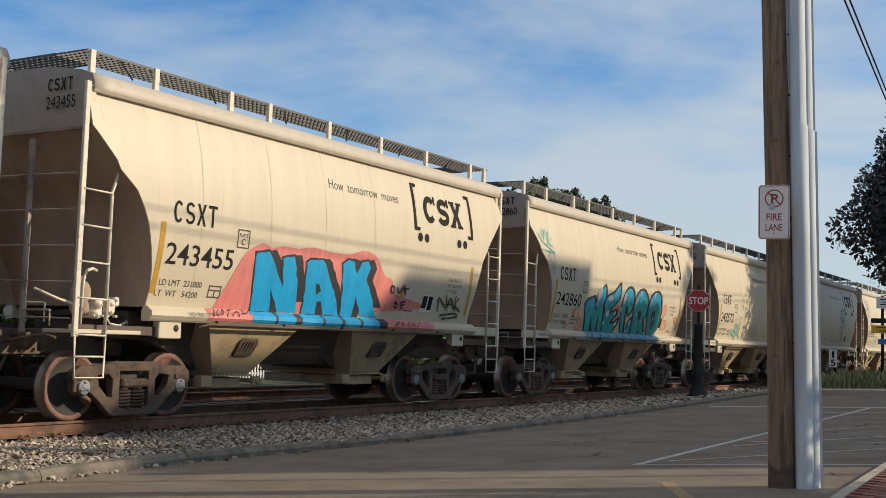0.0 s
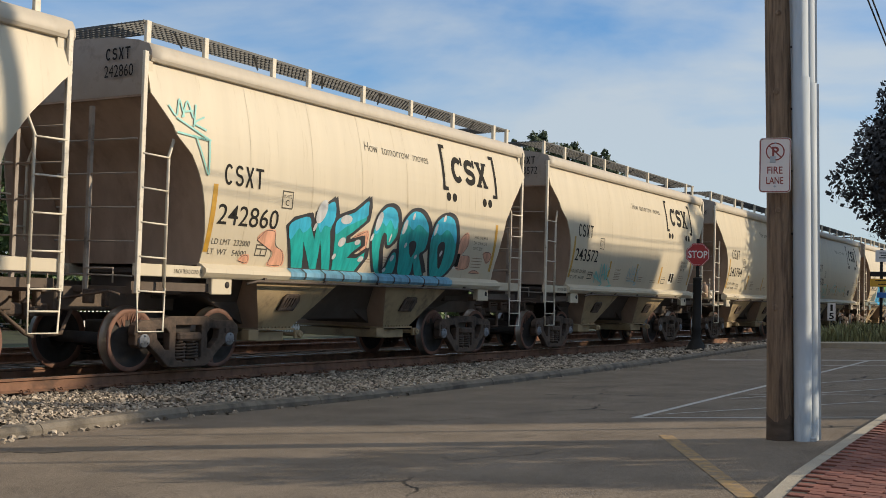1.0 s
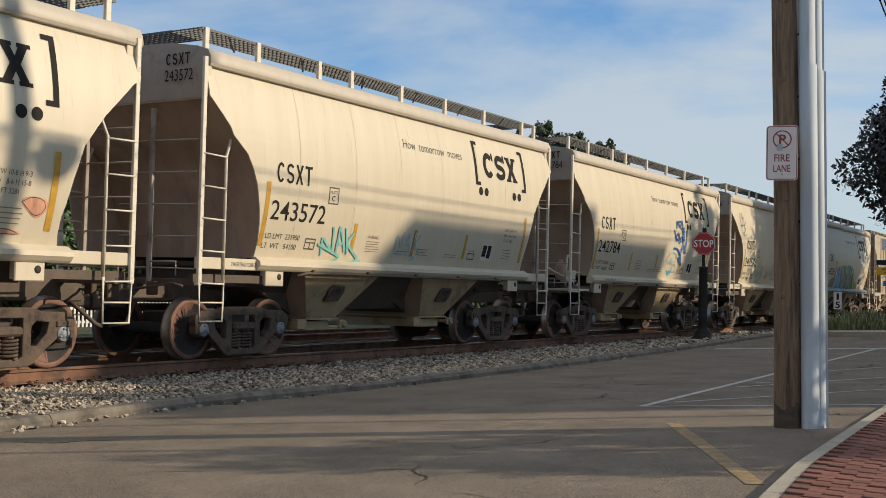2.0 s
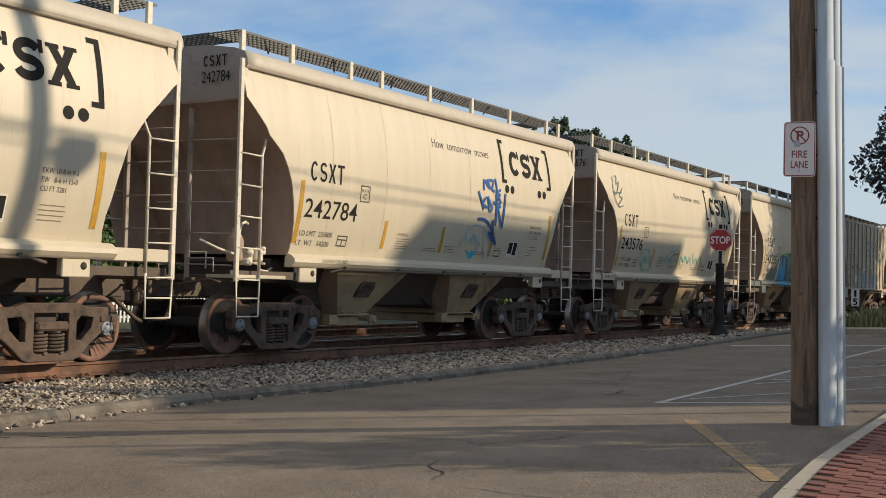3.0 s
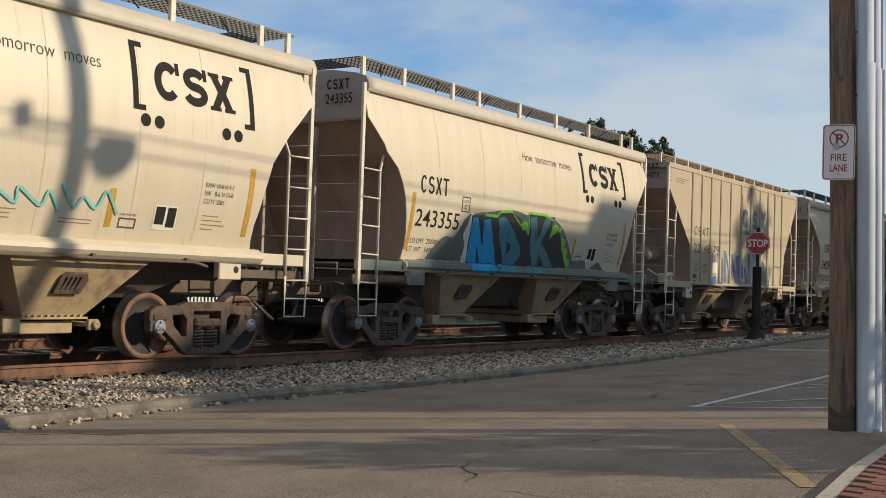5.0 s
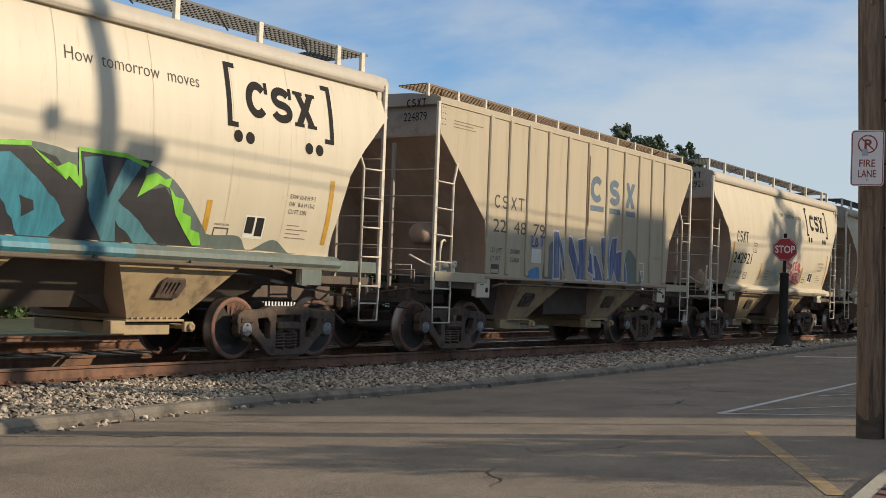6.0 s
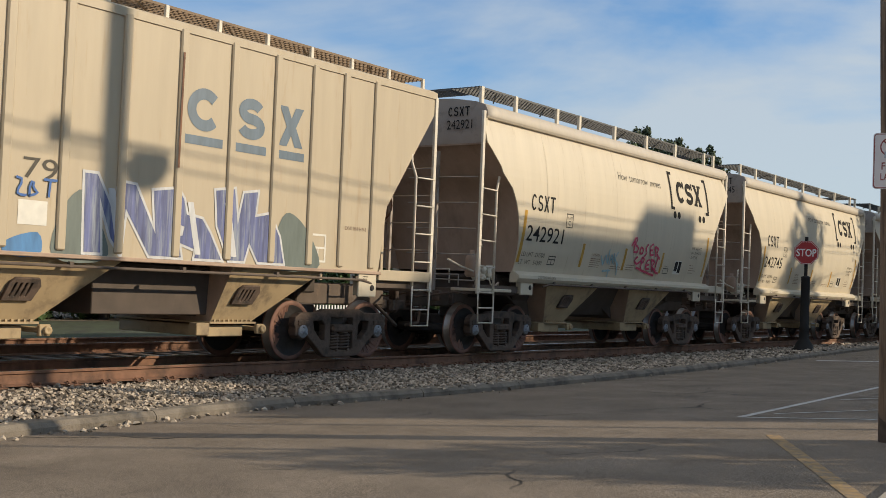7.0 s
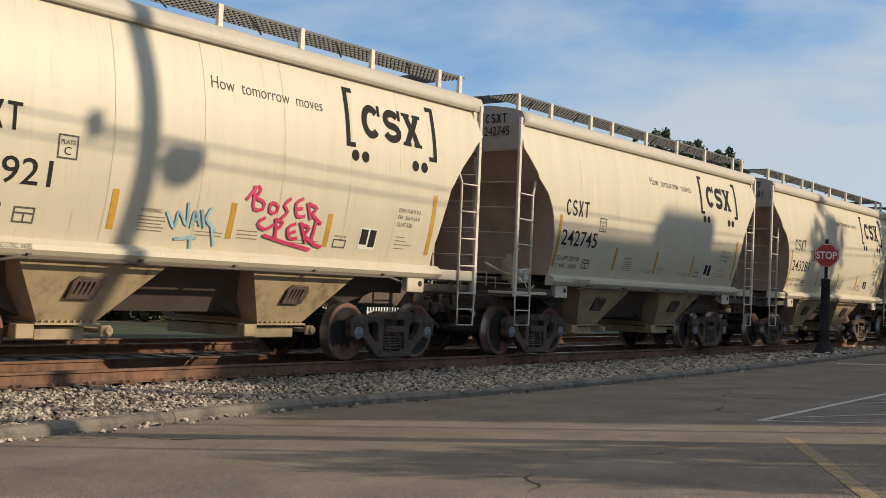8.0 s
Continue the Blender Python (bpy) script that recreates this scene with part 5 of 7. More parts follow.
        box(bm, (1.16, -5.04, 1.19), (.56, 1.18, .055), bevel=.008)
        part("brake_shelf", bm, M_CREAM, car)
    part("air_pipe", conduit_mesh(-3.4, 3.6, 1.345), None, car)
    for y in (-3.90, 4.10):
        add_pad(car, y)
    bm = bmesh.new()
    box(bm, (0, 0, 4.735), (.06, .09, .31), bevel=.006)
    post = link_mesh("board_post", bm, M_RAILING)
    for y in BOARD_POSTS:
        for s in (1, -1):
            part("board_post", post, None, car, at=pose(s * 1.22, y, 0))
    for y in (-5.15, 5.2):
        part("cross_board", cross_board_mesh(y), None, car)
    add_truck(car, -4.16, meshes)
    add_truck(car, 4.06, meshes)
    return car


def ribbed_car(meshes):
    """Older two-bay covered hopper with upright ribs and straight-cut ends."""
    car = thing("ribbed_hopper_car", "tan covered hopper car with upright side ribs", "railway car", group="freight train")
    ribs = (-3.62, -2.92, -2.20, -1.43, -.60, .30, 1.20, 2.04, 2.82, 3.52, 4.26)
    for s in (1, -1):
        # far side darker than the near one, shade put into its paint
        part("side_sheet", side_mesh(CUT_F6 if s > 0 else [(-5.25, 3.85), (-5.1, 2.4), (-5.0, 1.40)], CUT_R6, 4.42, s, M_CREAM_B if s > 0 else M_GRIME_SHADE, flat_side), None, car)
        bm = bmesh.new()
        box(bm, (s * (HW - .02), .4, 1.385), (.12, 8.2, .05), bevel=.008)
        part("side_sill", bm, M_GRIME_SHADE, car)
        part("running_board", board_mesh(-5.45, 5.75, s, 4.70, M_RUSTGRATE), None, car, "rusty grating walkway")
        bm = bmesh.new()
        box(bm, (0, 0, 2.93), (.055, .13, 2.96), bevel=.018)
        rib = link_mesh("rib", bm, M_CREAM_B)
        for y in ribs:
            part("rib", rib, None, car, at=pose(s * (HW + .01), y, 0))
    part("roof", roof_mesh(-5.32, 5.85, 4.42, M_CREAM_B, lip=False), None, car)
    part("end_sheet", end_mesh(CUT_F6, 1), None, car, "grimy end slope sheet, darker in colour for shade")
    part("end_sheet", end_mesh(CUT_R6, -1), None, car, "grimy end slope sheet, darker in colour for shade")
    for b in ((-2.25, -.45, -2.2, -1.45), (1.40, 3.25, 1.36, 2.13)):
        h = part("hopper_bay", hopper_bay_mesh(*b, M_CHUTE), None, car, "dusty tan discharge chute")
        part("outlet_gate", gate_mesh(b[2], b[3]), None, h)
        part("vibrator_bracket", badge_mesh((b[2] + b[3]) / 2 + .06, .98), None, h)
    bm = bmesh.new()
    box(bm, (0, .1, 1.22), (.5, 8.4, .36), bevel=.02)
    part("centre_sill", bm, M_UNDER, car)
    bm = bmesh.new()
    box(bm, (0, .45, 1.02), (1.80, 2.0, .66), bevel=.01)
    part("centre_hopper", bm, M_BAYCORE, car)
    for ya, yb, s in ((-5.33, -4.80, 1), (5.84, 5.36, -1)):
        for sg in (1, -1):
            part("ladder", ladder_mesh(ya, yb, sg * HW, 1.1, 4.4, .55, True, s), None, car, "tan corner ladder")
            bm = bmesh.new()
            e = -3.62 if s > 0 else 4.46
            box(bm, (sg * HW, (ya + e) / 2, 1.36), (.05, abs(ya - e), .17), bevel=.008)
            part("end_sill_plate", bm, M_CREAM_B, car)
        part("end_platform", end_frame_mesh(ya, -3.5 if s > 0 else 4.2, s), None, car)
        part("end_ladder", end_ladder_mesh(ya, s), None, car)
        part("coupler", coupler_mesh(ya - .05 * s, s), None, car)
    part("brake_valve", brake_valve_mesh(-4.55), None, car, "tan cast brake valve")
    part("brake_pipe", brake_pipe_mesh(-4.45), None, car, "tan brake pipes")
    bm = bmesh.new()
    lathe_at(bm, (.4, -4.0, 2.15), (0, 1, 0), [(-.5, .0), (-.5, .15), (-.4, .2), (.3, .2), (.4, .15), (.4, 0)], 14)
    part("air_reservoir", bm, M_GRIME_SHADE, car)
    part("air_pipe", conduit_mesh(-3.4, 4.3, 1.27), None, car, at=pose(-.06, 0, 0))
    bm = bmesh.new()
    ring = [(.55 + .27 * math.cos(a), 5.50, 2.55 + .27 * math.sin(a)) for a in (i * math.tau / 24 for i in range(25))]
    tube(bm, ring, .016, 6)
    for i in range(5):
        a = i * math.tau / 5 + .3
        tube(bm, [(.55, 5.48, 2.55), (.55 + .27 * math.cos(a), 5.50, 2.55 + .27 * math.sin(a))], .012, 5)
    lathe_at(bm, (.55, 5.36, 2.55), (0, 1, 0), [(0, .09), (.10, .09), (.13, .04), (.16, .03), (.16, 0)], 12)
    part("hand_brake_wheel", bm, M_RAIL, car, "rusty spoked hand brake wheel")
    for x in (.35, .75, -.6):
        bm = bmesh.new()
        box(bm, (x, 5.34, 2.6), (.07, .07, 2.7), bevel=.006)
        part("end_post", bm, M_CREAM_B, car)
    for y in (-3.72, 4.2):
        add_pad(car, y, -.12)
    bm = bmesh.new()
    box(bm, (0, 0, 4.60), (.05, .06, .22), bevel=.006)
    post = link_mesh("board_post", bm, M_RAILING)
    for i in range(13):
        for s in (1, -1):
            part("board_post", post, None, car, at=pose(s * 1.22, -5.4 + i * .925, 0))
    add_truck(car, -4.10, meshes)
    add_truck(car, 4.06, meshes)
    return car


# ---------------------------------------------------------------- lettering and spray paint
def on_side(dy, dz, lift, face=xs):
    return lambda u, v, t: (face(v + dz) + lift, u + dy, v + dz)


def bend(me, dy, dz, lift, material, face=xs):
    """Lays a flat mesh on the side sheet, cut at the sheet's bands so that it follows the bow."""
    if face is xs:
        bm = bmesh.new()
        bm.from_mesh(me)
        zs = [v.co.y for v in bm.verts]
        for k in range(math.floor((min(zs) + dz) / BAND) + 1, math.ceil((max(zs) + dz) / BAND)):
            bmesh.ops.bisect_plane(bm, geom=bm.verts[:] + bm.edges[:] + bm.faces[:], plane_co=(0, BAND * k - dz, 0), plane_no=(0, 1, 0))
        bm.to_mesh(me)
        bm.free()
    return lay(me, on_side(dy, dz, lift, face), material)


def words(car, text, y, z, h, w, material=None, bold=0.0, name="lettering", lift=.0045, face=xs):
    part(name, bend(text_mesh(name, text, h, w, bold), y, z, lift, material or M_BLACK, face), None, car)


def shape(car, name, outlines, material, lift, grow=0.0, face=xs):
    part(name, bend(curve_mesh(name, outlines, 0.0, grow), 0, 0, lift, material, face), None, car)


def rect(y0, z0, y1, z1):
    return [(y0, z0), (y1, z0), (y1, z1), (y0, z1)]


def stroke(pts, w):
    """Outline of a broad brush line along points, with square ends."""
    P = [Vector(p) for p in pts]
    a, b = [], []
    for i, p in enumerate(P):
        d = (P[min(i + 1, len(P) - 1)] - P[max(i - 1, 0)])
        d = d.normalized() if d.length > 1e-6 else Vector((1, 0))
        n = Vector((-d.y, d.x)) * w / 2
        a.append(tuple(p + n))
        b.append(tuple(p - n))
    return a + b[::-1]


def mark_shape(i, y, z, w, h, k):
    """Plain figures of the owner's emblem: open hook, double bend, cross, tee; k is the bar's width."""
    cy, cz, a, b = y + w / 2, z + h / 2, w / 2 - k / 2, h / 2 - k / 2
    if i == 0:
        return [stroke([(cy + a * math.cos(radians(t)), cz + b * math.sin(radians(t))) for t in range(42, 320, 12)], k)]
    if i == 1:
        up = [(cy + a * .92 * math.cos(radians(t)), cz + b / 2 + b / 2 * math.sin(radians(t))) for t in range(25, 255, 14)]
        dn = [(cy + a * math.cos(radians(t)), cz - b / 2 + b / 2 * math.sin(radians(t))) for t in range(75, -165, -14)]
        return [stroke(up + dn, k)]
    if i == 2:
        e, m = k * 1.12, w / 2
        return [[(y + p, z + q) for p, q in ((0, 0), (e, 0), (m, h / 2 - e * .72), (w - e, 0), (w, 0), (m + e * .58, h / 2), (w, h), (w - e, h), (m, h / 2 + e * .72), (e, h), (0, h), (m - e * .58, h / 2))]]
    return [[(y + p, z + q) for p, q in ((w / 2 - k / 2, 0), (w / 2 + k / 2, 0), (w / 2 + k / 2, h - k), (w, h - k), (w, h), (0, h), (0, h - k), (w / 2 - k / 2, h - k))]]


def owner_mark(car, y0, y1, z0, z1, material, n=3, k=.13, gap=.12):
    w = (y1 - y0) / n
    for i in range(n):
        y = y0 + w * (i + gap / 2)
        shape(car, "owner_mark", mark_shape(i, y, z0, w * (1 - gap), z1 - z0, k), material, .0045 + .0004 * i)
        if n == 3 and i < 2:
            shape(car, "owner_mark", [rect(y + w * (1 - gap) - k * .55, z1 - k * 1.3, y + w * (1 - gap), z1 + .01)], material, .0056)
        if n == 3 and i == 2:
            for u, v in ((-.03, z0), (.52, z0), (-.03, z1 - k * .45), (.52, z1 - k * .45)):
                shape(car, "owner_mark", [rect(y + w * u, v, y + w * (u + .40), v + k * .45)], material, .006)


def standard_lettering(car, number, ld, lt, brake_end):
    owner_mark(car, -4.14, -3.22, 2.73, 3.04, M_BLACK, 4, .042, .20)
    words(car, number, -4.18, 2.15, .30, 1.38, bold=.004)
    words(car, "LD LMT  " + ld, -4.20, 1.86, .085, .84, M_GREYTXT)
    words(car, "LT  WT   " + lt, -4.24, 1.71, .085, .84, M_GREYTXT)
    words(car, "How  tomorrow  moves", -.50, 3.68, .165, 2.11, M_GREYTXT, bold=-.008)
    for y0, s in ((2.10, 1), (4.31, -1)):
        shape(car, "bracket", [[(y0, 3.25), (y0, 4.14), (y0 + s * .20, 4.14), (y0 + s * .20, 4.07), (y0 + s * .085, 4.07), (y0 + s * .085, 3.32), (y0 + s * .20, 3.32), (y0 + s * .20, 3.25)]], M_BLACK, .007)
    owner_mark(car, 2.44, 3.94, 3.43, 3.95, M_BLACK, 3, .118, .12)
    for y in (2.30, 2.53, 3.75, 3.98):
        shape(car, "dot", [circle(y, 3.13, .085, 16)], M_BLACK, .0045)
    shape(car, "plate_box", [rect(-2.77, 2.49, -2.50, 2.77), rect(-2.75, 2.51, -2.52, 2.75)], M_GREYTXT, .0045)
    words(car, "PLATE", -2.73, 2.66, .05, .19, M_GREYTXT)
    words(car, "C", -2.68, 2.54, .09, .09, M_BLACK)
    for y, top in ((-4.29, 2.72), (-1.90, 2.22), (0.0, 2.22), (1.89, 2.22), (4.32, 2.71)):
        shape(car, "yellow_stripe", [rect(y - .048, 1.74, y + .048, top)], M_YELLOW, .0045)
    shape(car, "table_box", [rect(-3.20, 1.73, -2.93, 1.91), rect(-3.18, 1.75, -3.075, 1.83), rect(-3.055, 1.75, -2.95, 1.83), rect(-3.18, 1.85, -2.95, 1.89)], M_GREYTXT, .0045)
    shape(car, "placard", [rect(2.61, 1.75, 3.00, 2.07)], M_WHITE, .0045)
    shape(car, "placard_field", [rect(2.63, 1.82, 2.79, 2.05), rect(2.83, 1.79, 2.98, 2.05)], M_BLACK, .0060)
    shape(car, "notice", [rect(2.05, 1.74, 2.33, 1.87), rect(2.07, 1.76, 2.31, 1.85)], M_GREYTXT, .0045)
    words(car, "JOB POSTED", 2.05, 1.89, .035, .27, M_GREYTXT)
    rnd = random.Random(int(number))
    rows = []
    for i in range(5):
        rows.append(rect(-1.51, 1.76 + i * .042, -1.51 + rnd.uniform(.36, .44), 1.772 + i * .042))
    for i in range(2):
        rows.append(rect(-.58, 1.80 - i * .045, -.58 + rnd.uniform(.40, .5), 1.811 - i * .045))
        rows.append(rect(1.15, 1.80 - i * .045, 1.15 + rnd.uniform(.45, .6), 1.811 - i * .045))
    for i in range(3):
        rows.append(rect(.14, 1.86 - i * .05, .14 + rnd.uniform(.32, .42), 1.872 - i * .05))
    for i in range(4):
        rows.append(rect(3.46, 1.98 - i * .06, 3.46 + rnd.uniform(.2, .46), 1.992 - i * .06))
    for r in rows:
        shape(car, "notice_bar", [r], M_NOTICE, .0045)
    words(car, "EXW 10-8 H 9-3", 3.43, 2.37, .065, .54, M_GREYTXT)
    words(car, "EW   8-6 H 15-0", 3.43, 2.26, .065, .54, M_GREYTXT)
    words(car, "CU FT 3281", 3.43, 2.15, .065, .38, M_GREYTXT)
    words(car, "WARNING", -1.50, 1.985, .055, .34, M_NOTICE)
    part("lettering", lay(text_mesh("lettering", "2 INCH TREAD COND. SHOES", .06, .68), (lambda u, v, t: (HW + .109, u - 3.66, v + 1.445)) if brake_end else (lambda u, v, t: (HW + .0285, u - 4.92, v + 1.41)), M_GREYTXT), None, car)
    # number on the end plate
    e = lambda dx, dz: (lambda u, v, t: (u + dx, -5.546, v + dz))
    part("lettering", lay(text_mesh("lettering", number, .17, .56), e(.60, 4.10), M_BLACK), None, car)
    for i in range(4):
        part("owner_mark", lay(curve_mesh("owner_mark", mark_shape(i, .62 + .125 * i, 4.34, .10, .17, .026)), e(0, 0), M_BLACK), None, car)
    weld_lines(car)


M_SEAM = mat("weld_seam", (0.47, 0.40, 0.29), 0.6, vary=0.15)


def weld_lines(car):
    """Upright weld seams on the sheets, each a thin raised bead."""
    for y in (-3.55, -2.02, -.62, .82, 2.22, 3.36):
        bm = bmesh.new()
        rows = [[bm.verts.new((xs(z) + .003, y + d, z)) for d in (-.0035, .0035)] for z in [1.60] + [BAND * k for k in range(11, 29)] + [4.28]]
        for a, b in zip(rows, rows[1:]):
            bm.faces.new((a[0], a[1], b[1], b[0]))
        part("weld_seam", bm, M_SEAM, car)


def spray(name, color, vary=.18):
    return mat(name, color, .45, vary=vary, scale=3.5, stretch=(1, 2.5, .5))


M_SP_PINK = spray("salmon_spray", (.62, .20, .18))
M_SP_BLUE = spray("sky_blue_spray", (.012, .30, .58), .14)
M_SP_DARK = spray("charcoal_spray", (.035, .033, .036))
M_SP_TEAL = spray("teal_spray", (.012, .33, .31), .3)
M_SP_LIGHT = spray("pale_aqua_spray", (.27, .42, .46), .3)
M_SP_DEEP = spray("deep_blue_spray", (.05, .17, .36), .25)
M_SP_LAV = spray("lavender_blue_spray", (.13, .30, .42), .35)
M_SP_STEEL = spray("grey_teal_spray", (.045, .20, .26), .3)
M_SP_SLATE = spray("slate_teal_spray", (.075, .19, .22), .3)
M_SP_GREEN = spray("lime_spray", (.20, .50, .05))
M_SP_GREY = spray("grey_green_spray", (.115, .14, .125))
M_SP_VIOLET = mat("violet_blue_spray", (.085, .10, .22), .5, vary=.5, scale=2.2, dark=(.27, .30, .33), dark_at=.56, dark_scale=2.6, stretch=(1, 5, .35))
M_SP_SILVER = spray("silver_spray", (.50, .50, .50))
M_SP_RED = spray("crimson_spray", (.52, .04, .11))
M_SP_AQUA = spray("faded_aqua_spray", (.20, .48, .44))
M_SP_NAVY = spray("navy_spray", (.015, .09, .30))
M_SP_PEACH = spray("peach_spray", (.58, .30, .20), .4)
M_SP_CAP = spray("bright_aqua_spray", (.035, .38, .56), .2)


def fine_line(P):
    """The same bent line with short steps and rounded corners."""
    out = []
    for a, b in zip(P, P[1:]):
        n = max(1, int((b - a).length / .07))
        out += [a.lerp(b, i / n) for i in range(n)]
    out.append(P[-1])
    return [out[0]] + [(a + 2 * b + c) / 4 for a, b, c in zip(out, out[1:], out[2:])] + [out[-1]]


def sill_face(z):
    return HW + .10


def scrawl(car, strokes_, w, material, dy=0.0, dz=0.0, sx=1.0, sz=1.0, lift=.016, face=xs):
    """Thin tag lines, each stroke a hair above the one before."""
    for k, s in enumerate(strokes_):
        bm = bmesh.new()
        P = fine_line([Vector((dy + x * sx, dz + z * sz)) for x, z in s])
        rows = []
        for i, p in enumerate(P):
            d = (P[min(i + 1, len(P) - 1)] - P[max(i - 1, 0)]).normalized()
            n = Vector((-d.y, d.x)) * w / 2
            rows.append([bm.verts.new((face(q.y) + lift + k * .0005, q.x, q.y)) for q in (p + n, p - n)])
        for a, b in zip(rows, rows[1:]):
            bm.faces.new((a[0], a[1], b[1], b[0]))
        part("spray_stroke", bm, material, car)


TAG_N = [(0, 0), (.08, .9), (.42, .05), (.5, 1)]
TAG_A = [(.0, 0), (.28, 1), (.5, .0)], [(.08, .35), (.46, .42)]
TAG_K = [(.05, 0), (.1, 1)], [(.5, .95), (.1, .45), (.6, 0)]


def shift(strokes_, dx):
    return [[(x + dx, z) for x, z in s] for s in strokes_]


def tag_word(car, y, z, w, h, material, thick=.03, tail=True):
    s = [TAG_N] + shift(TAG_A, .62) + shift(TAG_K, 1.25)
    if tail:
        s += [[(.1, -.15), (.9, -.12), (1.7, -.28), (1.2, -.5), (1.5, -.2)]]
    scrawl(car, s, thick, material, y, z, w / 1.85, h)


BLUE_FIRST = [(-2.18, 1.585), (-2.29, 2.15), (-2.31, 2.45), (-2.02, 2.5), (-1.9, 2.38), (-1.56, 1.98), (-1.67, 2.42), (-1.39, 2.47), (-1.2, 2.02), (-1.06, 1.585), (-1.54, 1.585), (-1.84, 1.96), (-1.73, 1.585)]
BLUE_SECOND = [(-0.92, 1.585), (-1.0, 2.04), (-1.06, 2.4), (-0.98, 2.45), (-0.64, 2.47), (-0.56, 2.42), (-0.39, 2.18), (-0.08, 1.85), (0.09, 1.585), (-0.35, 1.585), (-0.48, 1.8), (-0.6, 1.8), (-0.56, 1.585)]
BLUE_SECOND_HOLE = [(-0.73, 2.08), (-0.64, 2.07), (-0.56, 1.97), (-0.66, 1.9)]
BLUE_THIRD = [(0.14, 1.585), (0.0, 2.1), (-0.09, 2.45), (0.06, 2.53), (0.23, 2.51), (0.35, 2.31), (0.46, 2.52), (0.64, 2.55), (0.74, 2.44), (0.66, 2.23), (0.85, 2.03), (1.22, 1.585), (0.73, 1.585), (0.44, 1.96), (0.47, 1.585)]
BLUE_LETTERS = [[BLUE_FIRST], [BLUE_SECOND, BLUE_SECOND_HOLE], [BLUE_THIRD]]
STEEL_FIRST = [(-2.25, 1.585), (-2.34, 1.95), (-2.34, 2.41), (-2.18, 2.43), (-1.85, 1.88), (-1.96, 2.39), (-1.73, 2.42), (-1.53, 2.06), (-1.18, 1.585), (-1.52, 1.585), (-1.79, 1.585), (-2.05, 1.91), (-1.91, 1.585)]
STEEL_SECOND = [(-0.91, 1.585), (-1.29, 2.08), (-1.44, 2.46), (-1.19, 2.5), (-1.04, 2.41), (-0.78, 2.23), (-0.45, 1.96), (-0.32, 1.79), (-0.52, 1.585), (-0.31, 1.585), (-0.61, 1.585), (-0.73, 1.585), (-0.77, 1.585)]
STEEL_SECOND_HOLE = [(-1.0, 2.04), (-0.8, 1.99), (-0.77, 1.88), (-0.92, 1.79)]
STEEL_THIRD = [(0.26, 1.585), (-0.02, 1.93), (-0.21, 2.55), (0.05, 2.59), (0.22, 2.1), (0.42, 2.59), (0.7, 2.59), (0.38, 2.08), (0.68, 1.91), (1.16, 1.585), (0.75, 1.585), (0.4, 1.84), (0.47, 1.585)]
GREY_LETTERS = [[STEEL_FIRST], [STEEL_SECOND, STEEL_SECOND_HOLE], [STEEL_THIRD]]
TEAL_FIRST = [(-2.24, 1.585), (-2.52, 2.22), (-2.39, 2.33), (-2.06, 2.41), (-1.82, 2.05), (-1.83, 2.47), (-1.43, 2.71), (-1.35, 2.46), (-1.44, 2.22), (-1.22, 1.585), (-1.43, 1.585), (-1.66, 2.06), (-1.59, 1.585), (-1.76, 1.585), (-2.09, 2.01), (-1.96, 1.585)]
TEAL_SECOND = [(-1.15, 1.585), (-1.25, 1.99), (-1.31, 2.36), (-1.18, 2.47), (-0.81, 2.58), (-0.44, 2.8), (-0.42, 2.68), (-0.45, 2.46), (-0.8, 2.24), (-0.96, 2.16), (-0.94, 2.04), (-0.52, 2.13), (-0.49, 2.03), (-0.71, 1.9), (-0.82, 1.8), (-0.54, 1.81), (-0.33, 1.92), (-0.31, 1.83), (-0.5, 1.585), (-0.67, 1.585)]
TEAL_THIRD = [(-0.05, 1.84), (-0.18, 2.15), (-0.13, 2.47), (0.06, 2.69), (0.27, 2.76), (0.48, 2.69), (0.56, 2.48), (0.57, 2.29), (0.44, 2.12), (0.31, 2.09), (0.24, 2.26), (0.13, 2.28), (0.09, 2.09), (0.14, 1.85), (0.27, 1.585), (0.39, 1.585), (0.51, 1.9), (0.63, 1.96), (0.71, 1.8), (0.69, 1.585), (0.43, 1.585), (0.15, 1.585)]
TEAL_FOURTH = [(0.9, 1.585), (0.77, 1.89), (0.68, 2.26), (0.76, 2.52), (1.03, 2.73), (1.34, 2.72), (1.59, 2.53), (1.65, 2.29), (1.6, 2.07), (1.44, 1.97), (1.56, 1.8), (1.74, 1.585), (1.73, 1.585), (1.47, 1.585), (1.3, 1.81), (1.29, 1.585)]
TEAL_FOURTH_HOLE = [(1.02, 2.14), (1.18, 2.21), (1.28, 2.13), (1.25, 1.98), (1.15, 1.91)]
TEAL_FIFTH = [(2.02, 1.585), (1.79, 2.04), (1.78, 2.35), (1.93, 2.62), (2.25, 2.75), (2.54, 2.68), (2.68, 2.42), (2.74, 2.05), (2.7, 1.8), (2.46, 1.585), (2.2, 1.585)]
TEAL_FIFTH_HOLE = [(2.17, 1.84), (2.05, 2.1), (2.11, 2.22), (2.28, 2.23), (2.33, 2.03), (2.3, 1.75), (2.22, 1.75)]
TEAL_LETTERS = [[TEAL_FIRST], [TEAL_SECOND], [TEAL_THIRD], [TEAL_FOURTH, TEAL_FOURTH_HOLE], [TEAL_FIFTH, TEAL_FIFTH_HOLE]]
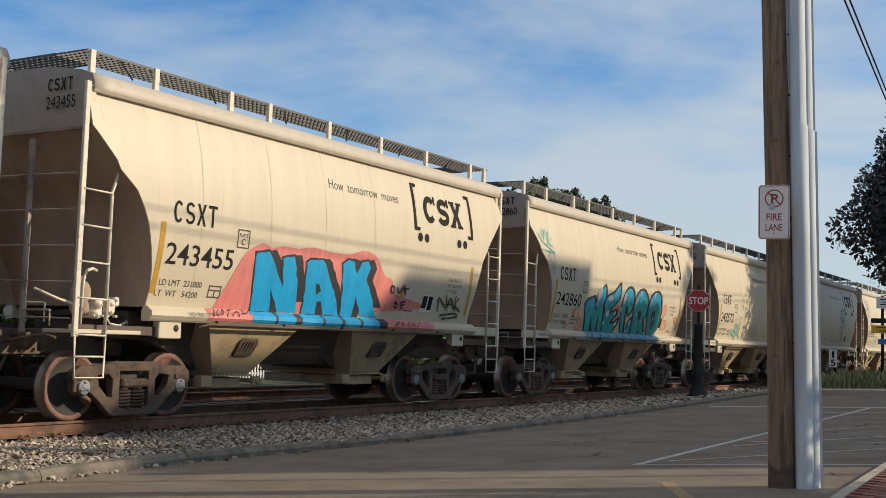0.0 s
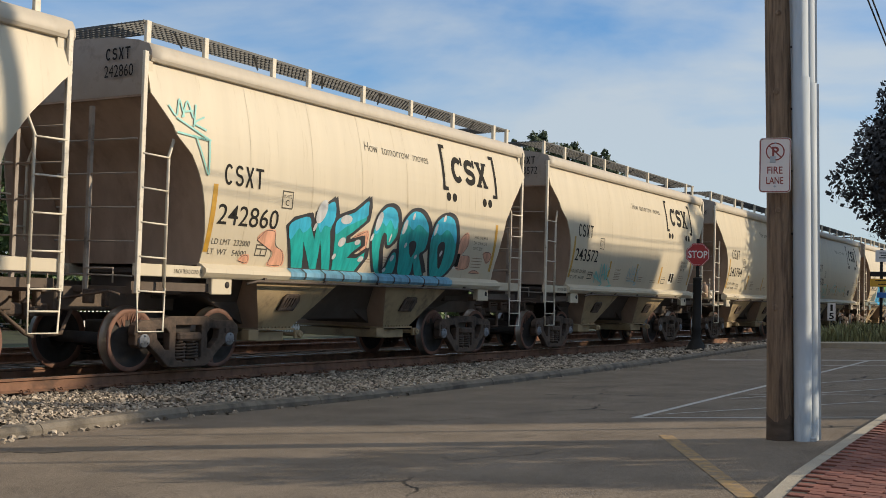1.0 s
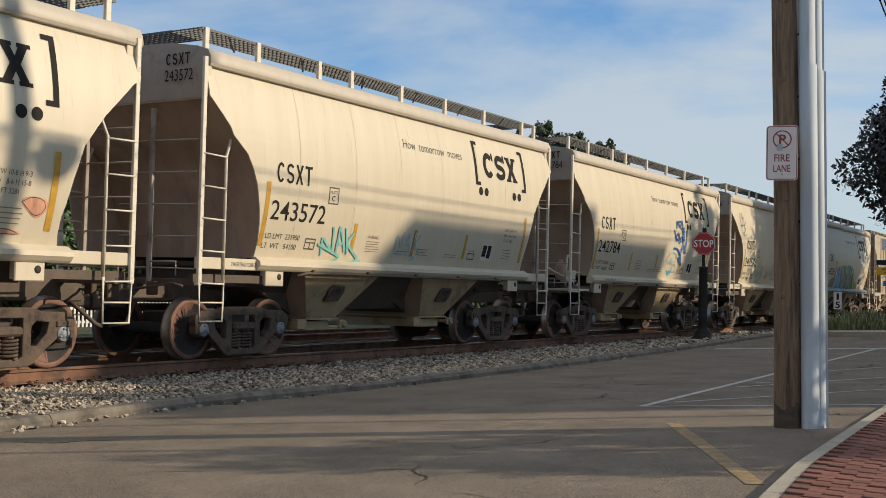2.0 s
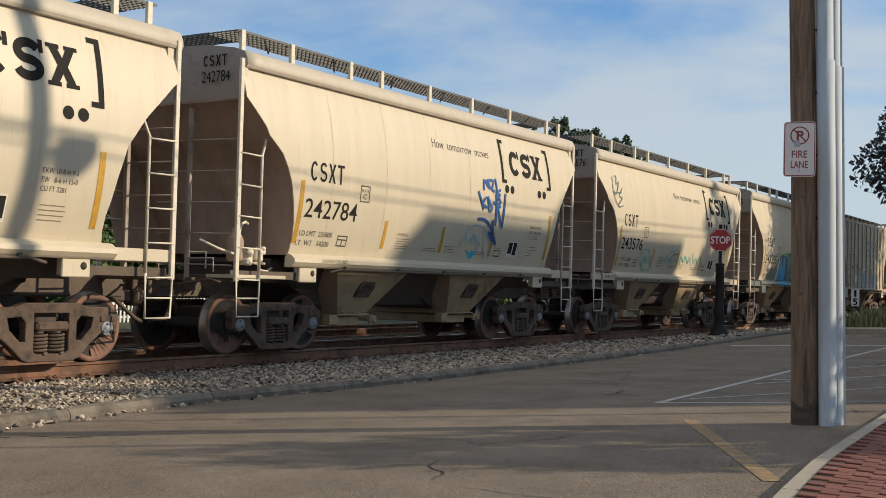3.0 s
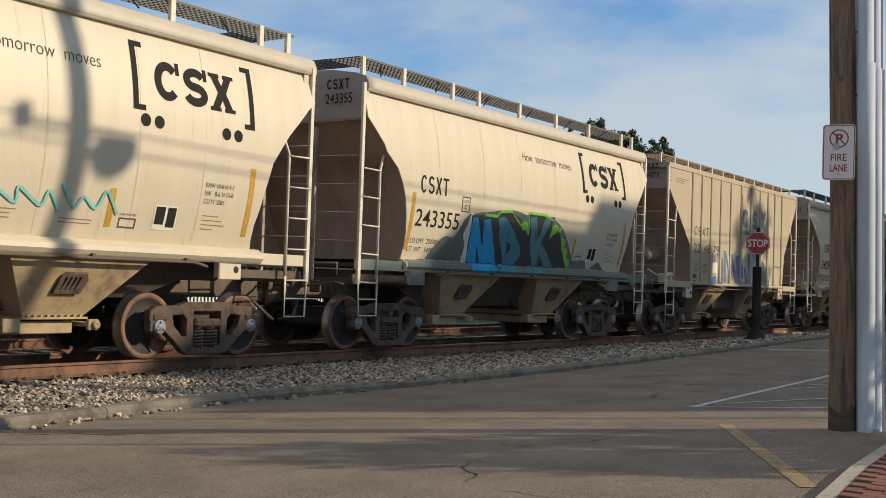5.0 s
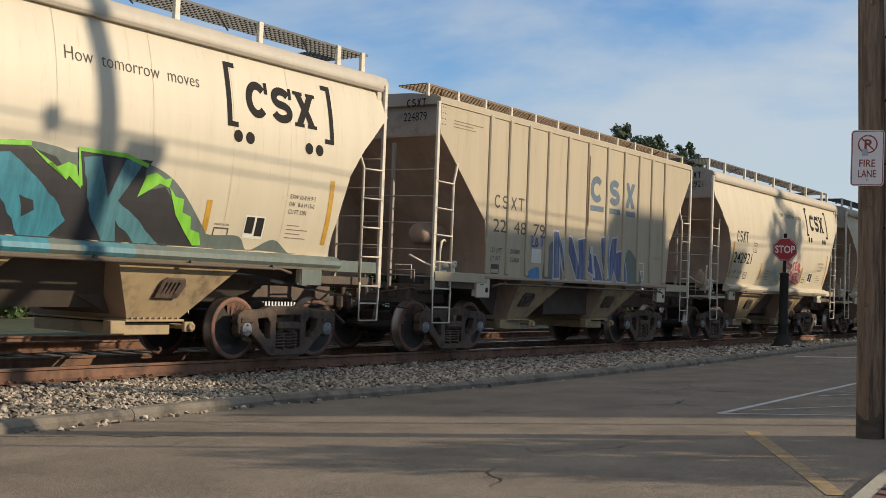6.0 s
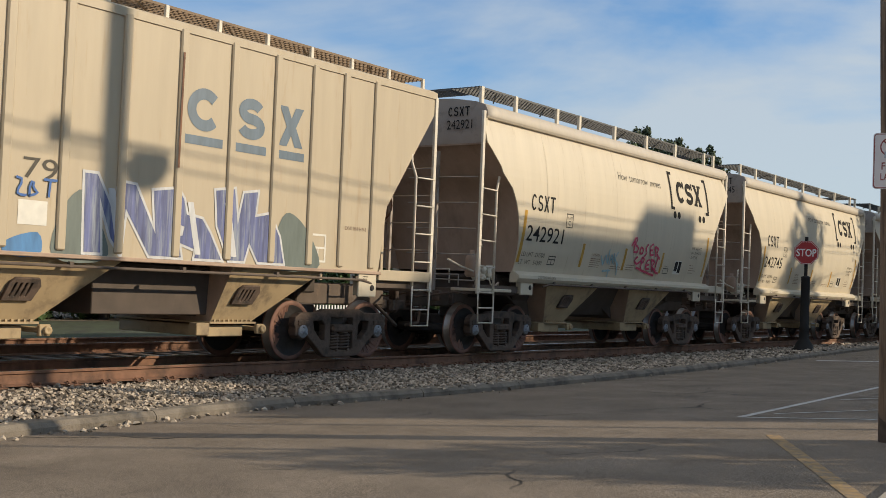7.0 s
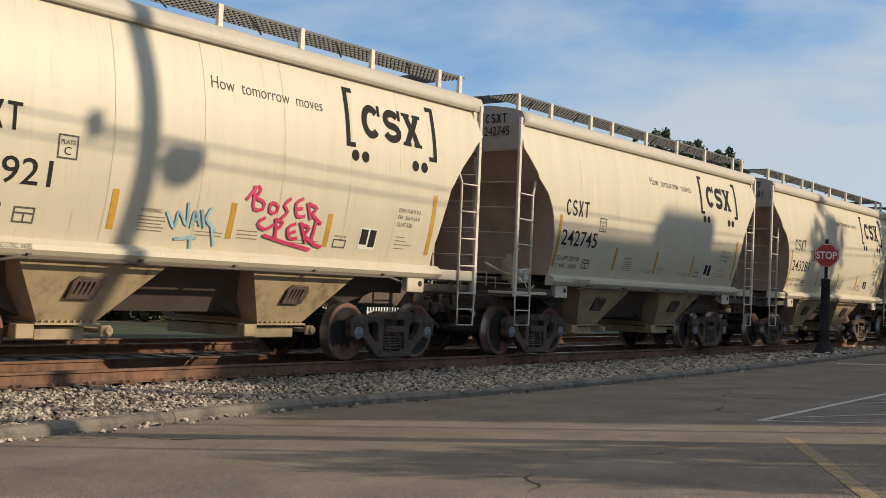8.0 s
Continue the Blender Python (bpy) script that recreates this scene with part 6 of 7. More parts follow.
VIOLET_FIRST = [(-1.1, 1.45), (-1.13, 2.39), (-0.95, 2.39), (-0.69, 1.94), (-0.62, 2.33), (-0.37, 2.31), (0.13, 1.45), (-0.12, 1.45), (-0.51, 2.01), (-0.57, 1.45), (-0.72, 1.64), (-0.9, 2.11), (-0.86, 1.45)]
VIOLET_SECOND = [(-0.0, 1.45), (-0.09, 2.27), (0.31, 2.33), (0.41, 2.21), (0.47, 2.01), (0.74, 1.97), (0.88, 1.8), (1.1, 1.45), (0.63, 1.45), (0.65, 1.56), (0.36, 1.64), (0.4, 1.45)]
VIOLET_SECOND_HOLE = [(0.28, 1.89), (0.44, 1.85), (0.41, 1.73), (0.29, 1.72)]
VIOLET_THIRD = [(1.24, 1.45), (1.01, 1.9), (0.96, 2.37), (1.3, 2.42), (1.38, 1.93), (1.48, 2.38), (1.74, 2.42), (1.7, 2.07), (2.0, 2.13), (2.2, 1.82), (2.3, 1.45), (1.79, 1.45), (1.61, 1.71), (1.52, 1.45)]
VIOLET_LETTERS = [[VIOLET_FIRST], [VIOLET_SECOND, VIOLET_SECOND_HOLE], [VIOLET_THIRD]]
SALMON_CLOUD = [(-3.02, 1.585), (-2.84, 1.93), (-2.69, 2.22), (-2.53, 2.45), (-2.33, 2.56), (-2.15, 2.61), (-1.96, 2.56), (-1.66, 2.61), (-1.34, 2.6), (-0.93, 2.65), (-0.5, 2.62), (0.04, 2.62), (0.5, 2.72), (0.84, 2.67), (1.02, 2.54), (1.22, 2.34), (1.47, 2.28), (1.62, 2.06), (1.93, 1.98), (2.27, 1.94), (2.55, 1.82), (-0.53, 1.585), (-3.0, 1.585)]
DARK_BACKING = [(-2.27, 1.585), (-2.4, 2.45), (-1.54, 2.52), (-1.09, 2.61), (-0.58, 2.51), (-0.27, 2.22), (-0.26, 2.62), (0.46, 2.61), (0.75, 2.54), (0.73, 2.23), (1.09, 2.32), (1.55, 1.84), (1.81, 1.585)]
GREY_CLOUD = [(-3.6, 1.585), (-3.62, 1.585), (-3.4, 1.87), (-3.16, 2.02), (-2.93, 2.01), (-2.79, 2.1), (-2.64, 2.32), (-2.5, 2.44), (-2.37, 2.48), (-1.09, 2.64), (-0.6, 2.63), (-0.34, 2.59), (0.09, 2.66), (0.75, 2.58), (1.16, 2.45), (1.47, 2.22), (1.86, 1.85), (2.0, 1.76), (2.54, 1.77), (2.79, 1.585), (3.24, 1.76), (3.64, 1.585), (4.02, 1.585), (0.41, 1.585)]
WHITE_EDGE = [(-2.33, 1.585), (-2.45, 1.585), (-2.46, 1.88), (-2.58, 2.08), (-2.49, 2.28), (-2.41, 2.47), (-2.35, 2.45), (-2.34, 1.95), (-2.26, 1.585)]
SILL_BLUE = [[-2.26, -1.72], [-1.65, -1.21], [-1.05, -0.5], [-0.44, 0.03], [0.12, 0.58], [0.66, 1.17]]
SILL_SALMON = [-3.23, 3.01]
SILL_TEAL = [-2.4, 2.65]
LIME_LINES = [[(-1.94, 2.49), (-1.5, 2.49), (-1.4, 2.58), (-0.93, 2.63)], [(-0.2, 2.21), (-0.28, 2.64), (0.41, 2.64), (0.77, 2.55)]]
LIME_FLASHES = [[(-0.94, 2.6), (-0.69, 2.42), (-0.64, 2.45), (-0.41, 2.26), (-0.38, 2.31), (-0.19, 2.18), (-0.3, 2.44), (-0.41, 2.47), (-0.56, 2.4)], [(0.66, 2.15), (0.76, 2.43), (0.91, 2.48), (1.07, 2.41), (1.18, 2.44), (1.15, 2.31), (0.99, 2.35), (0.86, 2.27)], [(1.15, 2.33), (1.28, 2.21), (1.43, 2.19), (1.44, 2.02), (1.6, 1.97), (1.64, 1.81), (1.81, 1.77), (1.88, 1.61), (1.74, 1.6), (1.54, 1.77), (1.33, 1.98)]]
VIOLET_LOBES = [[(-1.52, 1.37), (-1.42, 1.93), (-1.12, 2.19), (-0.85, 1.77), (-0.78, 1.37)], [(2.07, 1.41), (2.25, 2.11), (2.55, 2.13), (2.93, 1.78), (3.02, 1.4)], [(-2.13, 1.37), (-2.13, 1.53), (-1.73, 1.64), (-1.7, 1.38)]]
AQUA_ARROW = [(0.87, 1.86), (1.03, 1.79), (1.39, 1.83), (1.29, 1.73), (1.16, 1.65), (1.03, 1.75)]
DARK_TAG_STROKES_A = [[(1.48, 2.18), (1.45, 2.07), (1.54, 2.0), (1.65, 2.08), (1.58, 2.18), (1.48, 2.18)], [(1.67, 2.16), (1.71, 2.03), (1.84, 2.04), (1.82, 2.17)], [(1.89, 2.21), (1.99, 2.04)], [(1.84, 2.13), (2.07, 2.16)], [(1.7, 1.9), (1.67, 1.79), (1.81, 1.77), (1.82, 1.87), (1.7, 1.9)], [(1.87, 1.9), (1.97, 1.77)], [(1.88, 1.89), (2.04, 1.92)]]
DARK_TAG_STROKES_B = [[(1.92, 1.84), (2.03, 1.85)], [(3.24, 1.78), (3.15, 2.07), (3.53, 1.84), (3.44, 2.11)], [(3.54, 1.82), (3.6, 2.09), (3.83, 1.85)], [(3.53, 1.92), (3.76, 1.95)], [(3.8, 2.1), (3.85, 1.82)], [(3.94, 2.07), (3.79, 1.94), (4.08, 1.8)], [(3.34, 1.71), (3.94, 1.77), (4.07, 1.7), (3.46, 1.64)]]
DARK_TAG_STROKES = DARK_TAG_STROKES_A + DARK_TAG_STROKES_B
SILL_SCRAWL_A = [[(-3.15, 1.57), (-3.13, 1.46)], [(-3.05, 1.57), (-3.13, 1.52), (-3.03, 1.47)], [(-2.99, 1.57), (-2.99, 1.47), (-2.89, 1.5), (-2.98, 1.52), (-2.91, 1.56), (-2.99, 1.57)], [(-2.88, 1.56), (-2.79, 1.57)], [(-2.83, 1.57), (-2.84, 1.47)], [(-2.72, 1.48), (-2.72, 1.57), (-2.66, 1.52), (-2.6, 1.58), (-2.58, 1.48)], [(-2.55, 1.58), (-2.51, 1.49), (-2.48, 1.56), (-2.43, 1.5), (-2.39, 1.58)]]
SILL_SCRAWL_B = [[(1.68, 1.44), (1.67, 1.54), (1.8, 1.54)], [(1.68, 1.49), (1.78, 1.5)], [(1.86, 1.53), (1.85, 1.45), (1.96, 1.44), (1.97, 1.54), (1.86, 1.53)], [(2.14, 1.54), (2.04, 1.53), (2.04, 1.46), (2.15, 1.45)], [(2.21, 1.54), (2.21, 1.46), (2.32, 1.45), (2.32, 1.55)], [(2.5, 1.55), (2.39, 1.53), (2.5, 1.49), (2.39, 1.45)]]
SILL_SCRAWL = SILL_SCRAWL_A + SILL_SCRAWL_B
AQUA_CAPS_A = [[(-2.43, 2.02), (-2.52, 2.22), (-2.39, 2.33), (-2.06, 2.41), (-1.98, 2.27), (-2.14, 2.15), (-2.27, 2.21)], [(-1.83, 2.45), (-1.43, 2.71), (-1.35, 2.46), (-1.45, 2.29), (-1.61, 2.3), (-1.7, 2.18)]]
AQUA_CAPS_B = [[(-1.28, 2.18), (-1.31, 2.36), (-1.18, 2.47), (-0.81, 2.58), (-0.44, 2.8), (-0.42, 2.68), (-0.43, 2.54), (-0.69, 2.44), (-1.01, 2.32), (-1.18, 2.22)], [(-0.15, 2.27), (-0.13, 2.47), (0.06, 2.69), (0.27, 2.76), (0.48, 2.69), (0.56, 2.48), (0.47, 2.37), (0.3, 2.53), (0.18, 2.41), (0.05, 2.46), (-0.04, 2.28)]]
AQUA_CAPS_C = [[(0.69, 2.26), (0.76, 2.52), (1.03, 2.73), (1.34, 2.72), (1.57, 2.54), (1.62, 2.38), (1.42, 2.47), (1.24, 2.51), (1.08, 2.4), (0.88, 2.48)], [(1.77, 2.26), (1.78, 2.35), (1.93, 2.62), (2.25, 2.75), (2.54, 2.68), (2.68, 2.42), (2.7, 2.23), (2.52, 2.39), (2.29, 2.48), (2.08, 2.36), (1.89, 2.4)]]
AQUA_CAPS = AQUA_CAPS_A + AQUA_CAPS_B + AQUA_CAPS_C
GLINTS = [(-1.73, 2.52, 0.16, 0.2), (-1.03, 2.44, 0.2, 0.08), (-0.05, 2.48, 0.11, 0.17), (0.8, 2.44, 0.08, 0.14), (1.07, 2.65, 0.05, 0.07), (1.89, 2.46, 0.06, 0.12), (2.18, 2.69, 0.06, 0.07), (-1.06, 2.06, 0.12, 0.08), (-0.61, 2.08, 0.1, 0.05), (-1.19, 1.81, 0.06, 0.05), (-0.41, 1.8, 0.1, 0.05), (-0.2, 2.19, 0.05, 0.07), (0.91, 2.11, 0.05, 0.05), (0.56, 1.86, 0.07, 0.06), (0.4, 1.64, 0.06, 0.04), (1.33, 1.92, 0.05, 0.04), (2.21, 2.02, 0.05, 0.06), (0.37, 2.21, 0.03, 0.08), (-1.86, 2.26, 0.05, 0.07)]
PEACH_FLAMES_A = [[(2.9, 1.76), (2.82, 2.19), (2.95, 2.41), (3.17, 2.48), (3.22, 2.22), (3.02, 2.02), (3.34, 2.02), (3.42, 1.81), (3.24, 1.74)], [(3.49, 1.68), (3.58, 1.74), (3.78, 1.74), (3.94, 1.68)], [(3.88, 2.07), (3.98, 2.14), (4.21, 2.12), (4.27, 2.01), (4.11, 1.89)]]
PEACH_FLAMES_B = [[(-3.21, 1.97), (-3.06, 2.13), (-2.82, 2.14), (-2.77, 1.91), (-2.54, 1.83), (-2.47, 1.61), (-2.86, 1.6), (-2.78, 1.8)], [(-3.53, 1.64), (-3.47, 1.73), (-3.32, 1.74), (-3.31, 1.6)], [(-0.78, 2.14), (-0.33, 2.3), (-0.32, 1.94), (-0.47, 1.93)]]
PEACH_FLAMES = PEACH_FLAMES_A + PEACH_FLAMES_B
GREEN_TAG = [[(-5.24, 3.72), (-5.1, 3.55), (-5.01, 3.88), (-4.95, 3.59)], [(-4.99, 3.58), (-4.85, 3.87), (-4.77, 3.6)], [(-4.93, 3.67), (-4.76, 3.71)], [(-4.69, 3.81), (-4.77, 3.48)], [(-4.54, 3.65), (-4.79, 3.53), (-4.51, 3.46)], [(-5.1, 3.56), (-4.43, 3.32)], [(-5.11, 3.36), (-4.43, 3.32), (-4.8, 3.35)], [(-4.74, 3.36), (-4.47, 2.79), (-4.46, 3.32)]]
NAVY_TAG_A = [[(1.34, 3.03), (1.32, 3.26), (1.62, 3.04), (1.47, 3.26)], [(1.53, 3.24), (1.74, 3.26), (1.64, 3.05), (1.78, 3.04)], [(1.79, 3.3), (1.87, 3.08), (1.84, 2.96)], [(1.83, 3.01), (2.01, 3.09)], [(1.83, 3.05), (2.0, 2.96)], [(1.12, 2.99), (1.3, 2.74), (1.35, 2.64)]]
NAVY_TAG_B = [[(1.27, 2.76), (1.43, 2.9)], [(1.28, 2.75), (1.51, 2.69)], [(1.5, 2.92), (1.58, 2.62)], [(1.5, 2.88), (1.61, 2.82), (1.56, 2.77), (1.74, 2.71), (1.59, 2.61)], [(1.72, 2.82), (1.88, 2.77), (2.03, 2.84)], [(1.84, 2.97), (1.88, 2.57), (1.88, 2.35)]]
NAVY_TAG_C = [[(1.86, 2.96), (2.05, 2.84), (1.83, 2.74), (2.03, 2.74)], [(1.88, 2.77), (2.16, 2.3), (2.21, 3.03)], [(1.16, 2.45), (1.39, 2.46), (1.55, 2.42), (1.78, 2.26), (2.02, 1.99)], [(1.75, 2.47), (1.84, 2.15), (1.6, 2.22), (2.03, 1.97)]]
NAVY_TAG = NAVY_TAG_A + NAVY_TAG_B + NAVY_TAG_C
AQUA_TAG = [[(0.66, 1.89), (0.75, 2.1), (0.96, 2.29), (1.18, 2.34), (1.48, 2.3), (1.69, 2.13), (1.83, 1.92), (1.86, 1.68)], [(0.81, 2.1), (0.94, 1.94), (0.97, 2.11), (1.09, 1.96)], [(1.08, 1.97), (1.09, 2.21), (1.22, 1.98)], [(1.08, 2.05), (1.18, 2.07)], [(1.21, 2.14), (1.25, 1.98)], [(1.32, 2.09), (1.24, 2.04), (1.46, 1.95), (1.24, 1.91), (1.34, 1.85)], [(1.46, 2.24), (1.68, 1.64)]]
CRIMSON_TAG_A = [[(0.31, 2.48), (0.33, 2.19)], [(0.19, 2.28), (0.38, 2.51), (0.46, 2.43), (0.32, 2.32), (0.56, 2.27), (0.53, 2.14), (0.33, 2.17)], [(0.65, 2.28), (0.62, 2.14), (0.8, 2.13), (0.83, 2.26), (0.65, 2.28)], [(1.02, 2.37), (0.87, 2.25), (1.03, 2.19), (0.88, 2.07)], [(1.27, 2.39), (1.11, 2.32), (1.18, 2.11), (1.35, 2.15)], [(1.13, 2.23), (1.28, 2.25)]]
CRIMSON_TAG_B = [[(1.36, 2.34), (1.47, 2.1)], [(1.37, 2.33), (1.6, 2.28), (1.46, 2.19), (1.71, 2.06)], [(0.59, 2.07), (0.43, 1.98), (0.61, 1.88), (0.78, 1.99)], [(0.79, 2.08), (0.86, 1.78)], [(0.8, 2.06), (0.98, 2.03), (0.84, 1.92)], [(1.2, 2.03), (1.03, 1.97), (1.11, 1.8), (1.28, 1.83)]]
CRIMSON_TAG_C = [[(1.08, 1.88), (1.22, 1.92)], [(1.28, 2.06), (1.47, 1.77)], [(1.29, 2.03), (1.52, 1.99), (1.38, 1.88), (1.71, 1.74)], [(1.6, 2.12), (1.57, 1.77), (1.81, 1.73)], [(0.61, 1.83), (1.0, 1.76), (1.59, 1.68)]]
CRIMSON_TAG = CRIMSON_TAG_A + CRIMSON_TAG_B + CRIMSON_TAG_C
PALE_BLUE_TAG = [[(-1.1, 2.02), (-0.93, 1.79), (-0.92, 2.07), (-0.73, 1.83), (-0.78, 2.16)], [(-0.67, 1.84), (-0.66, 2.1), (-0.52, 1.87)], [(-0.67, 1.95), (-0.55, 1.96)], [(-0.55, 2.09), (-0.45, 1.85)], [(-0.38, 2.12), (-0.48, 1.97), (-0.24, 1.83)], [(-0.9, 1.69), (-0.54, 1.72)], [(-0.66, 1.75), (-0.58, 1.51)], [(-0.33, 1.87), (-0.22, 1.63)]]
AQUA_SMALL_TAG = [[(-2.72, 1.65), (-2.79, 1.96), (-2.43, 1.7), (-2.53, 2.13)], [(-2.33, 1.68), (-2.36, 2.17), (-2.09, 1.73)], [(-2.37, 1.85), (-2.17, 1.88)], [(-2.18, 2.13), (-2.01, 1.7)], [(-1.93, 2.05), (-2.1, 1.88), (-1.68, 1.63)], [(-2.86, 1.83), (-2.18, 1.64), (-2.5, 1.49), (-1.56, 1.6)]]
GREY_EMBLEM = [[(-4.76, 3.91), (-4.8, 3.6), (-4.72, 3.33), (-4.5, 3.16), (-4.23, 3.22)], [(-4.6, 3.93), (-4.46, 3.96), (-4.6, 3.71), (-4.35, 3.84), (-4.64, 3.45), (-4.77, 3.55)], [(-4.22, 3.66), (-4.49, 3.44), (-4.24, 3.42), (-4.54, 3.23)], [(-4.82, 3.5), (-4.29, 3.55)]]
LOW_TAGS_A = [[(-2.81, 2.14), (-2.75, 1.85), (-2.36, 1.64), (-1.94, 1.68), (-1.98, 1.98), (-2.3, 2.2), (-2.68, 2.19), (-2.81, 2.14)], [(-2.56, 1.78), (-2.61, 2.05), (-2.35, 1.79), (-2.43, 2.06)], [(-2.26, 1.82), (-2.28, 2.04), (-2.05, 1.82)], [(-1.35, 2.1), (-1.31, 1.95), (-1.1, 2.01), (-0.94, 1.84), (-0.83, 2.07), (-0.64, 1.84), (-0.56, 2.03), (-0.39, 1.85), (-0.33, 2.07), (-0.04, 1.84)]]
LOW_TAGS_B = [[(0.23, 1.87), (0.18, 2.12), (0.54, 1.91), (0.5, 2.15), (0.88, 1.9), (0.94, 2.15), (1.13, 1.88)], [(1.12, 2.21), (1.34, 1.9), (1.44, 2.11), (1.66, 1.92), (1.78, 2.21), (2.0, 1.9)], [(-1.04, 2.01), (-0.65, 2.2), (-0.34, 2.2)], [(-0.7, 2.18), (-0.55, 2.4)]]
LOW_TAGS = LOW_TAGS_A + LOW_TAGS_B


def block_piece(car, letters, fill, outline, face=xs, grow=.035, shade=.12):
    """Tall block characters with a dark surround, and a shade to one side."""
    for i, L in enumerate(letters):
        edge = ragged(L[0], i)
        shape(car, "spray_shade", [[(a + shade, b) for a, b in edge]], outline, .0065 + i * .0006, grow, face)
        shape(car, "spray_outline", [edge], outline, .0085 + i * .0006, grow, face)
        shape(car, "spray_character", [ragged(o, i + 7) for o in L], fill[i] if isinstance(fill, tuple) else fill, .0112 + i * .0004, 0.0, face)


def ragged(pts, seed):
    """The same outline with short uneven steps, as a quick spray line has."""
    rnd = random.Random(seed)
    out = []
    for (a, b), (c, d) in zip(pts, pts[1:] + pts[:1]):
        n = max(1, int(math.hypot(c - a, d - b) / .09))
        for i in range(n):
            f = i / n
            j = .0 if i == 0 else rnd.uniform(-.012, .012)
            out.append((a + (c - a) * f + j, b + (d - b) * f + j))
    return out


def cloud(pts, k=3):
    """Softly lobed outline through points."""
    out = []
    n = len(pts)
    for i in range(n):
        a, b, c, d = (Vector(pts[(i + j) % n]) for j in (-1, 0, 1, 2))
        for s in range(k * 2):
            t = s / (k * 2)
            out.append(tuple(.5 * ((2 * b) + (c - a) * t + (2 * a - 5 * b + 4 * c - d) * t * t + (-a + 3 * b - 3 * c + d) * t ** 3)))
    return out


def sill_band(car, y0, y1, material, lift=0.0):
    """Spray paint that runs on over the side sill's lip and face."""
    bm = bmesh.new()
    prof = [(HW + .004, 1.568), (HW + .104, 1.505), (HW + .1095, 1.44), (HW + .075, 1.395)]
    rows = [[bm.verts.new((x + lift, y, z + lift * .5)) for x, z in prof] for y in (y0, y1)]
    for k in range(3):
        bm.faces.new((rows[0][k], rows[0][k + 1], rows[1][k + 1], rows[1][k]))
    bmesh.ops.recalc_face_normals(bm, faces=bm.faces)
    part("sill_paint", bm, material, car)


def piece_pink_blue(car):
    shape(car, "spray_cloud", [ragged(cloud(SALMON_CLOUD), 3)], M_SP_PINK, .0055)
    block_piece(car, BLUE_LETTERS, M_SP_BLUE, M_SP_DARK, shade=.16)
    sill_band(car, *SILL_SALMON, M_SP_PINK, .002)
    sill_band(car, SILL_BLUE[0][0], SILL_BLUE[-1][1] + .25, M_SP_DARK, .004)
    for a, b in SILL_BLUE:
        sill_band(car, a, b, M_SP_BLUE, .006)
    scrawl(car, DARK_TAG_STROKES, .034, M_SP_DARK)
    scrawl(car, SILL_SCRAWL, .020, M_SP_DARK, face=sill_face)


def piece_teal(car):
    """Five rounded teal characters with black outlines and pale glints."""
    for f in PEACH_FLAMES:
        shape(car, "spray_flame", [cloud(f, 2)], M_SP_PEACH, .0052)
        scrawl(car, [f + f[:1]], .009, M_SP_DARK, lift=.0057)
    for i, o in enumerate(TEAL_LETTERS):
        o = [cloud(q, 2) if i > 1 else q for q in o]
        shape(car, "spray_outline", [o[0]], M_SP_DARK, .0060 + i * .0006, .062)
        shape(car, "spray_shade", [[(y + .08, z + .03) for y, z in o[0]]], M_SP_DARK, .0054 + i * .0006, .045)
        shape(car, "spray_character", o, M_SP_TEAL, .0094 + i * .0004)
    for q in AQUA_CAPS:
        shape(car, "spray_highlight", [cloud(q, 2)], M_SP_CAP, .0125)
    for y, z, a, b in GLINTS:
        shape(car, "spray_glint", [[(y + a * math.cos(t) * .8 + b * .35 * math.sin(t), z + b * math.sin(t)) for t in (i * math.tau / 16 for i in range(16))]], M_SP_SILVER, .0142)
    sill_band(car, *SILL_TEAL, M_SP_LAV, .003)
    for i in range(9):
        y = -2.05 + i * .52
        sill_band(car, y, y + .05, M_SP_DARK, .005)
    scrawl(car, GREEN_TAG, .028, M_SP_AQUA)


def piece_blue_green(car):
    shape(car, "spray_cloud", [ragged(cloud(GREY_CLOUD), 2)], M_SP_GREY, .0055)
    shape(car, "spray_edge", [cloud(WHITE_EDGE, 2)], M_WHITE, .0066)
    shape(car, "spray_backing", [DARK_BACKING], M_SP_DARK, .0074)
    block_piece(car, GREY_LETTERS, (M_SP_BLUE, M_SP_STEEL, M_SP_SLATE), M_SP_DARK, grow=.03, shade=.08)
    for q in LIME_LINES:
        shape(car, "spray_edge", [stroke(q, .055)], M_SP_GREEN, .0135)
    for q in LIME_FLASHES:
        shape(car, "spray_flash", [q], M_SP_GREEN, .0135)
    sill_band(car, -4.30, 4.0, M_SP_GREY, .002)
    y0 = [min(p[0] for p in L[0]) for L in GREY_LETTERS]
    for y, m, w in zip(y0, (M_SP_BLUE, M_SP_STEEL, M_SP_SLATE), (1.05, .78, .80)):
        sill_band(car, y + .10, y + .10 + w, m, .004)
    sill_band(car, 4.0, 4.68, M_SP_GREY, .002)
    for y, z, w, h in ((-3.9, 1.33, .44, .40), (-4.9, 1.44, 1.40, .175), (4.10, 1.33, .44, .40), (5.10, 1.44, 1.28, .175)):
        bm = bmesh.new()
        box(bm, (HW + .0275, y, z), (.006, w, h))
        part("sill_paint", bm, M_SP_GREY, car)


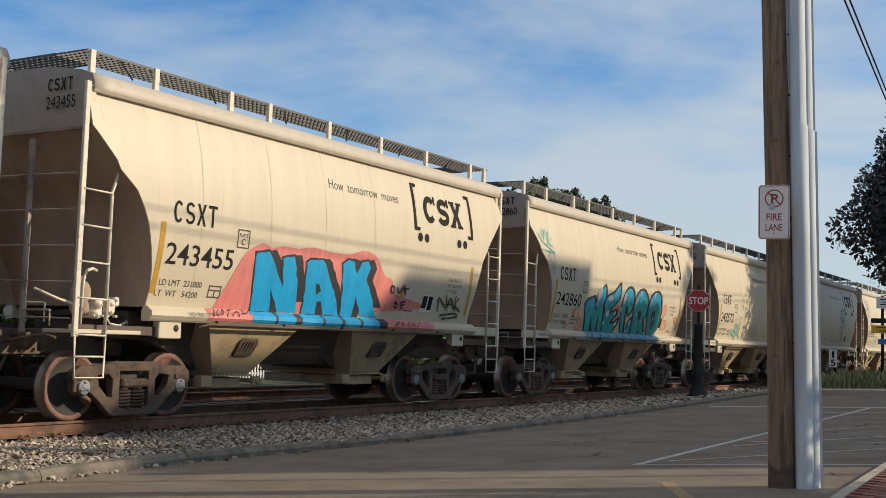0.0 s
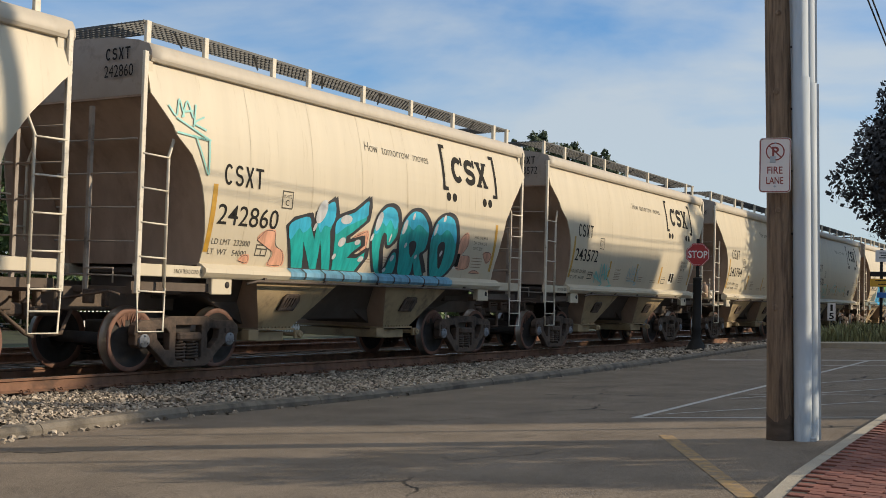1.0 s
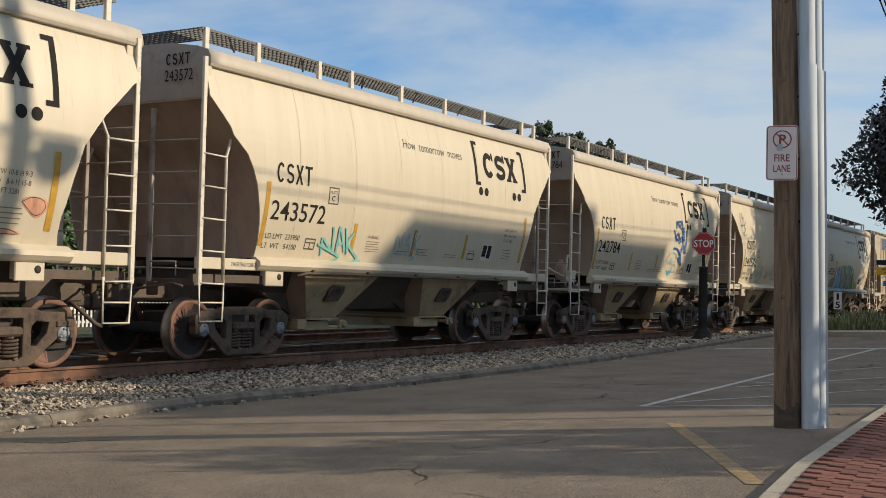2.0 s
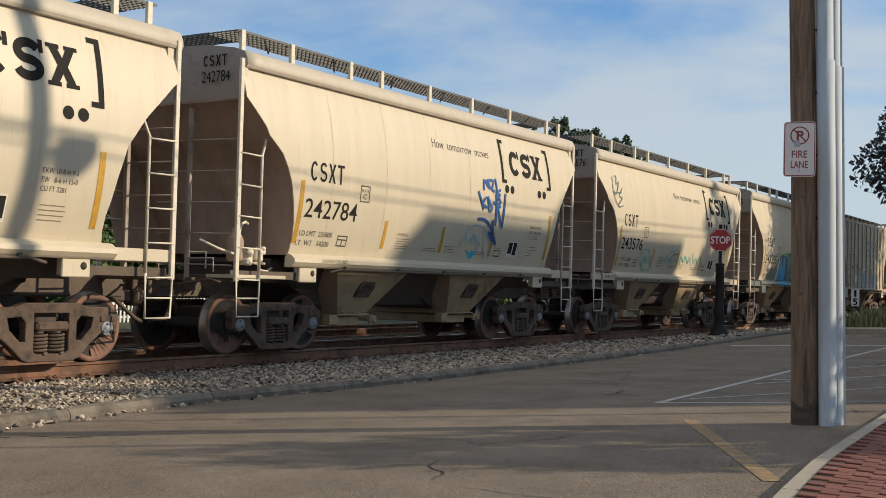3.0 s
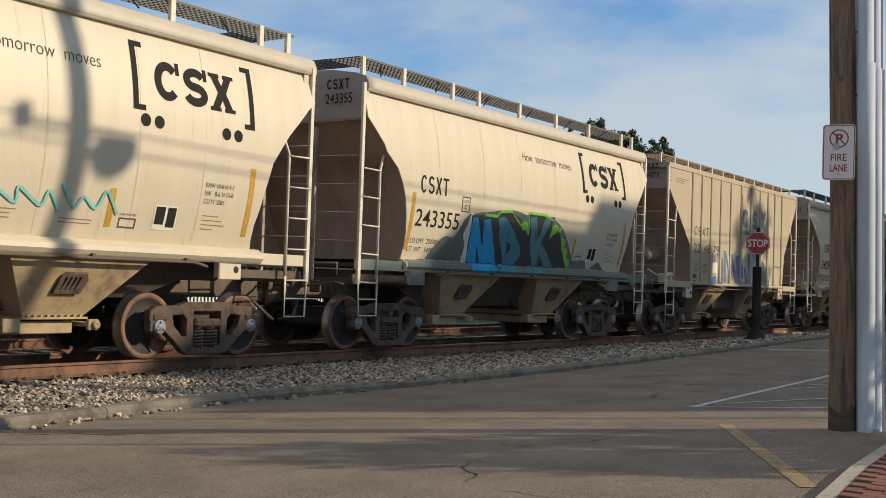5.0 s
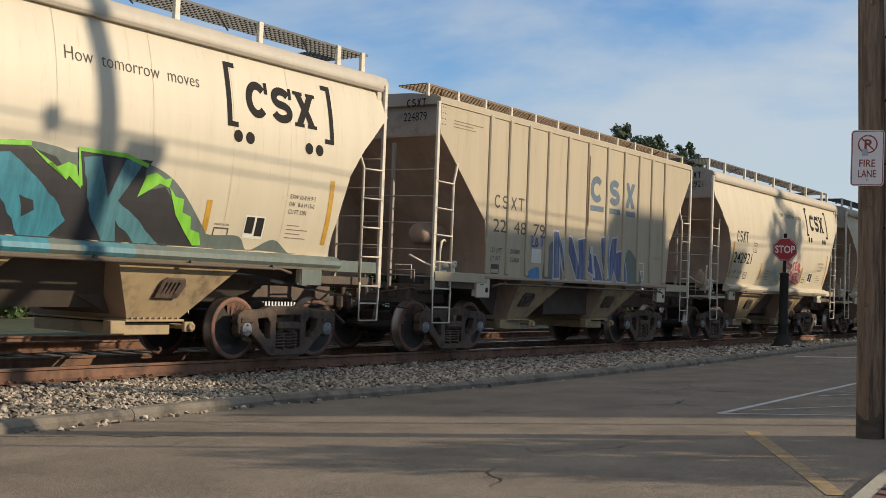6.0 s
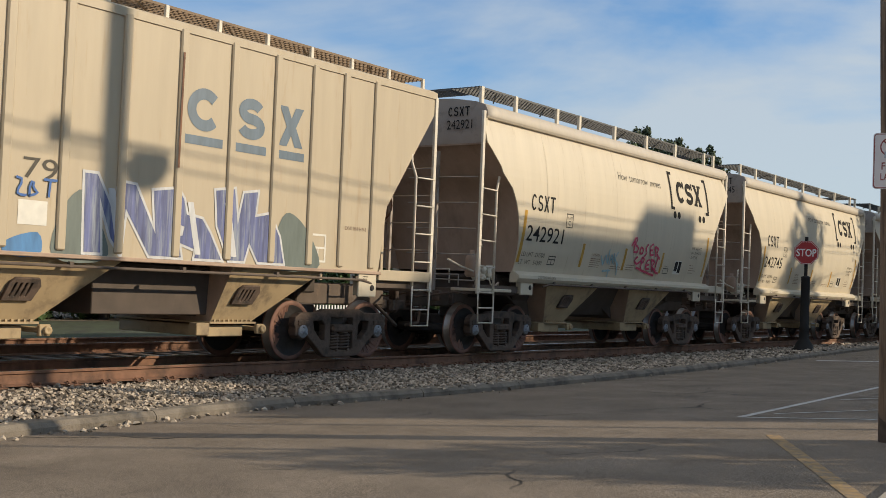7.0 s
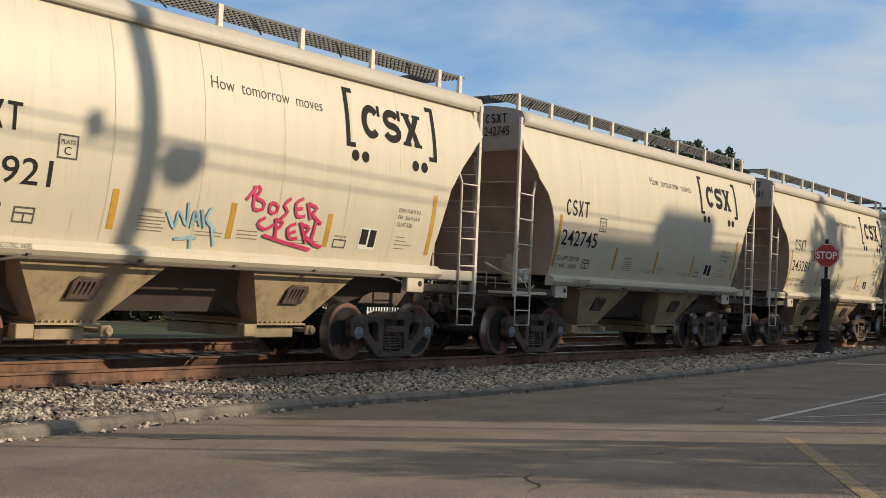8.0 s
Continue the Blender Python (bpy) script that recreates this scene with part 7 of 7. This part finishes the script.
def piece_violet(car):
    for q, m in zip(VIOLET_LOBES, (M_SP_GREY, M_SP_GREY, M_SP_DEEP)):
        shape(car, "spray_cloud", [cloud(q, 2)], m, .0055, face=flat_side)
    for i, L in enumerate(VIOLET_LETTERS):
        shape(car, "spray_outline", [L[0]], M_SP_SILVER, .0068 + i * .0008, .035, flat_side)
        shape(car, "spray_character", L, M_SP_VIOLET, .0096 + i * .0008, 0.0, flat_side)
        y, z = L[0][2]
        shape(car, "spray_highlight", [[(y + .16, z - .15), (y + .26, z - .15), (y + .42, 1.50), (y + .32, 1.50)]], M_SP_SILVER, .0126 + i * .0004, face=flat_side)
    scrawl(car, [[(0, 1), (.3, 1), (0, 0), (.4, 0)], [(.5, 0), (.5, 1), (.8, .8), (.5, .5), (.9, .2), (.5, 0)], [(1, 1), (1.5, 1)], [(1.25, 1), (1.2, 0)]], .03, M_SP_NAVY, -2.05, 2.05, .36, .2, face=flat_side)


def ribbed_lettering(car):
    for i, y in enumerate((-3.42, -3.14, -2.84, -2.56)):
        shape(car, "owner_mark", mark_shape(i, y, 2.70, .22, .25, .035), M_GREYTXT, .0045, face=flat_side)
    for i, c in enumerate(("22", "48", "79")):
        words(car, c, -3.44 + i * .74, 2.25, .24, .46, M_GREYTXT, face=flat_side)
    words(car, "LD LMT", -3.5, 1.86, .09, .4, M_GREYTXT, face=flat_side)
    words(car, "LT WT", -3.5, 1.70, .09, .34, M_GREYTXT, face=flat_side)
    words(car, "210400", -2.8, 1.86, .09, .36, M_GREYTXT, face=flat_side)
    words(car, "52600", -2.8, 1.70, .09, .32, M_GREYTXT, face=flat_side)
    shape(car, "table_box", [rect(-3.48, 1.46, -3.2, 1.64), rect(-3.46, 1.48, -3.22, 1.55)], M_GREYTXT, .0045, face=flat_side)
    for y, w in ((.40, .60), (1.30, .52), (2.10, .50)):
        shape(car, "owner_mark", mark_shape((.40, 1.30, 2.10).index(y), y, 3.13, w, .57, .15), M_SP_DEEPGREY, .0045, face=flat_side)
        shape(car, "owner_mark", [rect(y - .02, 2.94, y + w + .04, 3.06)], M_SP_DEEPGREY, .0045, face=flat_side)
    shape(car, "placard", [rect(2.86, 1.50, 3.2, 1.92), rect(2.89, 1.53, 3.02, 1.70), rect(3.04, 1.53, 3.17, 1.70), rect(2.89, 1.73, 3.17, 1.89)], M_WHITE, .0045, face=flat_side)
    shape(car, "patch", [rect(-2.0, 1.72, -1.62, 2.0)], M_WHITE, .0045, face=flat_side)
    e = lambda dx, dz: (lambda u, v, t: (u + dx, -5.328, v + dz))
    part("lettering", lay(text_mesh("lettering", "224879", .15, .50), e(.66, 4.08), M_BLACK), None, car)
    for i in range(4):
        part("owner_mark", lay(curve_mesh("owner_mark", mark_shape(i, .72 + .11 * i, 4.33, .085, .14, .022)), e(0, 0), M_BLACK), None, car)
    # bolt heads down the corner and a small stencilled notice
    for i in range(4):
        for y in (-5.20, -5.12):
            bm = bmesh.new()
            lathe_at(bm, (HW + .001, y, 4.02 + i * .10), (1, 0, 0), [(0, .014), (.008, .012), (.010, 0)], 7)
            part("rivet", bm, M_CREAM_B, car)
    for i, w in enumerate((.95, .62, .70)):
        shape(car, "notice_bar", [rect(-4.85, 4.12 - i * .055, -4.85 + w, 4.135 - i * .055)], M_NOTICE, .0045, face=flat_side)
    words(car, "EXW 10-8 H 9-3", 3.62, 2.02, .06, .50, M_NOTICE, face=flat_side)
    shape(car, "rust_streak", [[(.26, 4.1), (.29, 4.1), (.28, 2.6), (.25, 2.6)]], M_RAIL, .046, face=flat_side)


M_SP_DEEPGREY = spray("faded_blue_grey_lettering", (.10, .14, .18))


def small_tags(car, k):
    if k == 2:
        scrawl(car, AQUA_SMALL_TAG, .045, M_SP_AQUA)
        tag_word(car, -.62, 1.80, .85, .36, M_SP_LIGHT, .028)
    elif k == 3:
        scrawl(car, NAVY_TAG, .055, M_SP_NAVY)
        scrawl(car, AQUA_TAG, .026, M_SP_LIGHT)
        shape(car, "spray_tag", [AQUA_ARROW], M_SP_CAP, .008)
    elif k == 4:
        scrawl(car, GREY_EMBLEM, .030, M_SP_GREY)
        scrawl(car, LOW_TAGS, .040, M_SP_AQUA)
        scrawl(car, [[(-.75, 1.95), (-.45, 2.12), (-.1, 2.16)], [(-.42, 2.1), (-.2, 2.38)]], .022, M_SP_DARK)
    elif k == 7:
        scrawl(car, CRIMSON_TAG, .048, M_SP_RED)
        scrawl(car, PALE_BLUE_TAG, .040, M_SP_LIGHT)
    elif k in (-1, 9, 10, 11):
        tag_word(car, -.6, 1.75, .8, .3, M_SP_GREY, .02)


# the train's lead on an even speed, in metres, time by time
LEAD = [(0, .01), (.5, .05), (1, .065), (1.5, .08), (2, .13), (2.75, -.12), (3.5, -.33), (4, -.11), (4.75, -.04), (5.5, .04), (6, .11), (6.5, .07), (7, .025), (7.5, .105), (8, -.18)]


def lead(t):
    for (t0, a), (t1, b) in zip(LEAD, LEAD[1:]):
        if t <= t1:
            return a + (b - a) * (t - t0) / (t1 - t0)
    return LEAD[-1][1]


def car_y(k, t):
    return 15.60 + 12.60 * k - 11.57 * t - .0144 * t * t + (.25 if k > 6 else 0) + lead(t)


NUMBERS = {-2: ("243118", "231900", "54100"), -1: ("243206", "231800", "54200"), 0: ("243455", "231800", "54200"), 1: ("242860", "232000", "54000"), 2: ("243572", "231900", "54100"), 3: ("242784", "231800", "54200"),
           4: ("243576", "231800", "54200"), 5: ("243355", "234700", "54300"), 7: ("242921", "231700", "54300"), 8: ("242745", "231700", "54300"), 9: ("243281", "231800", "54200"),
           10: ("243040", "231900", "54100"), 11: ("242913", "231800", "54200"), 12: ("243127", "231800", "54200")}
ABOUT = {0: "cream covered hopper car with blue and salmon spray-painted block characters", 1: "cream covered hopper car with large teal spray-painted characters", 2: "cream covered hopper car with a small aqua tag",
         3: "cream covered hopper car with navy and pale aqua tags", 4: "cream covered hopper car with small blue tags low on its side", 5: "cream covered hopper car with blue, grey and lime spray paint",
         7: "cream covered hopper car with a crimson scrawl"}
BRAKE_END_FIRST = (-2, 0, 3, 7, 8, 11)
CARS = {}


def build_train():
    meshes = truck_meshes()
    base = {True: hopper_car(meshes, True), False: hopper_car(meshes, False)}
    used = set()
    ribbed = ribbed_car(meshes)
    CARS[6] = ribbed
    plain = {}
    for k in NUMBERS:
        kind = k in BRAKE_END_FIRST
        plain[k] = copy_thing(base[kind], Matrix.Identity(4)) if kind in used else base[kind]
        used.add(kind)
    CARS.update(plain)
    for k, (num, ld, lt) in NUMBERS.items():
        standard_lettering(CARS[k], num, ld, lt, k in BRAKE_END_FIRST)
        small_tags(CARS[k], k)
        tagged(CARS[k], ABOUT.get(k, "cream two-bay covered hopper car rolling on rusty trucks"))
    piece_pink_blue(CARS[0])
    piece_teal(CARS[1])
    piece_blue_green(CARS[5])
    ribbed_lettering(ribbed)
    piece_violet(ribbed)


def motions():
    for k, car in CARS.items():
        walk(car, [(t, pose(TRACK_X, car_y(k, t), RAIL_TOP)) for t, _ in LEAD])
        for truck in car.children:
            if not truck.name.startswith("truck"):
                continue
            for ws in truck.children:
                if ws.name.startswith("wheelset"):
                    y = ws.matrix_basis.translation.y
                    rows = []
                    for f in range(0, 241):
                        t = f / 30
                        a = degrees_rolled(t) + k * 57 + y * 70
                        rows.append((t, pose(0, y, R_WHEEL, a, 0, 0)))
                    walk(ws, rows)


def degrees_rolled(t):
    return math.degrees((11.57 * t + .0144 * t * t - lead(t)) / R_WHEEL)


# ---------------------------------------------------------------- the place
build_ground()
build_lines()
build_bed()
build_track(TRACK_X, "main railway track with rusty rails on wooden ties", True)
build_track(-17.3, "second railway track behind the train", False)
build_building()
build_verge()
build_fence()
build_utility_pole()
build_stop_sign()
build_island()
build_wires()
build_rear_building()
build_lamp_posts()
build_rear_pole()
build_red_car()
tree("ornamental_tree", "street tree on the island, leaves coloured dark as if backlit", -4.5, 50, 0.2, 15.6, 5.4, 150000, .11, M_LEAF_DARK, 11, clear=.33, cone=True, blobs_n=80)
for i, (x, h, rr) in enumerate(((-33.8, 12.7, 2.6), (-31.6, 12.0, 2.2), (-29.3, 11.3, 1.9), (-35.9, 12.3, 1.4))):
    tree("far_tree", "tall green tree far behind the train", x, 69, -.3, h, rr, 26000, .105, M_LEAF_FAR, 60 + i, clear=.35, blobs_n=40)
for i, (x, y) in enumerate(((-32, 9), (-33, 13), (-32.3, 17), (-33.4, 21), (-33, 25.5), (-33.2, 29.5), (-33.4, 34.5), (-34.5, 40), (-33, 46))):
    tree("hedge_tree", "dense leafy green tree behind the fence", x, y, -.3, 7.2 + .5 * (i % 3), 3.4, 16000, .115, M_LEAF, 30 + i, clear=.03)
# unseen tree added only to keep sky light off the far cars
tree("ornamental_tree", "dark tree added behind the island, out of view, to block light", 0.5, 60, 0.2, 17, 6.0, 40000, .17, M_LEAF_DARK, 12, clear=.25, blobs_n=50)
hedge = thing("hedge", "dense dark green hedge behind the picket fence", "hedge", pose(-34.5, 0, -.3))
hedge_rnd = random.Random(40)
part("foliage", leaf_cloud("foliage", [(hedge_rnd.uniform(-.4, .4), -6 + i * .9, hedge_rnd.uniform(.6, 1.6), 1.25) for i in range(90)], 30000, .16, M_LEAF, 41), None, hedge)
tree("street_tree", "small leafy street tree in the brick pavement", 3.9, 12.25, .2, 4.8, 1.6, 3600, .09, M_LEAF, 18, clear=.3)
tree("street_tree", "leafy street tree beside the building", 12.5, 47.8, .2, 16.3, 2.9, 4200, .2, M_LEAF, 19, clear=.3)
build_train()
build_kerb()
build_brick_walk()
build_stones()
motions()
